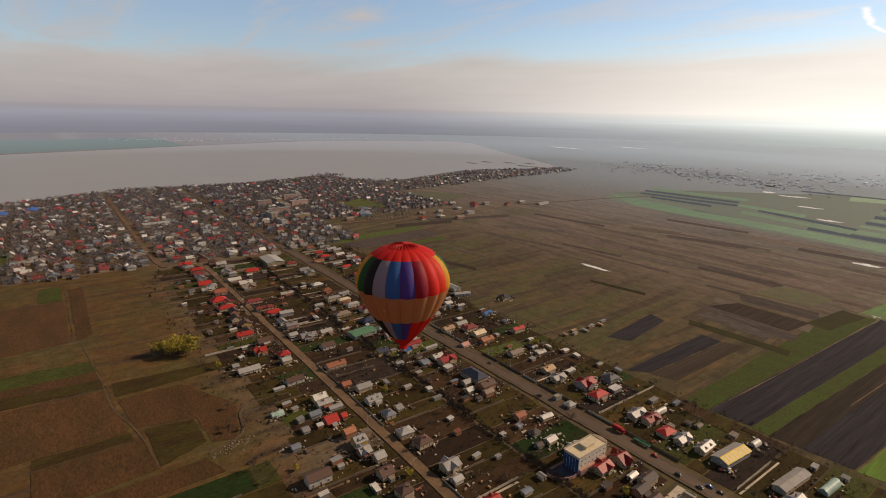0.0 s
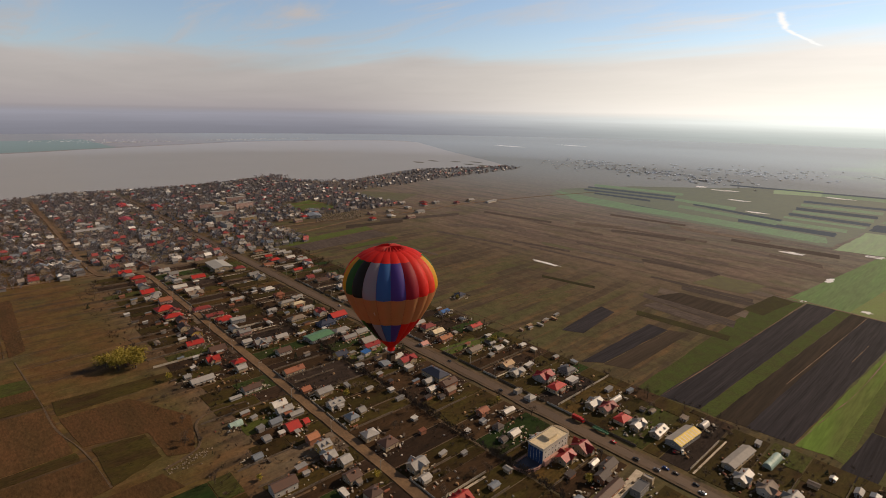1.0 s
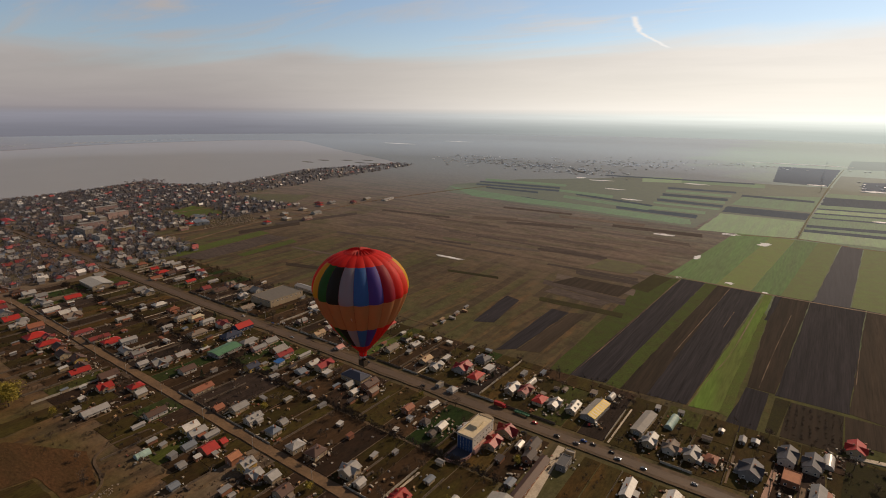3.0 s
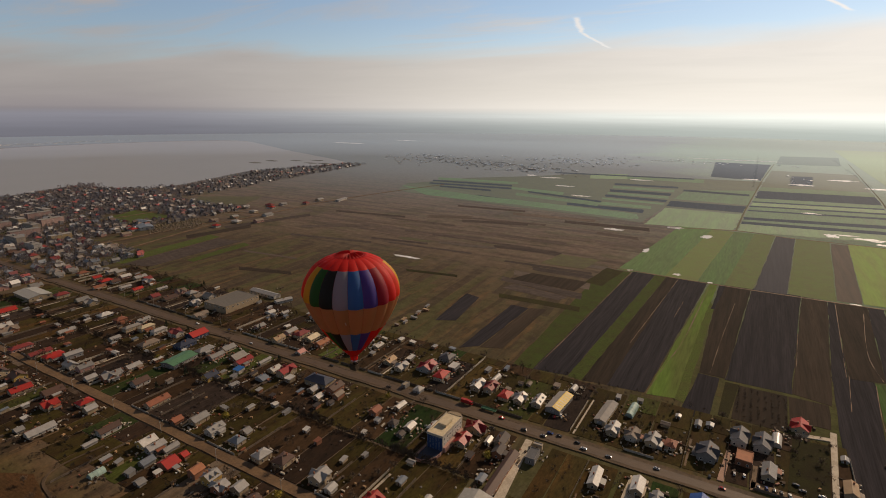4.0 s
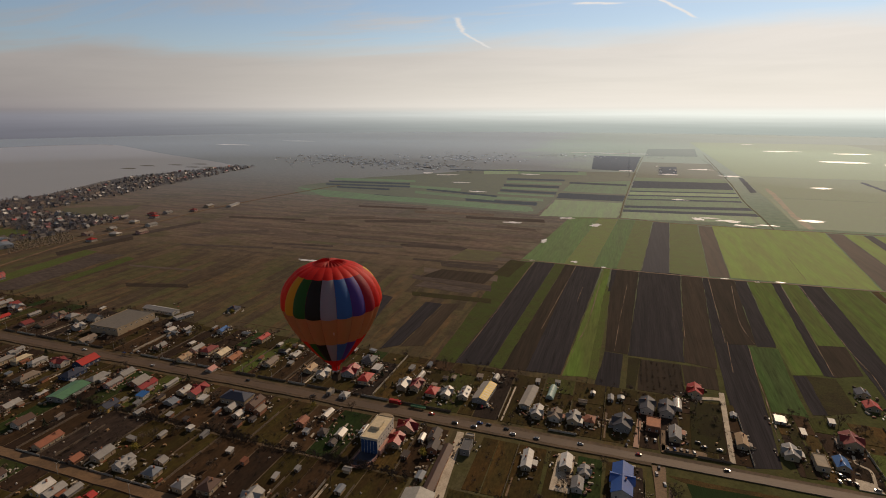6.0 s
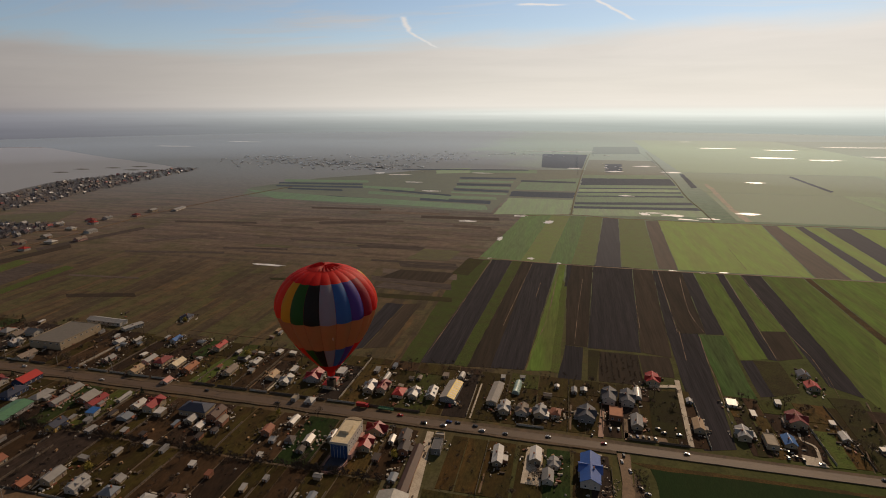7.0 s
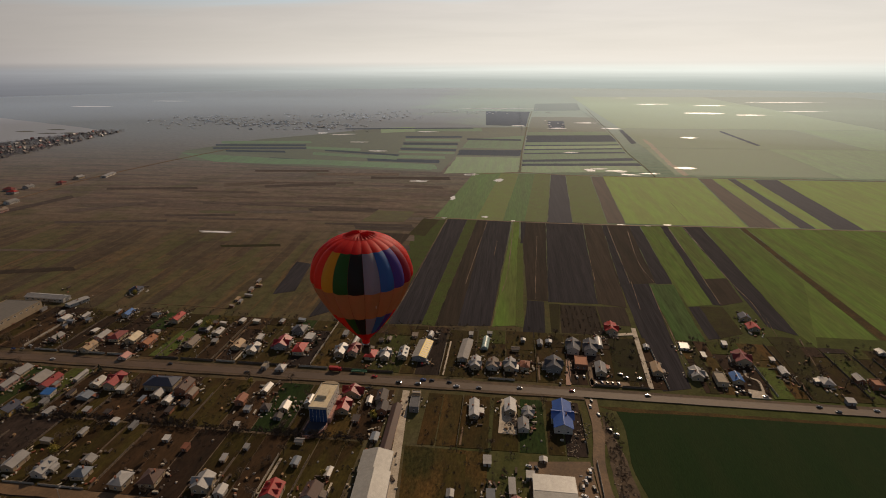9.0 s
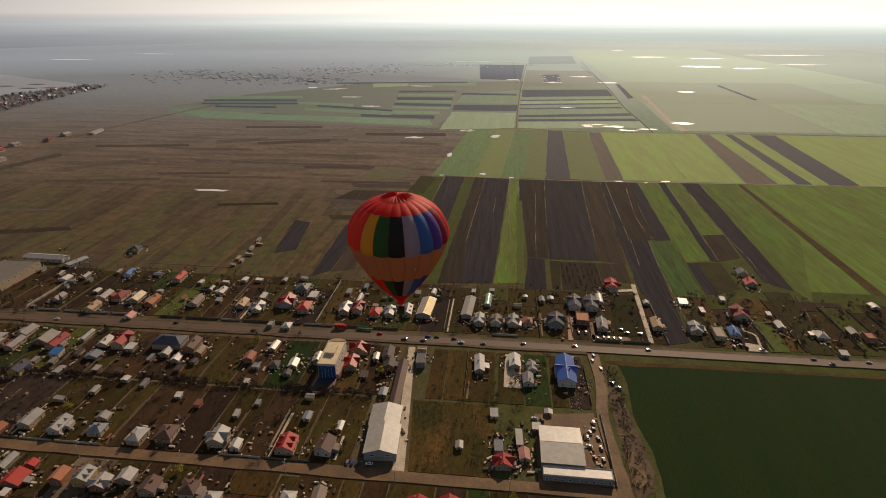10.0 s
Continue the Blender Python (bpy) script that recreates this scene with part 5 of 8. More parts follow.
house(34.2, -89.0, 3.7, 11.0, 2.5, 3.3, "lightgrey", "white", "shed", 3)
house(23.6, -96.2, 4.7, 6.8, 2.5, 3.3, "bluegrey", "grey", "shed", 3)
house(3.5, -97.0, 3.7, 4.6, 2.2, 2.8, "grey", "grey", "gable", 3)
house(20.8, -71.3, 4.7, 6.2, 2.2, 3, "lightgrey", "white", "shed", 3)
house(10.7, -26.9, 6.5, 16.9, 3.3, 5.1, "white", "cream", "gable", 3)
house(32.7, -22.1, 7.3, 12.9, 3.6, 5.6, "white", "cream", "gable", 2)
house(40.6, -39.3, 6.9, 10.0, 3.2, 5.1, "grey", "white", "gable", 1)
house(43.5, -26.6, 6, 8.3, 3.0, 4.7, "lightgrey", "white", "cross", 3)
house(63.9, -29.5, 12.5, 27, 4.8, 7.8, "blue", "white", "cross", -1, storeys=2)
house(-26.7, -26.7, 6.9, 12.0, 4.2, 4.2, "darkflat", "grey", "flat", 3)
house(-27.6, -15.4, 6.9, 3.2, 3.7, 3.7, "lightgrey", "cream", "flat", 3)
house(-45.7, -33.2, 6.9, 9.4, 4.1, 6, "dark", "brick", "gable", 3)
house(-48.5, -22.6, 7.7, 11.5, 4.4, 6.5, "dark", "cream", "gable", 3)
house(-56.0, -25.7, 3.4, 6.9, 2.8, 3.7, "white", "white", "gable", 3)
house(-70.0, -34.1, 8.6, 11.9, 3.6, 6, "redmetal", "cream", "cross", 3)
house(-68.7, -18.6, 13.8, 8.3, 3.2, 7, "redmetal", "cream", "cross", -2)
house(-92.2, -32.5, 6.9, 8.7, 4.1, 6, "white", "cream", "gable", 3, dormers=True)
house(-106.6, -38.3, 6, 8.0, 3.0, 4.7, "white", "cream", "gable", 3)
house(-118.6, -40.1, 6, 6.2, 2.5, 4.2, "dark", "grey", "hip", 3)
house(-126.5, -20.7, 4.7, 9.5, 2.9, 4.2, "white", "cream", "gable", -2)
house(-137.2, -35.2, 6.9, 7.9, 3.7, 5.6, "rust", "brick", "gable", 3)
house(-129.3, -43.2, 4.3, 3.7, 2.5, 3.3, "white", "grey", "shed", -1)
house(-128.5, -58.5, 3.4, 3.4, 2.2, 2.8, "white", "grey", "shed", 3)
house(-107.3, -48.0, 5.2, 4.5, 2.3, 3.7, "dark", "grey", "gable", 3)
house(-194.4, -35.2, 6.9, 7.1, 2.8, 4.7, "lightgrey", "cream", "gable", 3)
house(-183.8, -41.1, 6, 5.8, 3.0, 4.7, "white", "cream", "gable", 3)
house(-172.7, -32.4, 6, 8.2, 3.9, 5.6, "browngrey", "brick", "gable", 3)
house(-242.8, -27.5, 7.7, 9.7, 3.0, 5.1, "white", "cream", "gable", 3)
house(-231.1, -26.2, 9.5, 15.1, 4.8, 7.4, "redmetal", "cream", "cross", 3, storeys=2)
house(-220.8, -32.6, 6.9, 6.3, 3.4, 4.2, "white", "cream", "shed", -1)
house(-240.6, -42.2, 10.3, 6.5, 2.2, 4.2, "bluegrey", "grey", "gable", -0)
house(-286.5, -27.5, 12, 12.9, 2.7, 6, "greyflat", "brick", "gable", 3)
house(-275.1, -30.8, 7.7, 15.4, 3.5, 5.6, "redmetal", "pink", "gable", 3)
house(-266.0, -42.9, 7.7, 6.6, 3.4, 4.2, "blueroof", "white", "shed", 3)
house(-261.1, -21.3, 3.4, 12.3, 2.8, 3.7, "lightgrey", "white", "gable", 3)
house(-307.1, -20.4, 8.6, 11.8, 2.7, 5.1, "grey", "cream", "gable", 3)
house(-276.1, -61.5, 9.3, 10.8, 3.9, 6.5, "navy", "yellow", "gable", 3, storeys=2)
house(-302.6, -35.7, 6.9, 13.3, 3.2, 5.1, "grey", "pink", "gable", 3)
house(-92.7, 32.6, 8, 13.8, 3.8, 6, "lightgrey", "cream", "cross", -0)
house(-83.3, 34.8, 8, 13.3, 3.8, 6, "darkred", "cream", "cross", 0)
house(-69.2, 29.9, 8.8, 11.3, 3.2, 5.6, "red", "cream", "hip", -1)
house(-58.4, 31.0, 7.2, 12.3, 3.6, 5.6, "lightgrey", "cream", "cross", 1)
house(-45.8, 34.3, 7.6, 14.1, 3.5, 5.6, "lightgrey", "cream", "gable", 2, dormers=True)
house(-32.3, 39.5, 10, 25, 3.8, 5.4, "yellow", "grey", "gable", -4, hall=True)
house(-30.2, 66.6, 4.5, 8.2, 3.0, 3, "white", "white", "tunnel", -3)
house(-97.4, 59.7, 4, 6.6, 2.5, 3.3, "lightgrey", "grey", "shed", -3)
house(-86.7, 50.5, 4, 12.9, 3.0, 3, "white", "white", "tunnel", -1)
house(-0.8, 44.0, 7.2, 28, 3.4, 4.6, "greyflat", "cream", "gable", -4, hall=True)
house(13.5, 57.7, 5.5, 17.4, 3.5, 3.5, "greenhouse", "greenhouse", "tunnel", -3)
house(8.1, 26.4, 7.2, 12.8, 4.0, 6, "lightgrey", "cream", "cross", -1)
house(20.3, 26.4, 8, 11.2, 3.8, 6, "browngrey", "white", "cross", -3)
house(32.2, 26.9, 8, 12.3, 3.8, 6, "grey", "cream", "cross", -3)
house(42.7, 28.4, 7.2, 8.7, 3.1, 5.1, "rust", "cream", "hip", -3)
house(62.9, 29.8, 12, 14.1, 4.6, 7.9, "slate", "grey", "cross", -3, storeys=2)
house(54.8, 62.3, 4, 7.0, 2.6, 3.7, "grey", "grey", "gable", 1)
house(99.4, 68.3, 6, 13.9, 3.5, 3.5, "white", "white", "tunnel", -3)
house(82.3, 35.9, 10.4, 12.9, 4.2, 4.2, "brickroof", "brick", "flat", -3)
house(95.0, 29.0, 8, 14.1, 3.4, 5.6, "grey", "cream", "gable", -3)
house(112.6, 93.0, 10.4, 13.8, 3.1, 6, "red", "cream", "cross", -3)
house(134.0, 66.0, 4, 4.7, 2.2, 3.3, "lightgrey", "grey", "gable", -3)
house(133.5, 33.5, 7.2, 13.1, 3.6, 5.6, "tanroof", "cream", "gable", -3)
house(162.2, 69.3, 7.2, 7.5, 2.5, 3.3, "white", "white", "shed", -3)
house(159.2, 30.4, 8.8, 12.1, 3.6, 6, "lightgrey", "cream", "cross", -3)
house(173.4, 25.6, 8, 14.1, 3.7, 3.7, "beige", "cream", "flat", -3)
house(184.6, 28.3, 8, 10.6, 2.9, 5.1, "blueroof", "cream", "gable", -3)
house(197.3, 54.5, 12, 14.1, 4.1, 7.4, "darkred", "cream", "cross", -3, storeys=2)
house(226.5, 108.1, 10.4, 9.4, 2.7, 5.6, "red", "cream", "gable", -3)
house(226.8, 126.3, 9.6, 8.7, 3.0, 5.6, "navy", "cream", "gable", -3)
house(220.0, 41.0, 5.2, 9.1, 2.8, 4.2, "white", "cream", "gable", -3)
house(242.3, 30.6, 8, 9.5, 2.9, 5.1, "lightgrey", "cream", "hip", -3)
house(245.2, 8.5, 5.6, 4.8, 2.9, 3.7, "white", "grey", "shed", -3)
house(265.6, 36.7, 5.6, 8.1, 3.2, 4.7, "grey", "brick", "gable", -3)
house(273.1, 30.4, 7.2, 8.6, 4.2, 4.2, "brickroof", "brick", "flat", -3)
house(303.6, 77.7, 6.4, 6.5, 2.2, 3.7, "white", "white", "gable", -3)
house(-246.0, 69.0, 7.2, 14.1, 4.0, 6, "red", "cream", "gable", 3, storeys=2)
house(-294.3, 73.0, 7.2, 10.4, 3.1, 5.1, "blueroof", "white", "gable", 3, storeys=2)
house(-211.2, 32.4, 8, 13.9, 2.9, 5.1, "browngrey", "cream", "gable", 3)
house(-200.1, 51.2, 6.4, 9.9, 2.2, 3.7, "white", "cream", "gable", 3)
house(-210.3, 54.0, 3.2, 6.5, 2.4, 3.3, "lightgrey", "grey", "gable", 3)
house(-173.9, 32.5, 8, 11.4, 2.9, 5.1, "tanroof", "cream", "gable", 3)
house(-159.4, 28.3, 8, 12.7, 2.9, 5.1, "lightgrey", "cream", "cross", 3)
house(-162.3, 46.0, 4, 7.8, 2.2, 2.8, "white", "grey", "shed", 3)
house(-140.2, 37.8, 11.2, 14.1, 4.3, 7.4, "redmetal", "grey", "cross", 3, storeys=2)
house(-124.2, 31.6, 9.6, 14.1, 3.9, 6.5, "red", "cream", "hip", 3)
house(-123.5, 50.4, 7.2, 8.6, 2.9, 3.7, "white", "grey", "shed", -3)
house(-127.7, 4.6, 6.4, 7.3, 2.9, 4.7, "lightgrey", "grey", "hip", 1)
house(-139.9, 5.4, 4, 6.9, 3.3, 3.3, "beige", "grey", "flat", 2)
house(-260.3, 32.8, 8.8, 13.2, 3.2, 5.6, "cream", "cream", "gable", 3)
house(-245.1, 28.9, 8, 14.1, 3.4, 5.6, "brickroof", "brick", "gable", 3)
house(-274.9, 34.2, 9.6, 14.1, 3.4, 6, "darkred", "cream", "hip", 3)
house(-287.0, 32.8, 7.2, 12.4, 3.6, 5.6, "lightgrey", "pink", "gable", 3)
house(-284.7, 15.4, 8, 11.8, 3.4, 5.6, "tanroof", "cream", "gable", 3)
house(-249.0, 6.8, 7.2, 7.4, 2.2, 4.2, "pinkroof", "white", "gable", 3)
house(-322.2, 27.2, 7.2, 10.1, 2.7, 4.7, "grey", "pink", "gable", 3)
house(-342.7, 59.1, 8, 8.3, 2.2, 3.7, "white", "white", "gable", 3)
house(-328.4, 64.9, 4, 8.4, 2.6, 3.7, "lightgrey", "grey", "gable", 3)
house(-354.6, -16.6, 12.9, 17.2, 3.9, 7.4, "red", "navywall", "gable", 3)
house(-346.1, -34.7, 12, 17.2, 3.2, 6.5, "navy", "navywall", "hip", 3)
house(-375.1, -49.9, 10.3, 17.2, 2.8, 5.6, "browngrey", "cream", "hip", 3)
house(-343.9, -81.7, 7.6, 11.4, 2.6, 4.7, "lightgrey", "cream", "gable", 3)
house(-313.6, -94.1, 9.3, 12.2, 3.4, 6, "brown", "white", "gable", 3)
house(-275.6, -104.5, 8.5, 16.6, 3.7, 6, "rust", "cream", "gable", 3)
house(-244.1, -111.1, 6.8, 6.9, 2.3, 4.2, "rust", "brick", "gable", 3)
house(-270.4, -140.5, 7.6, 13.8, 3.5, 5.6, "brown", "white", "gable", 3)
house(-266.0, -154.3, 3.4, 8.3, 2.2, 2.8, "lightgrey", "grey", "gable", 3)
house(-235.6, -136.3, 9.3, 10.0, 3.9, 6.5, "white", "yellow", "gable", 3, storeys=2)
house(-226.7, -136.4, 7.6, 10.9, 3.9, 6, "lightgrey", "grey", "gable", 0)
house(-219.4, -131.5, 5.1, 9.7, 2.3, 3.7, "lightgrey", "grey", "gable", 3)
house(-218.5, -146.9, 6.8, 7.8, 2.8, 4.7, "bluegrey", "grey", "gable", 3)
house(-217.2, -157.6, 5.1, 4.3, 2.9, 3.7, "grey", "grey", "shed", 3)
house(-234.1, -167.0, 5, 8.5, 2.8, 2.8, "greenhouse", "greenhouse", "tunnel", 3)
house(-205.0, -159.3, 6.8, 4.3, 2.2, 3.7, "grey", "grey", "gable", 3)
house(-317.9, -131.1, 9.3, 9.7, 3.4, 6, "red", "cream", "hip", 0)
house(-306.0, -133.6, 7.6, 7.4, 3.5, 5.6, "lightgrey", "cream", "gable", 3)
house(-335.6, -145.1, 10.2, 10.3, 3.2, 6, "red", "cream", "cross", 0)
house(-352.7, -109.7, 6.8, 7.9, 2.8, 4.7, "lightgrey", "white", "gable", 3)
house(-525.5, 29.5, 7.2, 12.0, 3.1, 5.1, "red", "cream", "gable", 3)
house(-506.2, 46.5, 4.8, 12.3, 2.4, 3.7, "lightgrey", "grey", "gable", 3)
house(-545.6, 26.7, 5.6, 14.1, 2.7, 4.2, "lightgrey", "grey", "gable", 3)
house(-571.7, 11.7, 8, 14.1, 2.5, 4.7, "rust", "cream", "gable", 3)
house(-466.7, -72.4, 6.8, 15.1, 2.3, 4.2, "lightgrey", "cream", "gable", 3)
house(-432.1, -20.1, 5.2, 12.8, 2.8, 4.2, "lightgrey", "white", "gable", 3)
house(-409.0, -31.1, 7.7, 14.2, 4.4, 6.5, "cream", "cream", "hip", 3, storeys=2)
house(-421.4, -37.6, 7.7, 16.6, 3.9, 6, "greyflat", "cream", "hip", 3, storeys=2)
house(-410.4, -59.5, 6, 9.1, 3.0, 4.7, "lightgrey", "white", "gable", 3)
house(-393.2, -28.9, 6.9, 14.1, 3.7, 5.6, "lightgrey", "white", "hip", 3, storeys=2)
house(-307.7, -163.1, 8.5, 17.2, 2.4, 4.7, "lightgrey", "white", "gable", 3)
house(-320.1, -170.0, 6.8, 4.8, 2.2, 3.7, "grey", "grey", "gable", 3)
house(-377.5, -145.5, 9.3, 14.2, 3.0, 5.6, "red", "cream", "gable", 0)
house(-485.0, -140.1, 15.3, 17.2, 2.3, 6.5, "red", "cream", "hip", 3)
house(-456.3, -139.9, 11, 17.2, 3.0, 6, "red", "cream", "hip", 0)
house(-551.5, -138.9, 13.6, 14.1, 2.2, 5.6, "red", "cream", "gable", 3)
house(-459.8, -111.6, 8.5, 17.2, 3.3, 5.6, "darkred", "pink", "hip", 0)
house(-433.6, -108.4, 7.6, 17.2, 3.0, 5.1, "darkred", "cream", "gable", 3)
house(-547.9, -106.2, 9.3, 15.3, 2.5, 5.1, "white", "pink", "gable", 3)
house(-573.0, -77.6, 11, 16.1, 2.6, 5.6, "red", "cream", "gable", 0)
house(-155.9, -172.1, 9.3, 14.4, 4.8, 7.4, "brown", "white", "gable", 0, storeys=2)
house(-191.2, -171.2, 6, 5.3, 2.2, 3.7, "bluegrey", "grey", "gable", 3)
# larger buildings
house(-35.8, -100.5, 16.2, 20, 5.2, 7.6, "metal", "grey", "gable", 4, hall=True)
house(-37.8, -82.5, 15.8, 15.5, 4.8, 7.0, "metal", "grey", "gable", 3, hall=True)
house(-36.4, -50.5, 5.4, 42, 2.8, 4.5, "brown", "brick", "gable", 2, hall=True)
house(-396, 55, 33, 43, 7.2, 8, "flatdark", "cream", "flat", 1, hall=True)
house(-391, 95, 9, 40, 3.4, 5, "lightgrey", "white", "gable", 88, hall=True)
house(-357, 90, 8, 19, 3.0, 4, "lightgrey", "white", "gable", -18)
house(-322, -56, 14, 24, 3.4, 5, "green", "grey", "gable", 8, hall=True)
house(-604, -41, 22, 38, 4.5, 6.5, "metal", "cream", "gable", 88, hall=True)
house(55, -95, 25, 20.5, 5.0, 6.5, "metal", "cream", "gable", 90, hall=True)
house(61.5, -111.3, 33, 6.5, 3.8, 3.8, "white", "grey", "flat", 0)
house(79, 58, 10, 17, 4.4, 7.0, "slate", "white", "cross", -3, storeys=2)
house(91.5, 58, 10, 17, 4.4, 7.0, "slate", "white", "cross", -3, storeys=2)
house(-198, -24.5, 20, 11, 4.6, 7.5, "navy", "cream", "hip", 2, storeys=2)
house(-180.6, -27, 9, 13, 5.0, 7.5, "brown", "brick", "gable", 2, storeys=2)
house(-136, 61.5, 11, 12, 3.6, 6.5, "slate", "grey", "hip", 0)
for k, (c, wl) in enumerate((("brick", 10), ("cream", 10), ("yellow", 11), ("cream", 10))):
    house(-440 + 19 * k, -137 - 4 * (k % 2), wl, 11, 3.6, 6.4, "brown", c, "gable", 90)
house(-937, -128, 20, 42, 5, 6.5, "lightgrey", "cream", "gable", 4, hall=True)

house(-322, 122, 11, 10, 3.4, 6.4, "navy", "grey", "hip", 5)
for k in range(8):
    house(-214 + (0.0, 3.1, -1.8, 4.0, 1.2)[k % 5], 99 + 8.0 * k + (0, 2.2, -1.5)[k % 3], 2.6 + 0.5 * (k % 3), 4.2 + (k % 4), 1.8, 2.5, ("browngrey", "lightgrey", "tanroof", "grey")[k % 4], ("brick", "cream")[k % 2], "shed", 90 if k % 3 == 0 else 0)


def guest_house():
    """Three storeys, a cream roof terrace with a rounded end, a glazed front."""
    ob = thing("guest_house", -81.5, -36, 0, 1)
    built.append((-81.5, -36, 7, 17))
    tagged(ob, "three-storey white guest house with a cream roof and blue glazed front", "building", "village buildings")
    s = Shape()
    s.box(-5.5, -13, -0.3, 5.5, 12, 10.2)
    part("wall", s, ["wall_white"], ob)
    r = Shape()
    r.box(-5.8, -13.3, 10.2, 5.8, 12.3, 10.5)
    part("roof", r, ["roof_cream"], ob, "cream roof terrace")
    p = Shape()
    p.box(-5.8, -13.3, 10.5, -5.5, 12.3, 11.3)
    p.box(5.5, -13.3, 10.5, 5.8, 12.3, 11.3)
    p.box(-5.5, -13.3, 10.5, 5.5, -13.0, 11.3)
    part("parapet", p, ["wall_white"], ob)
    c = Shape()
    c.prism([(5.5 * math.cos(math.pi * i / 12), 12.3 + 3.2 * math.sin(math.pi * i / 12)) for i in range(13)], -0.3, 10.8)
    part("rounded_end", c, ["wall_cream"], ob)
    g = Shape()
    g.box(-5.2, -13.25, 0.4, 5.2, -13.05, 9.6)
    M["glazing"] = shade("blue_glazing", (0.035, 0.065, 0.15), (0.025, 0.045, 0.10), 0.5, 2.0, 0.15, spec=0.6, amount=0.5)
    part("glazing", g, ["glazing"], ob, "blue glazed front")
    for k in range(1, 5):
        m = Shape()
        m.box(-5.2 + 2.08 * k - 0.04, -13.31, 0.4, -5.2 + 2.08 * k + 0.04, -13.25, 9.6)
        part("mullion", m, ["joinery"], ob)
    h = Shape()
    h.box(-3.2, -3, 10.5, 2.2, 5, 12.4)
    h.box(-3.5, -3.3, 12.4, 2.5, 5.3, 12.6)
    part("stair_head", h, ["roof_cream"], ob)
    # the pointed terrace in front, behind a curved brown parapet
    line = [(5.6, -13.4), (6.0, -17), (5.4, -21), (3.2, -25), (-1.0, -27.5), (-4.6, -28), (-6.2, -25), (-6.0, -13.4)]
    f = Shape()
    f.prism(line[::-1], -0.3, 0.9)
    part("terrace", f, ["roof_navy"], ob, "dark blue terrace floor")
    for p, q in zip(line, line[1:]):
        d = Vector((q[0] - p[0], q[1] - p[1], 0)).normalized() * 0.16
        w = Shape()
        w.hexa([(p[0] - d.y, p[1] + d.x, -0.3), (p[0] + d.y, p[1] - d.x, -0.3), (q[0] + d.y, q[1] - d.x, -0.3), (q[0] - d.y, q[1] + d.x, -0.3),
                (p[0] - d.y, p[1] + d.x, 2.1), (p[0] + d.y, p[1] - d.x, 2.1), (q[0] + d.y, q[1] - d.x, 2.1), (q[0] - d.y, q[1] + d.x, 2.1)])
        part("terrace_wall", w, ["wall_pink"], ob, "brown-pink parapet")
    side = Shape()
    side.box(5.55, -12.8, -0.3, 7.2, 11, 3.6)
    part("gallery", side, ["wall_pink"], ob, "brown-pink side gallery")
    for zz in (0.9, 4.2, 7.4):
        for i in range(7):
            for sx, a in ((-1, 270), (1, 90)):
                part("window", WINDOW, None, ob, at=pose(sx * 5.5, -10.5 + 3.4 * i, zz, 0, 0, a))


guest_house()

# ---------------------------------------------------------------- streets, yards and plots
slab("yard_compound", [(43, -118), (79, -115), (76, -64), (43, -68)], -0.2, 0.35, "dirt", "dusty dirt yard", "yard")
slab("lane_concrete", [(-28, -116), (-22, -116), (-33, -10), (-37.5, -10)], -0.2, 0.40, "concrete", "pale concrete service lane", "lane")
slab("drive_concrete", [(124, 11), (127, 11), (133, 98), (129.5, 98)], -0.2, 0.52, "concrete", "pale concrete drive", "drive")
slab("drive_concrete_end", [(110, 82), (129.4, 86), (129.6, 90), (110, 86)], -0.2, 0.50, "concrete", "pale concrete drive", "drive")
slab("forecourt", [(187, 8), (199, 8), (197, 16), (188, 18)], -0.2, 0.50, "concrete", "pale concrete forecourt", "yard")
slab("yard_front", [(86, 11), (112, 11), (112, 16.5), (86, 17.5)], -0.2, 0.50, "dirt", "dusty car park", "yard")
slab("yard_plot", [(26, -46), (37, -46), (37, -12), (27, -12)], -0.2, 0.38, "concrete", "bare concrete yard", "yard")
slab("yard_hotel", [(-90, -62), (-76, -62), (-74, -12), (-89, -12)], -0.2, 0.38, "dirt", "paved hotel yard", "yard")

slab("drive_pink", [(69.8, 9), (73.2, 9), (75.4, 42), (72.6, 42)], -0.2, 0.5, "paving", "pinkish paved drive", "drive")
slab("drive_tan", [(86.2, 9), (88.4, 9), (89.6, 34), (87.2, 34)], -0.2, 0.5, "dirt", "tan dirt drive", "drive")
parcel("grass", [(104, 19), (123.5, 19), (128, 80), (108, 78)], "dark grass plot beside the concrete drive", 0.62)
parcel("grass", [(163, 10.5), (168, 10.5), (172, 82), (166, 82)], "dark grass plot", 0.62)
parcel("lawn", [(201, 9), (214, 9), (216, 48), (205, 48)], "green lawn with a curved path", 0.62)
parcel("grass", [(226, 9), (240, 9), (252, 96), (232, 96)], "rough green meadow with worn paths", 0.62)

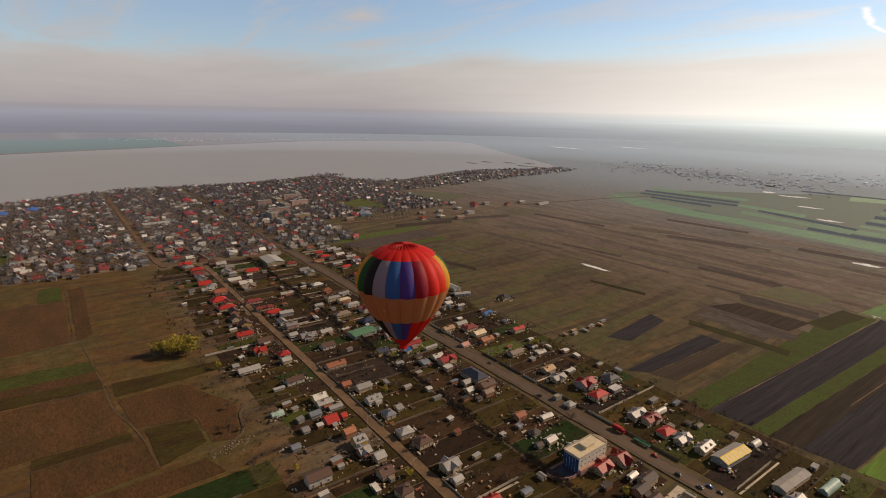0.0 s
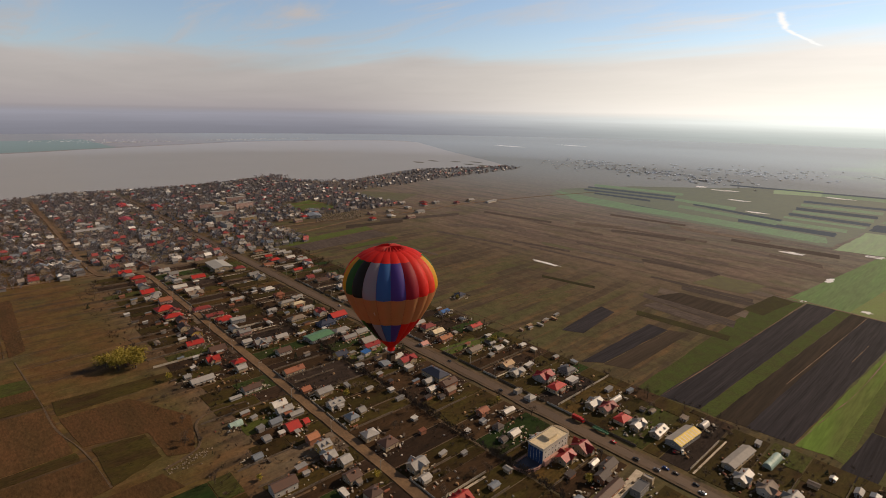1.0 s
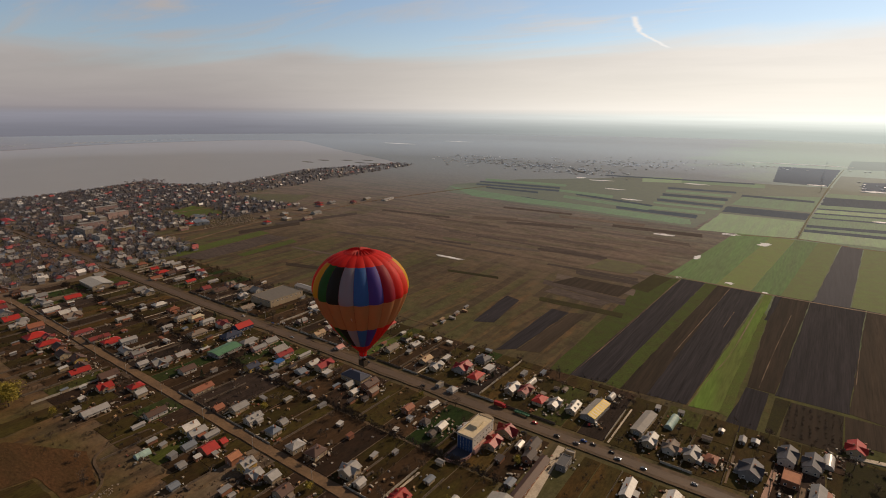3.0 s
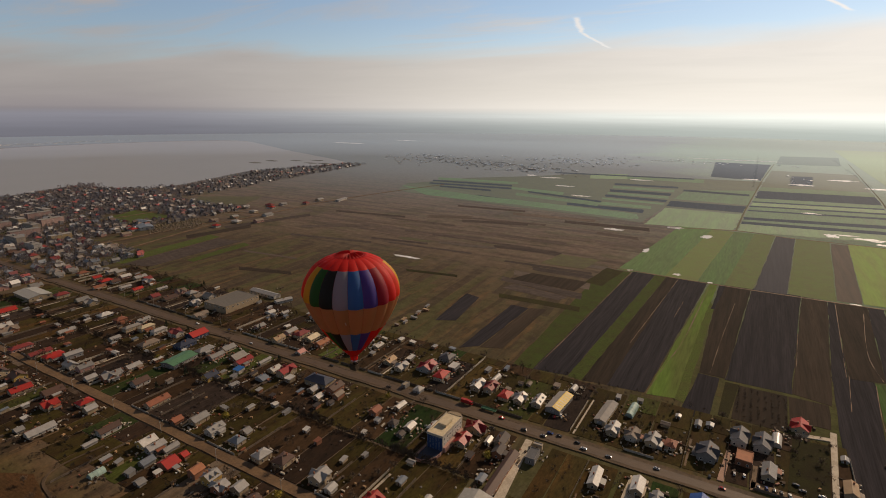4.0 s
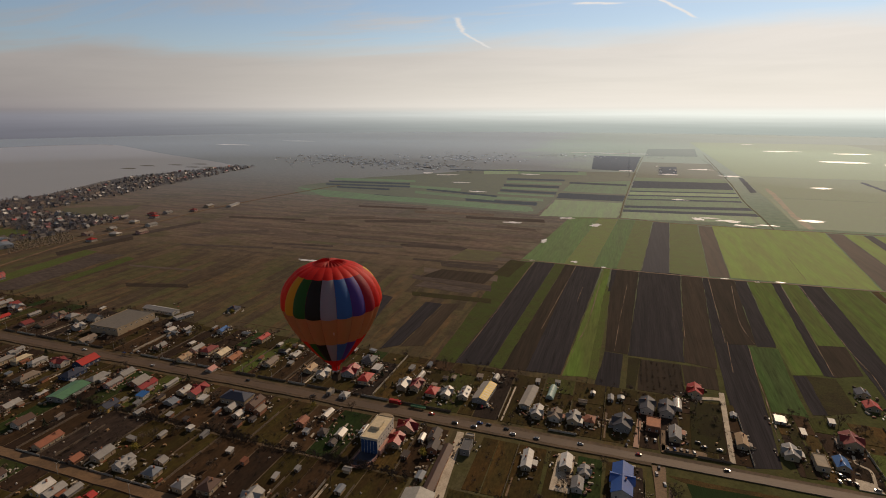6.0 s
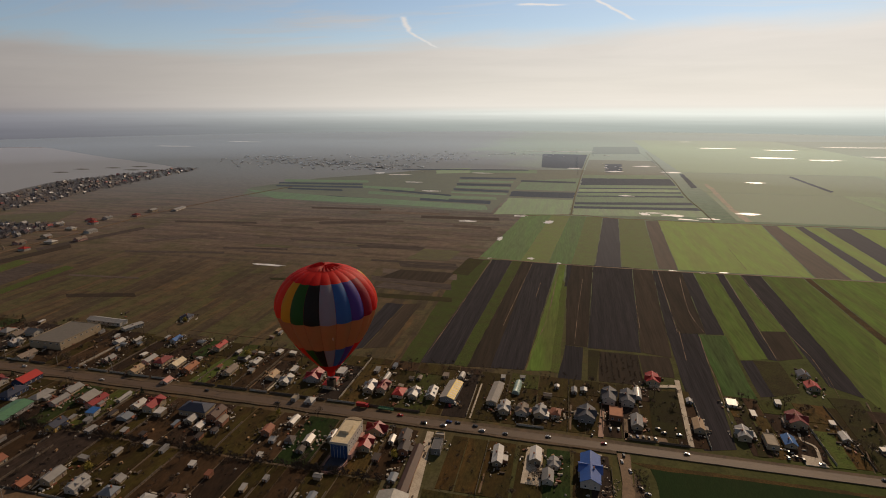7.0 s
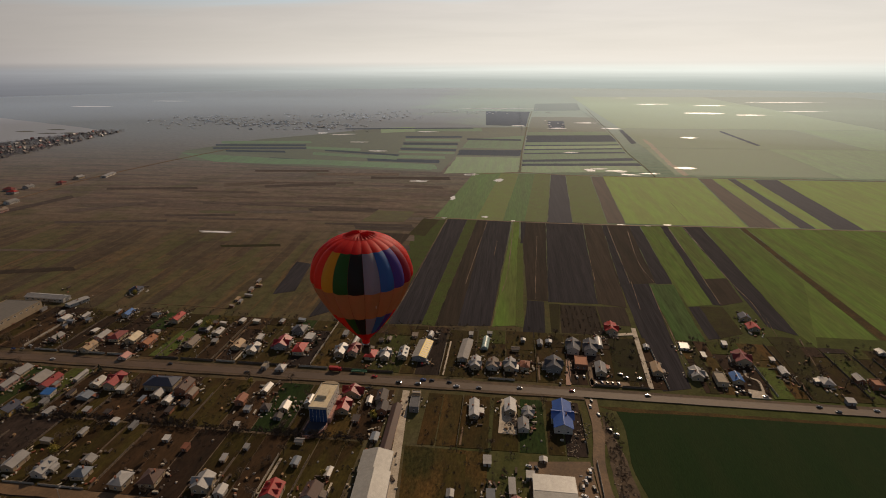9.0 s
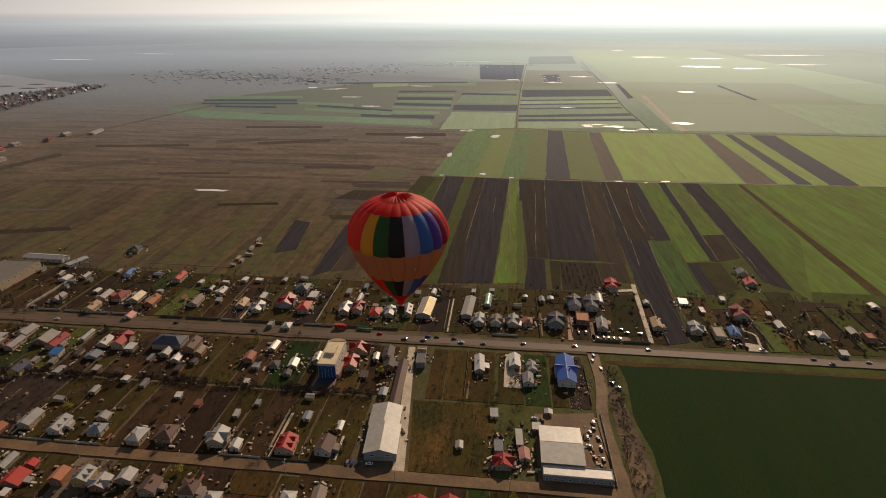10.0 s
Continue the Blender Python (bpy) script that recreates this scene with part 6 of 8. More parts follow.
PLOTS = ["grass", "soil", "grass", "dug", "grass", "soil", "grass", "dug", "grass", "crop_dark", "grass", "stubble", "plough", "soil", "lawn", "grass", "grass", "dug"]
PLOT_WORDS = {"dug": "freshly dug dark brown garden plot", "grass": "rough olive grass garden plot", "soil": "dug brown garden plot", "lawn": "green garden plot", "plough": "dark dug vegetable plot", "stubble": "dry yellowed garden plot",
              "crop_dark": "dark green garden plot"}
edges = []
rng = random.Random(21)
for y0, y1, xa, xb in ((10.5, 82, -640, 330), (-61, -10.5, -640, -42), (-115.5, -63, -640, -50), (-185, -123.5, -640, 60), (-262, -188, -190, -40), (-61, -10.5, 22, 76), (-61, -10.5, -20, 21)):
    x = xa
    while x < xb - 6:
        w = rng.uniform(9, 24)
        x1 = min(x + w, xb)
        kind = rng.choice(PLOTS)
        if y0 == -61 and -40 < x < 24:
            kind = "stubble" if x < 10 else "grass"
        skip = 133 < x < 155 and y0 == 10.5
        if not skip and rng.random() < 0.99:
            d = rng.uniform(0.55, 1.0) * (y1 - y0)
            back = y0 + d if y0 > 0 or y0 < -120 else y1
            z = 0.12 + rng.random() * 0.1
            front = y0
            if y0 == -185 and x < -60:
                front += min(27.0, max(0.0, 13 + 16 * noise.noise(Vector((x * 0.031, 2, 0))) + random.Random(int(x)).uniform(-7, 7)))
            slab("garden_plot", [(x + 0.4, front), (x1 - 0.4, front + 0.5), (x1 - 0.4 + rng.uniform(-.8, .8), back), (x + 0.4 + rng.uniform(-.8, .8), back)], -0.2, z, "plot_" + kind, PLOT_WORDS[kind], "garden plot",
                 group="garden plots")
            if back < y1 - 6:
                kind2 = rng.choice(PLOTS)
                slab("garden_plot", [(x + 0.4, back + 0.6), (x1 - 0.4, back + 0.6), (x1 - 0.4, y1), (x + 0.4, y1)], -0.2, z + 0.04, "plot_" + kind2, PLOT_WORDS[kind2], "garden plot", group="garden plots")
        edges.append((x1, y0, y1))
        x = x1
for y0, y1, xa, xb in ((-115.5, -63, -20, 21),):
    slab("garden_plot", [(xa, y0), (xb, y0), (xb, y1), (xa - 6, y1)], -0.2, 0.2, "meadow", "dry yellowed meadow beside the service lane", "garden plot", group="garden plots")
    slab("garden_plot", [(0.8, -115.4), (11.6, -115.4), (9.0, -66), (-3.2, -66)], -0.2, 0.26, "plot_grass", "dark fenced garden plot in the meadow", "garden plot", group="garden plots")
# broad fields to the south-west
parcel("plot_lawn", [(-403, -360), (-396, -261), (-374, -259), (-379, -360)], "green strip of winter wheat")
parcel("clay", [(-378, -360), (-373, -259), (-359, -259), (-363, -360)], SOIL, 0.34)
parcel("plot_grass", [(-362, -360), (-358, -259), (-341, -256), (-346, -360)], "green strip of winter wheat", 0.32)
parcel("clay", [(-345, -360), (-336, -256), (-268, -251), (-268, -360)], SOIL, 0.36)
parcel("plot_grass", [(-267, -300), (-267, -250), (-257, -249), (-256, -300)], GRASS, 0.31)
parcel("clay", [(-255, -300), (-254, -245), (-218, -240), (-212, -300)], SOIL, 0.38)
parcel("clay", [(-573, -360), (-571, -271), (-450, -274), (-436, -360)], SOIL, 0.3)
parcel("clay", [(-614, -268), (-618, -254), (-457, -256), (-449, -268)], SOIL, 0.33)
parcel("plot_lawn", [(-630, -294), (-632, -274), (-578, -274), (-577, -295)], "small green field by the track", 0.36)
parcel("plot_grass", [(-344, -252), (-340, -175), (-325, -178), (-321, -252)], "olive green strip", 0.34)
parcel("plot_grass", [(-266, -242), (-261, -214), (-230, -213), (-219, -240)], GRASS, 0.37)
parcel("clay", [(-317, -252), (-316, -211), (-265, -185), (-222, -196), (-228, -210), (-262, -212), (-271, -246)], SOIL, 0.29)
parcel("clay", [(-210, -300), (-213, -217), (-194, -211), (-193, -300)], SOIL, 0.33)
parcel("lawn", [(-800, -380), (-745, -330), (-855, -316), (-880, -380)], "green meadow at the edge of the town", 0.3)
for pts in ([(-436, -265), (-350, -258), (-304, -255), (-265, -246), (-219, -241)], [(-450, -271), (-560, -270), (-612, -271)], [(-417, -261), (-419, -217)], [(-512, -257), (-510, -215), (-501, -175)]):
    road("track", pts, 0.8, 0.22, "verge", "narrow worn track between brown fields", "track", 0.7)
slab("garden_plot", [(-234, 12), (-220, 12), (-218, 52), (-232, 52)], -0.2, 0.27, "lawn", "bright green garden plot", "garden plot", group="garden plots")
for x0, y0, x1, y1 in ((-283, 150, -270, 216), (-277, 150, -263, 216), (-300, 98, -215, 96), (-258, 70, -244, 96)):
    road("track", [(x0, y0), (x1, y1)], 0.5, 0.25, "dirt", "narrow pale track along a field edge", "track")
field("lawn", 245, 320, -1000, -900, -1010, -900, "green sports ground")

# ---------------------------------------------------------------- fences along the plots
M["fence_wood"] = shade("weathered_fence", (0.15, 0.115, 0.085), (0.09, 0.07, 0.05), 0.6, 5.0, 0.9)
M["stone"] = shade("weathered_stone", (0.24, 0.19, 0.14), (0.12, 0.095, 0.07), 0.8, 3.0, 0.9, amount=0.9)
M["fence_block"] = shade("pale_block_wall", (0.42, 0.37, 0.30), (0.30, 0.26, 0.21), 0.5, 4.0, 0.9)


def fence(x, y0, y1, tall, mat, label, along_x=False):
    # one run of panels with a pier at every joint
    s = Shape()
    n = max(2, int((y1 - y0) / 2.5))
    step = (y1 - y0) / n
    right = []
    for i in range(n):
        a = i * step
        right += [(0.13, a), (0.13, a + 0.25), (0.05, a + 0.25), (0.05, a + step)]
    s.prism(right + [(-x2, y2) for x2, y2 in reversed(right)], -0.2, tall)
    ob = new("fence", s.mesh("fence", mat))
    ob.matrix_basis = pose(x, y0, 0, 0, 0, -90) if along_x else pose(x, y0, 0)
    if along_x:
        ob.matrix_basis = pose(x, y1, 0, 0, 0, -90)
    return tagged(ob, label, "fence", "plot fences")


rng = random.Random(63)
for x, y0, y1 in edges:
    if rng.random() < 0.34 and y0 > -200:
        a, b = y0 + rng.uniform(0, 3), y0 + rng.uniform(0.35, 0.9) * (y1 - y0)
        x += rng.uniform(1.0, 2.2)
        if any(abs(x - bx) < bw - 0.5 and a < by + bl and b > by - bl for bx, by, bw, bl in built) or (-40 < x < -20 and y0 < 0):
            continue
        slab("path", [(x, a), (x + rng.uniform(0.6, 1.3), a), (x + rng.uniform(0.9, 1.7), b), (x + rng.uniform(-0.3, 0.4), b)], -0.2, 0.34 + 0.02 * rng.random(), rng.choice(["concrete", "dirt", "dirt"]),
             "narrow pale path along a garden plot", "path", group="garden paths")
rng = random.Random(31)
for x, y0, y1 in edges:
    if rng.random() < 0.75:
        pale = rng.random() < 0.2
        a = y0 + rng.uniform(0, 4)
        b = y1 - rng.uniform(0, 0.5) * (y1 - y0)
        if any(abs(x - bx) < bw - 0.8 and a < by + bl and b > by - bl for bx, by, bw, bl in built):
            continue
        fence(x, a, b, 1.7 if pale else 1.4, "fence_block" if pale else "fence_wood", "pale concrete block wall between plots" if pale else "weathered wooden fence between garden plots")
x = -600
while x < 120:
    w = rng.uniform(12, 26)
    if rng.random() < 0.7:
        fence(x, 0, w, 1.6, rng.choice(["fence_wood", "fence_block"]), "street fence along a house front", True).location.y = 10.6
    if rng.random() < 0.7 and x < -45:
        fence(x, 0, w, 1.5, rng.choice(["fence_wood", "fence_block"]), "street fence along a house front", True).location.y = -115.2
    x += w + 2
fence(83, -116, -64, 2.0, "fence_block", "pale wall round the dusty yard").location.x = 79.5

# ---------------------------------------------------------------- outbuildings and houses on the remaining lots


def free(x, y, hw, hl, gap=1.0):
    return not any(abs(x - bx) < bw + hw + gap - 1 and abs(y - by) < bl + hl + gap - 1 for bx, by, bw, bl in built)


rng = random.Random(77)
for row, (y, spread) in enumerate(((27, 10), (-27, 9), (-102, 6), (-138, 6), (52, 8))):
    x = -655
    while x < (-300 if row < 4 else -420):
        w, l = rng.uniform(7.5, 12), rng.uniform(9, 16)
        yy = y + rng.uniform(-spread, spread)
        if rng.random() < 0.72 and free(x, yy, w / 2, l / 2, 2.0):
            zr = rng.uniform(5, 7)
            house(round(x, 1), round(yy, 1), round(w, 1), round(l, 1), zr - w * 0.26, zr, rng.choice(["lightgrey", "grey", "browngrey", "red", "darkred", "lightgrey", "grey", "brown", "rust", "white"]),
                  rng.choice(["cream", "cream", "white", "brick", "pink", "grey"]), rng.choice(["gable", "gable", "hip", "cross"]), rng.choice([0, 0, 2, -2, 90]))
        x += rng.uniform(12, 20)
rng = random.Random(78)
count = 0
for k in range(600):
    x = rng.uniform(-600, 290)
    band = rng.choice(((36, 80), (-60, -40), (-92, -64), (-175, -146)))
    if x > 70 and band[0] < 0:
        continue
    if -44 < x < 22 and band[0] < 0:
        continue
    y = rng.uniform(*band)
    w, l = rng.uniform(2.6, 5), rng.uniform(3, 7)
    if free(x, y, w / 2, l / 2, 2.0) and not 102 < x < 156 and not 199 < x < 217 and not 226 < x < 242:
        zr = rng.uniform(2.6, 3.4)
        house(round(x, 1), round(y, 1), round(w, 1), round(l, 1), zr - 0.6, zr, rng.choice(["lightgrey", "grey", "white", "rust", "browngrey", "dark", "white", "bluegrey"]),
              rng.choice(["grey", "brick", "grey", "cream"]), rng.choice(["shed", "shed", "gable"]), rng.choice([0, 0, 3, -3, 90]))
        count += 1
        if count > 120:
            break

# ---------------------------------------------------------------- trees
M["bark"] = shade("grey_brown_bark", (0.085, 0.062, 0.045), (0.05, 0.036, 0.026), 1.0, 8.0, 0.95)
M["twigs"] = shade("bare_twigs", (0.095, 0.066, 0.045), (0.055, 0.040, 0.028), 0.3, 1.5, 0.95, vary=0.3)
M["dry_grass"] = shade("dry_tussocks", (0.150, 0.098, 0.040), (0.085, 0.056, 0.024), 0.3, 1.5, 0.95, vary=0.2)
M["spring_leaves"] = shade("fresh_yellow_green_leaves", (0.27, 0.21, 0.026), (0.15, 0.125, 0.018), 0.4, 2.0, 0.8, vary=0.2)
M["dark_leaves"] = shade("dark_evergreen_needles", (0.022, 0.034, 0.014), (0.014, 0.022, 0.010), 0.4, 2.0, 0.85, vary=0.25)


def crown_shape(rng, h, r, n, leaf, conical=False):
    """Many small blades round the ends of the limbs."""
    s = Shape()
    hubs = []
    for _ in range(9):
        a, q = rng.uniform(0, 2 * math.pi), rng.uniform(0.15, 0.8)
        hubs.append(Vector((math.cos(a) * r * q, math.sin(a) * r * q, h * rng.uniform(0.42, 0.86))))
    for i in range(n):
        if conical:
            t = rng.random() ** 1.3
            a = rng.uniform(0, 2 * math.pi)
            p = Vector((math.cos(a) * r * (1 - t) * rng.uniform(0.5, 1.05), math.sin(a) * r * (1 - t) * rng.uniform(0.5, 1.05), h * (0.12 + 0.86 * t)))
        else:
            d = Vector((rng.gauss(0, 1), rng.gauss(0, 1), rng.gauss(0, 0.8)))
            p = rng.choice(hubs) + d * r * 0.24
        u = Vector((rng.gauss(0, 1), rng.gauss(0, 1), rng.gauss(0, 0.7))).normalized()
        v = u.orthogonal().normalized()
        v.rotate(Matrix.Rotation(rng.uniform(0, 6.28), 3, u))
        a, b = leaf * rng.uniform(0.7, 1.5), leaf * rng.uniform(0.25, 0.5)
        s.face([p - u * a, p + v * b, p + u * a, p - v * b])
    return s


def tree(kind, h, r, seed):
    rng = random.Random(seed)
    ob = thing("tree", 0, 0)
    t = Shape()
    top = Vector((rng.uniform(-0.3, 0.3), rng.uniform(-0.3, 0.3), h * 0.5))
    t.tube((0, 0, -0.3), top, 0.035 * h, 0.02 * h, 6)
    for _ in range(7):
        a = rng.uniform(0, 2 * math.pi)
        end = Vector((math.cos(a) * r * rng.uniform(0.4, 0.8), math.sin(a) * r * rng.uniform(0.4, 0.8), h * rng.uniform(0.6, 0.92)))
        start = Vector((0, 0, 0)).lerp(top, rng.uniform(0.5, 1.0))
        t.tube(start, end, 0.014 * h, 0.004 * h, 4)
    part("trunk", t, ["bark"], ob)
    mat = {"bare": "twigs", "spring": "spring_leaves", "dark": "dark_leaves"}[kind]
    n = {"bare": 270, "spring": 560, "dark": 300}[kind]
    part("crown", crown_shape(rng, h, r, n, {"bare": 0.34, "spring": 0.42, "dark": 0.42}[kind], kind == "dark"), [mat], ob)
    words = {"bare": "bare brown fruit tree with a twiggy crown", "spring": "yellow-green tree in fresh spring leaf", "dark": "dark green conical evergreen tree"}[kind]
    return tagged(ob, words, "tree", "garden trees")


bare = [tree("bare", h, r, i) for i, (h, r) in enumerate(((5.0, 2.2), (6.5, 2.8), (4.2, 2.0), (8.0, 3.4)))]
spring = [tree("spring", h, r, 10 + i) for i, (h, r) in enumerate(((7.0, 3.6), (5.0, 2.6)))]
dark = [tree("dark", h, r, 20 + i) for i, (h, r) in enumerate(((7.0, 2.0), (5.0, 1.7)))]
spots = [(-212, 58), (-317, 114), (-216, -94), (-64, -91), (-140, -17), (-49, -41), (31, -128), (-131, -128), (-340, -63), (-172, -178), (-326, -181)]
first = {id(o): o for o in bare + spring + dark}


def plant(proto, x, y, rng):
    m = pose(x, y, 0.05, 0, 0, rng.uniform(0, 360))
    if id(proto) in first:
        first.pop(id(proto))
        proto.matrix_basis = m
        return proto
    ob = copy_thing(proto, m)
    k = rng.uniform(0.6, 1.1)
    ob.scale = (k, k, k * rng.uniform(0.85, 1.15))
    return ob


rng = random.Random(3)
for i, (x, y) in enumerate(spots):
    plant(spring[i % 2], x, y, rng)
for i in range(9):
    ob = plant(spring[0], -374 + 10 * math.cos(2.4 * i) * (0.3 + 0.1 * i), -200 + 14 * math.sin(2.4 * i) * (0.3 + 0.1 * i), rng)
    ob.scale = (2.2, 2.2, 1.7)
planted = 0
for k in range(4000):
    x = rng.uniform(-620, 300)
    y = rng.choice((rng.uniform(12, 84), rng.uniform(12, 84), rng.uniform(-114, -11), rng.uniform(-114, -11), rng.uniform(-200, -125)))
    if (x > 75 and y < 0) or (-46 < x < 20 and y < -10) or (40 < x < 84 and y < -60) or 133 < x < 155 or not free(x, y, 1.2, 1.2):
        continue
    plant(dark[k % 2] if rng.random() < 0.10 else rng.choice(bare), x, y, rng)
    planted += 1
    if planted >= 285:
        break


def thicket(name, count, place, mat, size, label, blades=26):
    """Scrub that nobody could count: one object."""
    rng = random.Random(len(label) + count)
    s = Shape()
    for _ in range(count):
        spot = place(rng)
        if spot is None:
            continue
        x, y = spot
        h, r = size * rng.uniform(0.6, 1.4), size * rng.uniform(0.4, 0.75)
        s.tube((x, y, -0.1), (x, y, h * 0.6), 0.03 * h, 0.015 * h, 3)
        for _ in range(blades):
            d = Vector((rng.gauss(0, 0.45) * r, rng.gauss(0, 0.45) * r, h * rng.uniform(0.2, 1.0)))
            u = Vector((rng.gauss(0, 1), rng.gauss(0, 1), rng.gauss(0, 0.8))).normalized()
            v = u.orthogonal().normalized()
            p = Vector((x, y, 0)) + d
            a, b = 0.16 * size * rng.uniform(0.7, 1.5), 0.06 * size
            s.face([p - u * a, p + v * b * 1.4, p + u * a, p - v * b * 1.4])
    return tagged(new(name, s.mesh(name, mat)), label, "shrubs", kind="stuff")


def hedge_place(rng):
    x = rng.uniform(-640, -42)
    y = -62 + rng.gauss(0, 1.6) + 2 * noise.noise(Vector((x * 0.02, 0, 0)))
    return (x, y) if free(x, y, 0.8, 0.8) else None


def garden_place(rng):
    x = rng.uniform(-640, 310)
    y = rng.choice((rng.uniform(12, 90), rng.uniform(-114, -11), rng.uniform(-200, -125)))
    if (x > 75 and y < 0) or 133 < x < 155 or (-46 < x < -20 and y < -10) or (40 < x < 84 and y < -60) or not free(x, y, 0.6, 0.6):
        return None
    return x, y


thicket("hedgerow", 520, hedge_place, "twigs", 3.4, "dark bare hedgerow between the back gardens")
thicket("garden_shrubs", 3600, garden_place, "twigs", 2.2, "low bare shrubs scattered through the gardens", 18)
thicket("garden_bushes", 420, garden_place, "dark_leaves", 1.7, "dark green bushes scattered through the gardens", 22)
thicket("roadside_scrub", 260, lambda rng: (rng.uniform(88, 95) + rng.gauss(0, 1.2), rng.uniform(-118, -20)), "twigs", 1.5, "dry scrub along the dirt side road", 18)
def orchard_place(rng):
    return 76 + 4.2 * rng.randrange(8) + rng.gauss(0, 0.3), 88 + 5.0 * rng.randrange(10) + rng.gauss(0, 0.4)


thicket("orchard_trees", 110, orchard_place, "twigs", 1.9, "rows of small bare orchard trees", 16)
def rough_place(rng):
    x, y = rng.uniform(-620, -200), rng.uniform(-330, -185)
    return (x, y) if noise.noise(Vector((x * 0.02, y * 0.03, 2))) > 0.05 else None


thicket("rough_grass_scrub", 900, rough_place, "dry_grass", 1.3, "dry tussocks on the rough south-west ground", 10)
def heath_place(rng):
    x, y = rng.uniform(-900, -75), 100 + 560 * rng.random() ** 1.6
    return (x, y) if noise.noise(Vector((x * 0.012, y * 0.02, 5))) > 0.12 else None


thicket("field_scrub", 2600, heath_place, "dry_grass", 1.2, "rusty dry tussocks in patches on the brown heath", 7)

def rubble(name, x0, y0, x1, y1, count, label):
    rng = random.Random(count)
    s = Shape()
    for _ in range(count):
        t = rng.random()
        x, y, r = x0 + (x1 - x0) * t + rng.gauss(0, 2.2), y0 + (y1 - y0) * t + rng.gauss(0, 2.2), rng.uniform(0.25, 0.85)
        m = pose(x, y, 0.2 * r, rng.uniform(0, 30), rng.uniform(0, 30), rng.uniform(0, 180)) @ Matrix.Diagonal((r * rng.uniform(0.6, 1.4), r, r * 0.6, 1))
        n = len(s.v)
        s.box(-0.5, -0.5, -0.5, 0.5, 0.5, 0.5)
        s.v[n:] = [tuple(m @ (Vector(v) * rng.uniform(0.7, 1.2))) for v in s.v[n:]]
    return tagged(new(name, s.mesh(name, "stone")), label, "rubble", kind="stuff")


rubble("rubble_heap", -212, -213, -219, -191, 90, "strewn pale building rubble on rough ground")
rubble("yard_rubble", 66, -60, 78, -34, 120, "pale rubble and sacks beside the blue-roofed house")
rubble("road_rubble", 88, -100, 93, -30, 60, "scattered pale stones along the dirt road")
rubble("yard_scrap", 68, -108, 77, -70, 90, "scrap and stones heaped along the yard wall")


def litter(name, count, mat, low, high, label, seed):
    """Odds and ends lying round the houses, too many and too small to count."""
    rng = random.Random(seed)
    s = Shape()
    homes = [b for b in built if -480 < b[0] < 300 and b[2] * b[3] > 12]
    made = 0
    while made < count:
        bx, by, bw, bl = rng.choice(homes)
        a = rng.uniform(0, 2 * math.pi)
        x, y = bx + math.cos(a) * (bw + rng.uniform(0.3, 5)), by + math.sin(a) * (bl + rng.uniform(0.3, 9))
        made += 1
        if not free(x, y, 0.2, 0.2, 0.3) or abs(y) < 9 or abs(y + 119.5) < 5 or abs(x - 84) < 6:
            continue
        r, long = rng.uniform(low, high), rng.choice((1, 1, 1.6, 3.2))
        m = pose(x, y, 0.3 + 0.3 * r, 0, rng.uniform(-8, 8), rng.choice((0, 90, rng.uniform(0, 180)))) @ Matrix.Diagonal((r * long, r, r * rng.uniform(0.5, 1.0), 1))
        n = len(s.v)
        s.box(-0.5, -0.5, -0.7, 0.5, 0.5, 0.5)
        s.v[n:] = [tuple(m @ (Vector(v) * rng.uniform(0.85, 1.1))) for v in s.v[n:]]
    return tagged(new(name, s.mesh(name, mat)), label, "clutter", kind="stuff")


litter("yard_litter_pale", 600, "joinery", 0.25, 0.7, "small pale odds and ends lying in the yards", 3)
litter("yard_litter_grey", 1100, "fence_block", 0.4, 1.2, "grey blocks and boards lying in the yards", 4)
litter("yard_litter_dark", 1300, "bark", 0.5, 1.5, "dark woodpiles and crates in the yards", 5)
litter("yard_litter_rust", 500, "roof_rust", 0.4, 1.1, "rusty scrap and bricks in the yards", 6)
thicket("garden_tussocks", 2600, garden_place, "dry_grass", 1.1, "dry tussocks of grass scattered through the gardens", 9)

# ---------------------------------------------------------------- vehicles
M["tyre"] = shade("tyre_rubber", (0.02, 0.02, 0.02), None, 2.0, 9.0, 0.8)
M["car_glass"] = shade("tinted_car_glass", (0.02, 0.024, 0.03), None, 1.0, 3.0, 0.08, spec=0.9, amount=0.2)
CARS = {"silver": (0.45, 0.45, 0.46), "white": (0.68, 0.68, 0.66), "black": (0.02, 0.02, 0.022), "red": (0.34, 0.02, 0.02), "blue": (0.03, 0.06, 0.20), "grey": (0.15, 0.15, 0.16)}
for n, c in CARS.items():
    M["paint_" + n] = shade("car_paint_" + n, c, tuple(v * 0.85 for v in c), 1.0, 6.0, 0.22, spec=0.7, amount=0.2)
wheel = Shape()
wheel.tube((-0.11, 0, 0), (0.11, 0, 0), 0.32, 0.32, 10)
WHEEL = wheel.mesh("wheel", "tyre")
car_made = {}


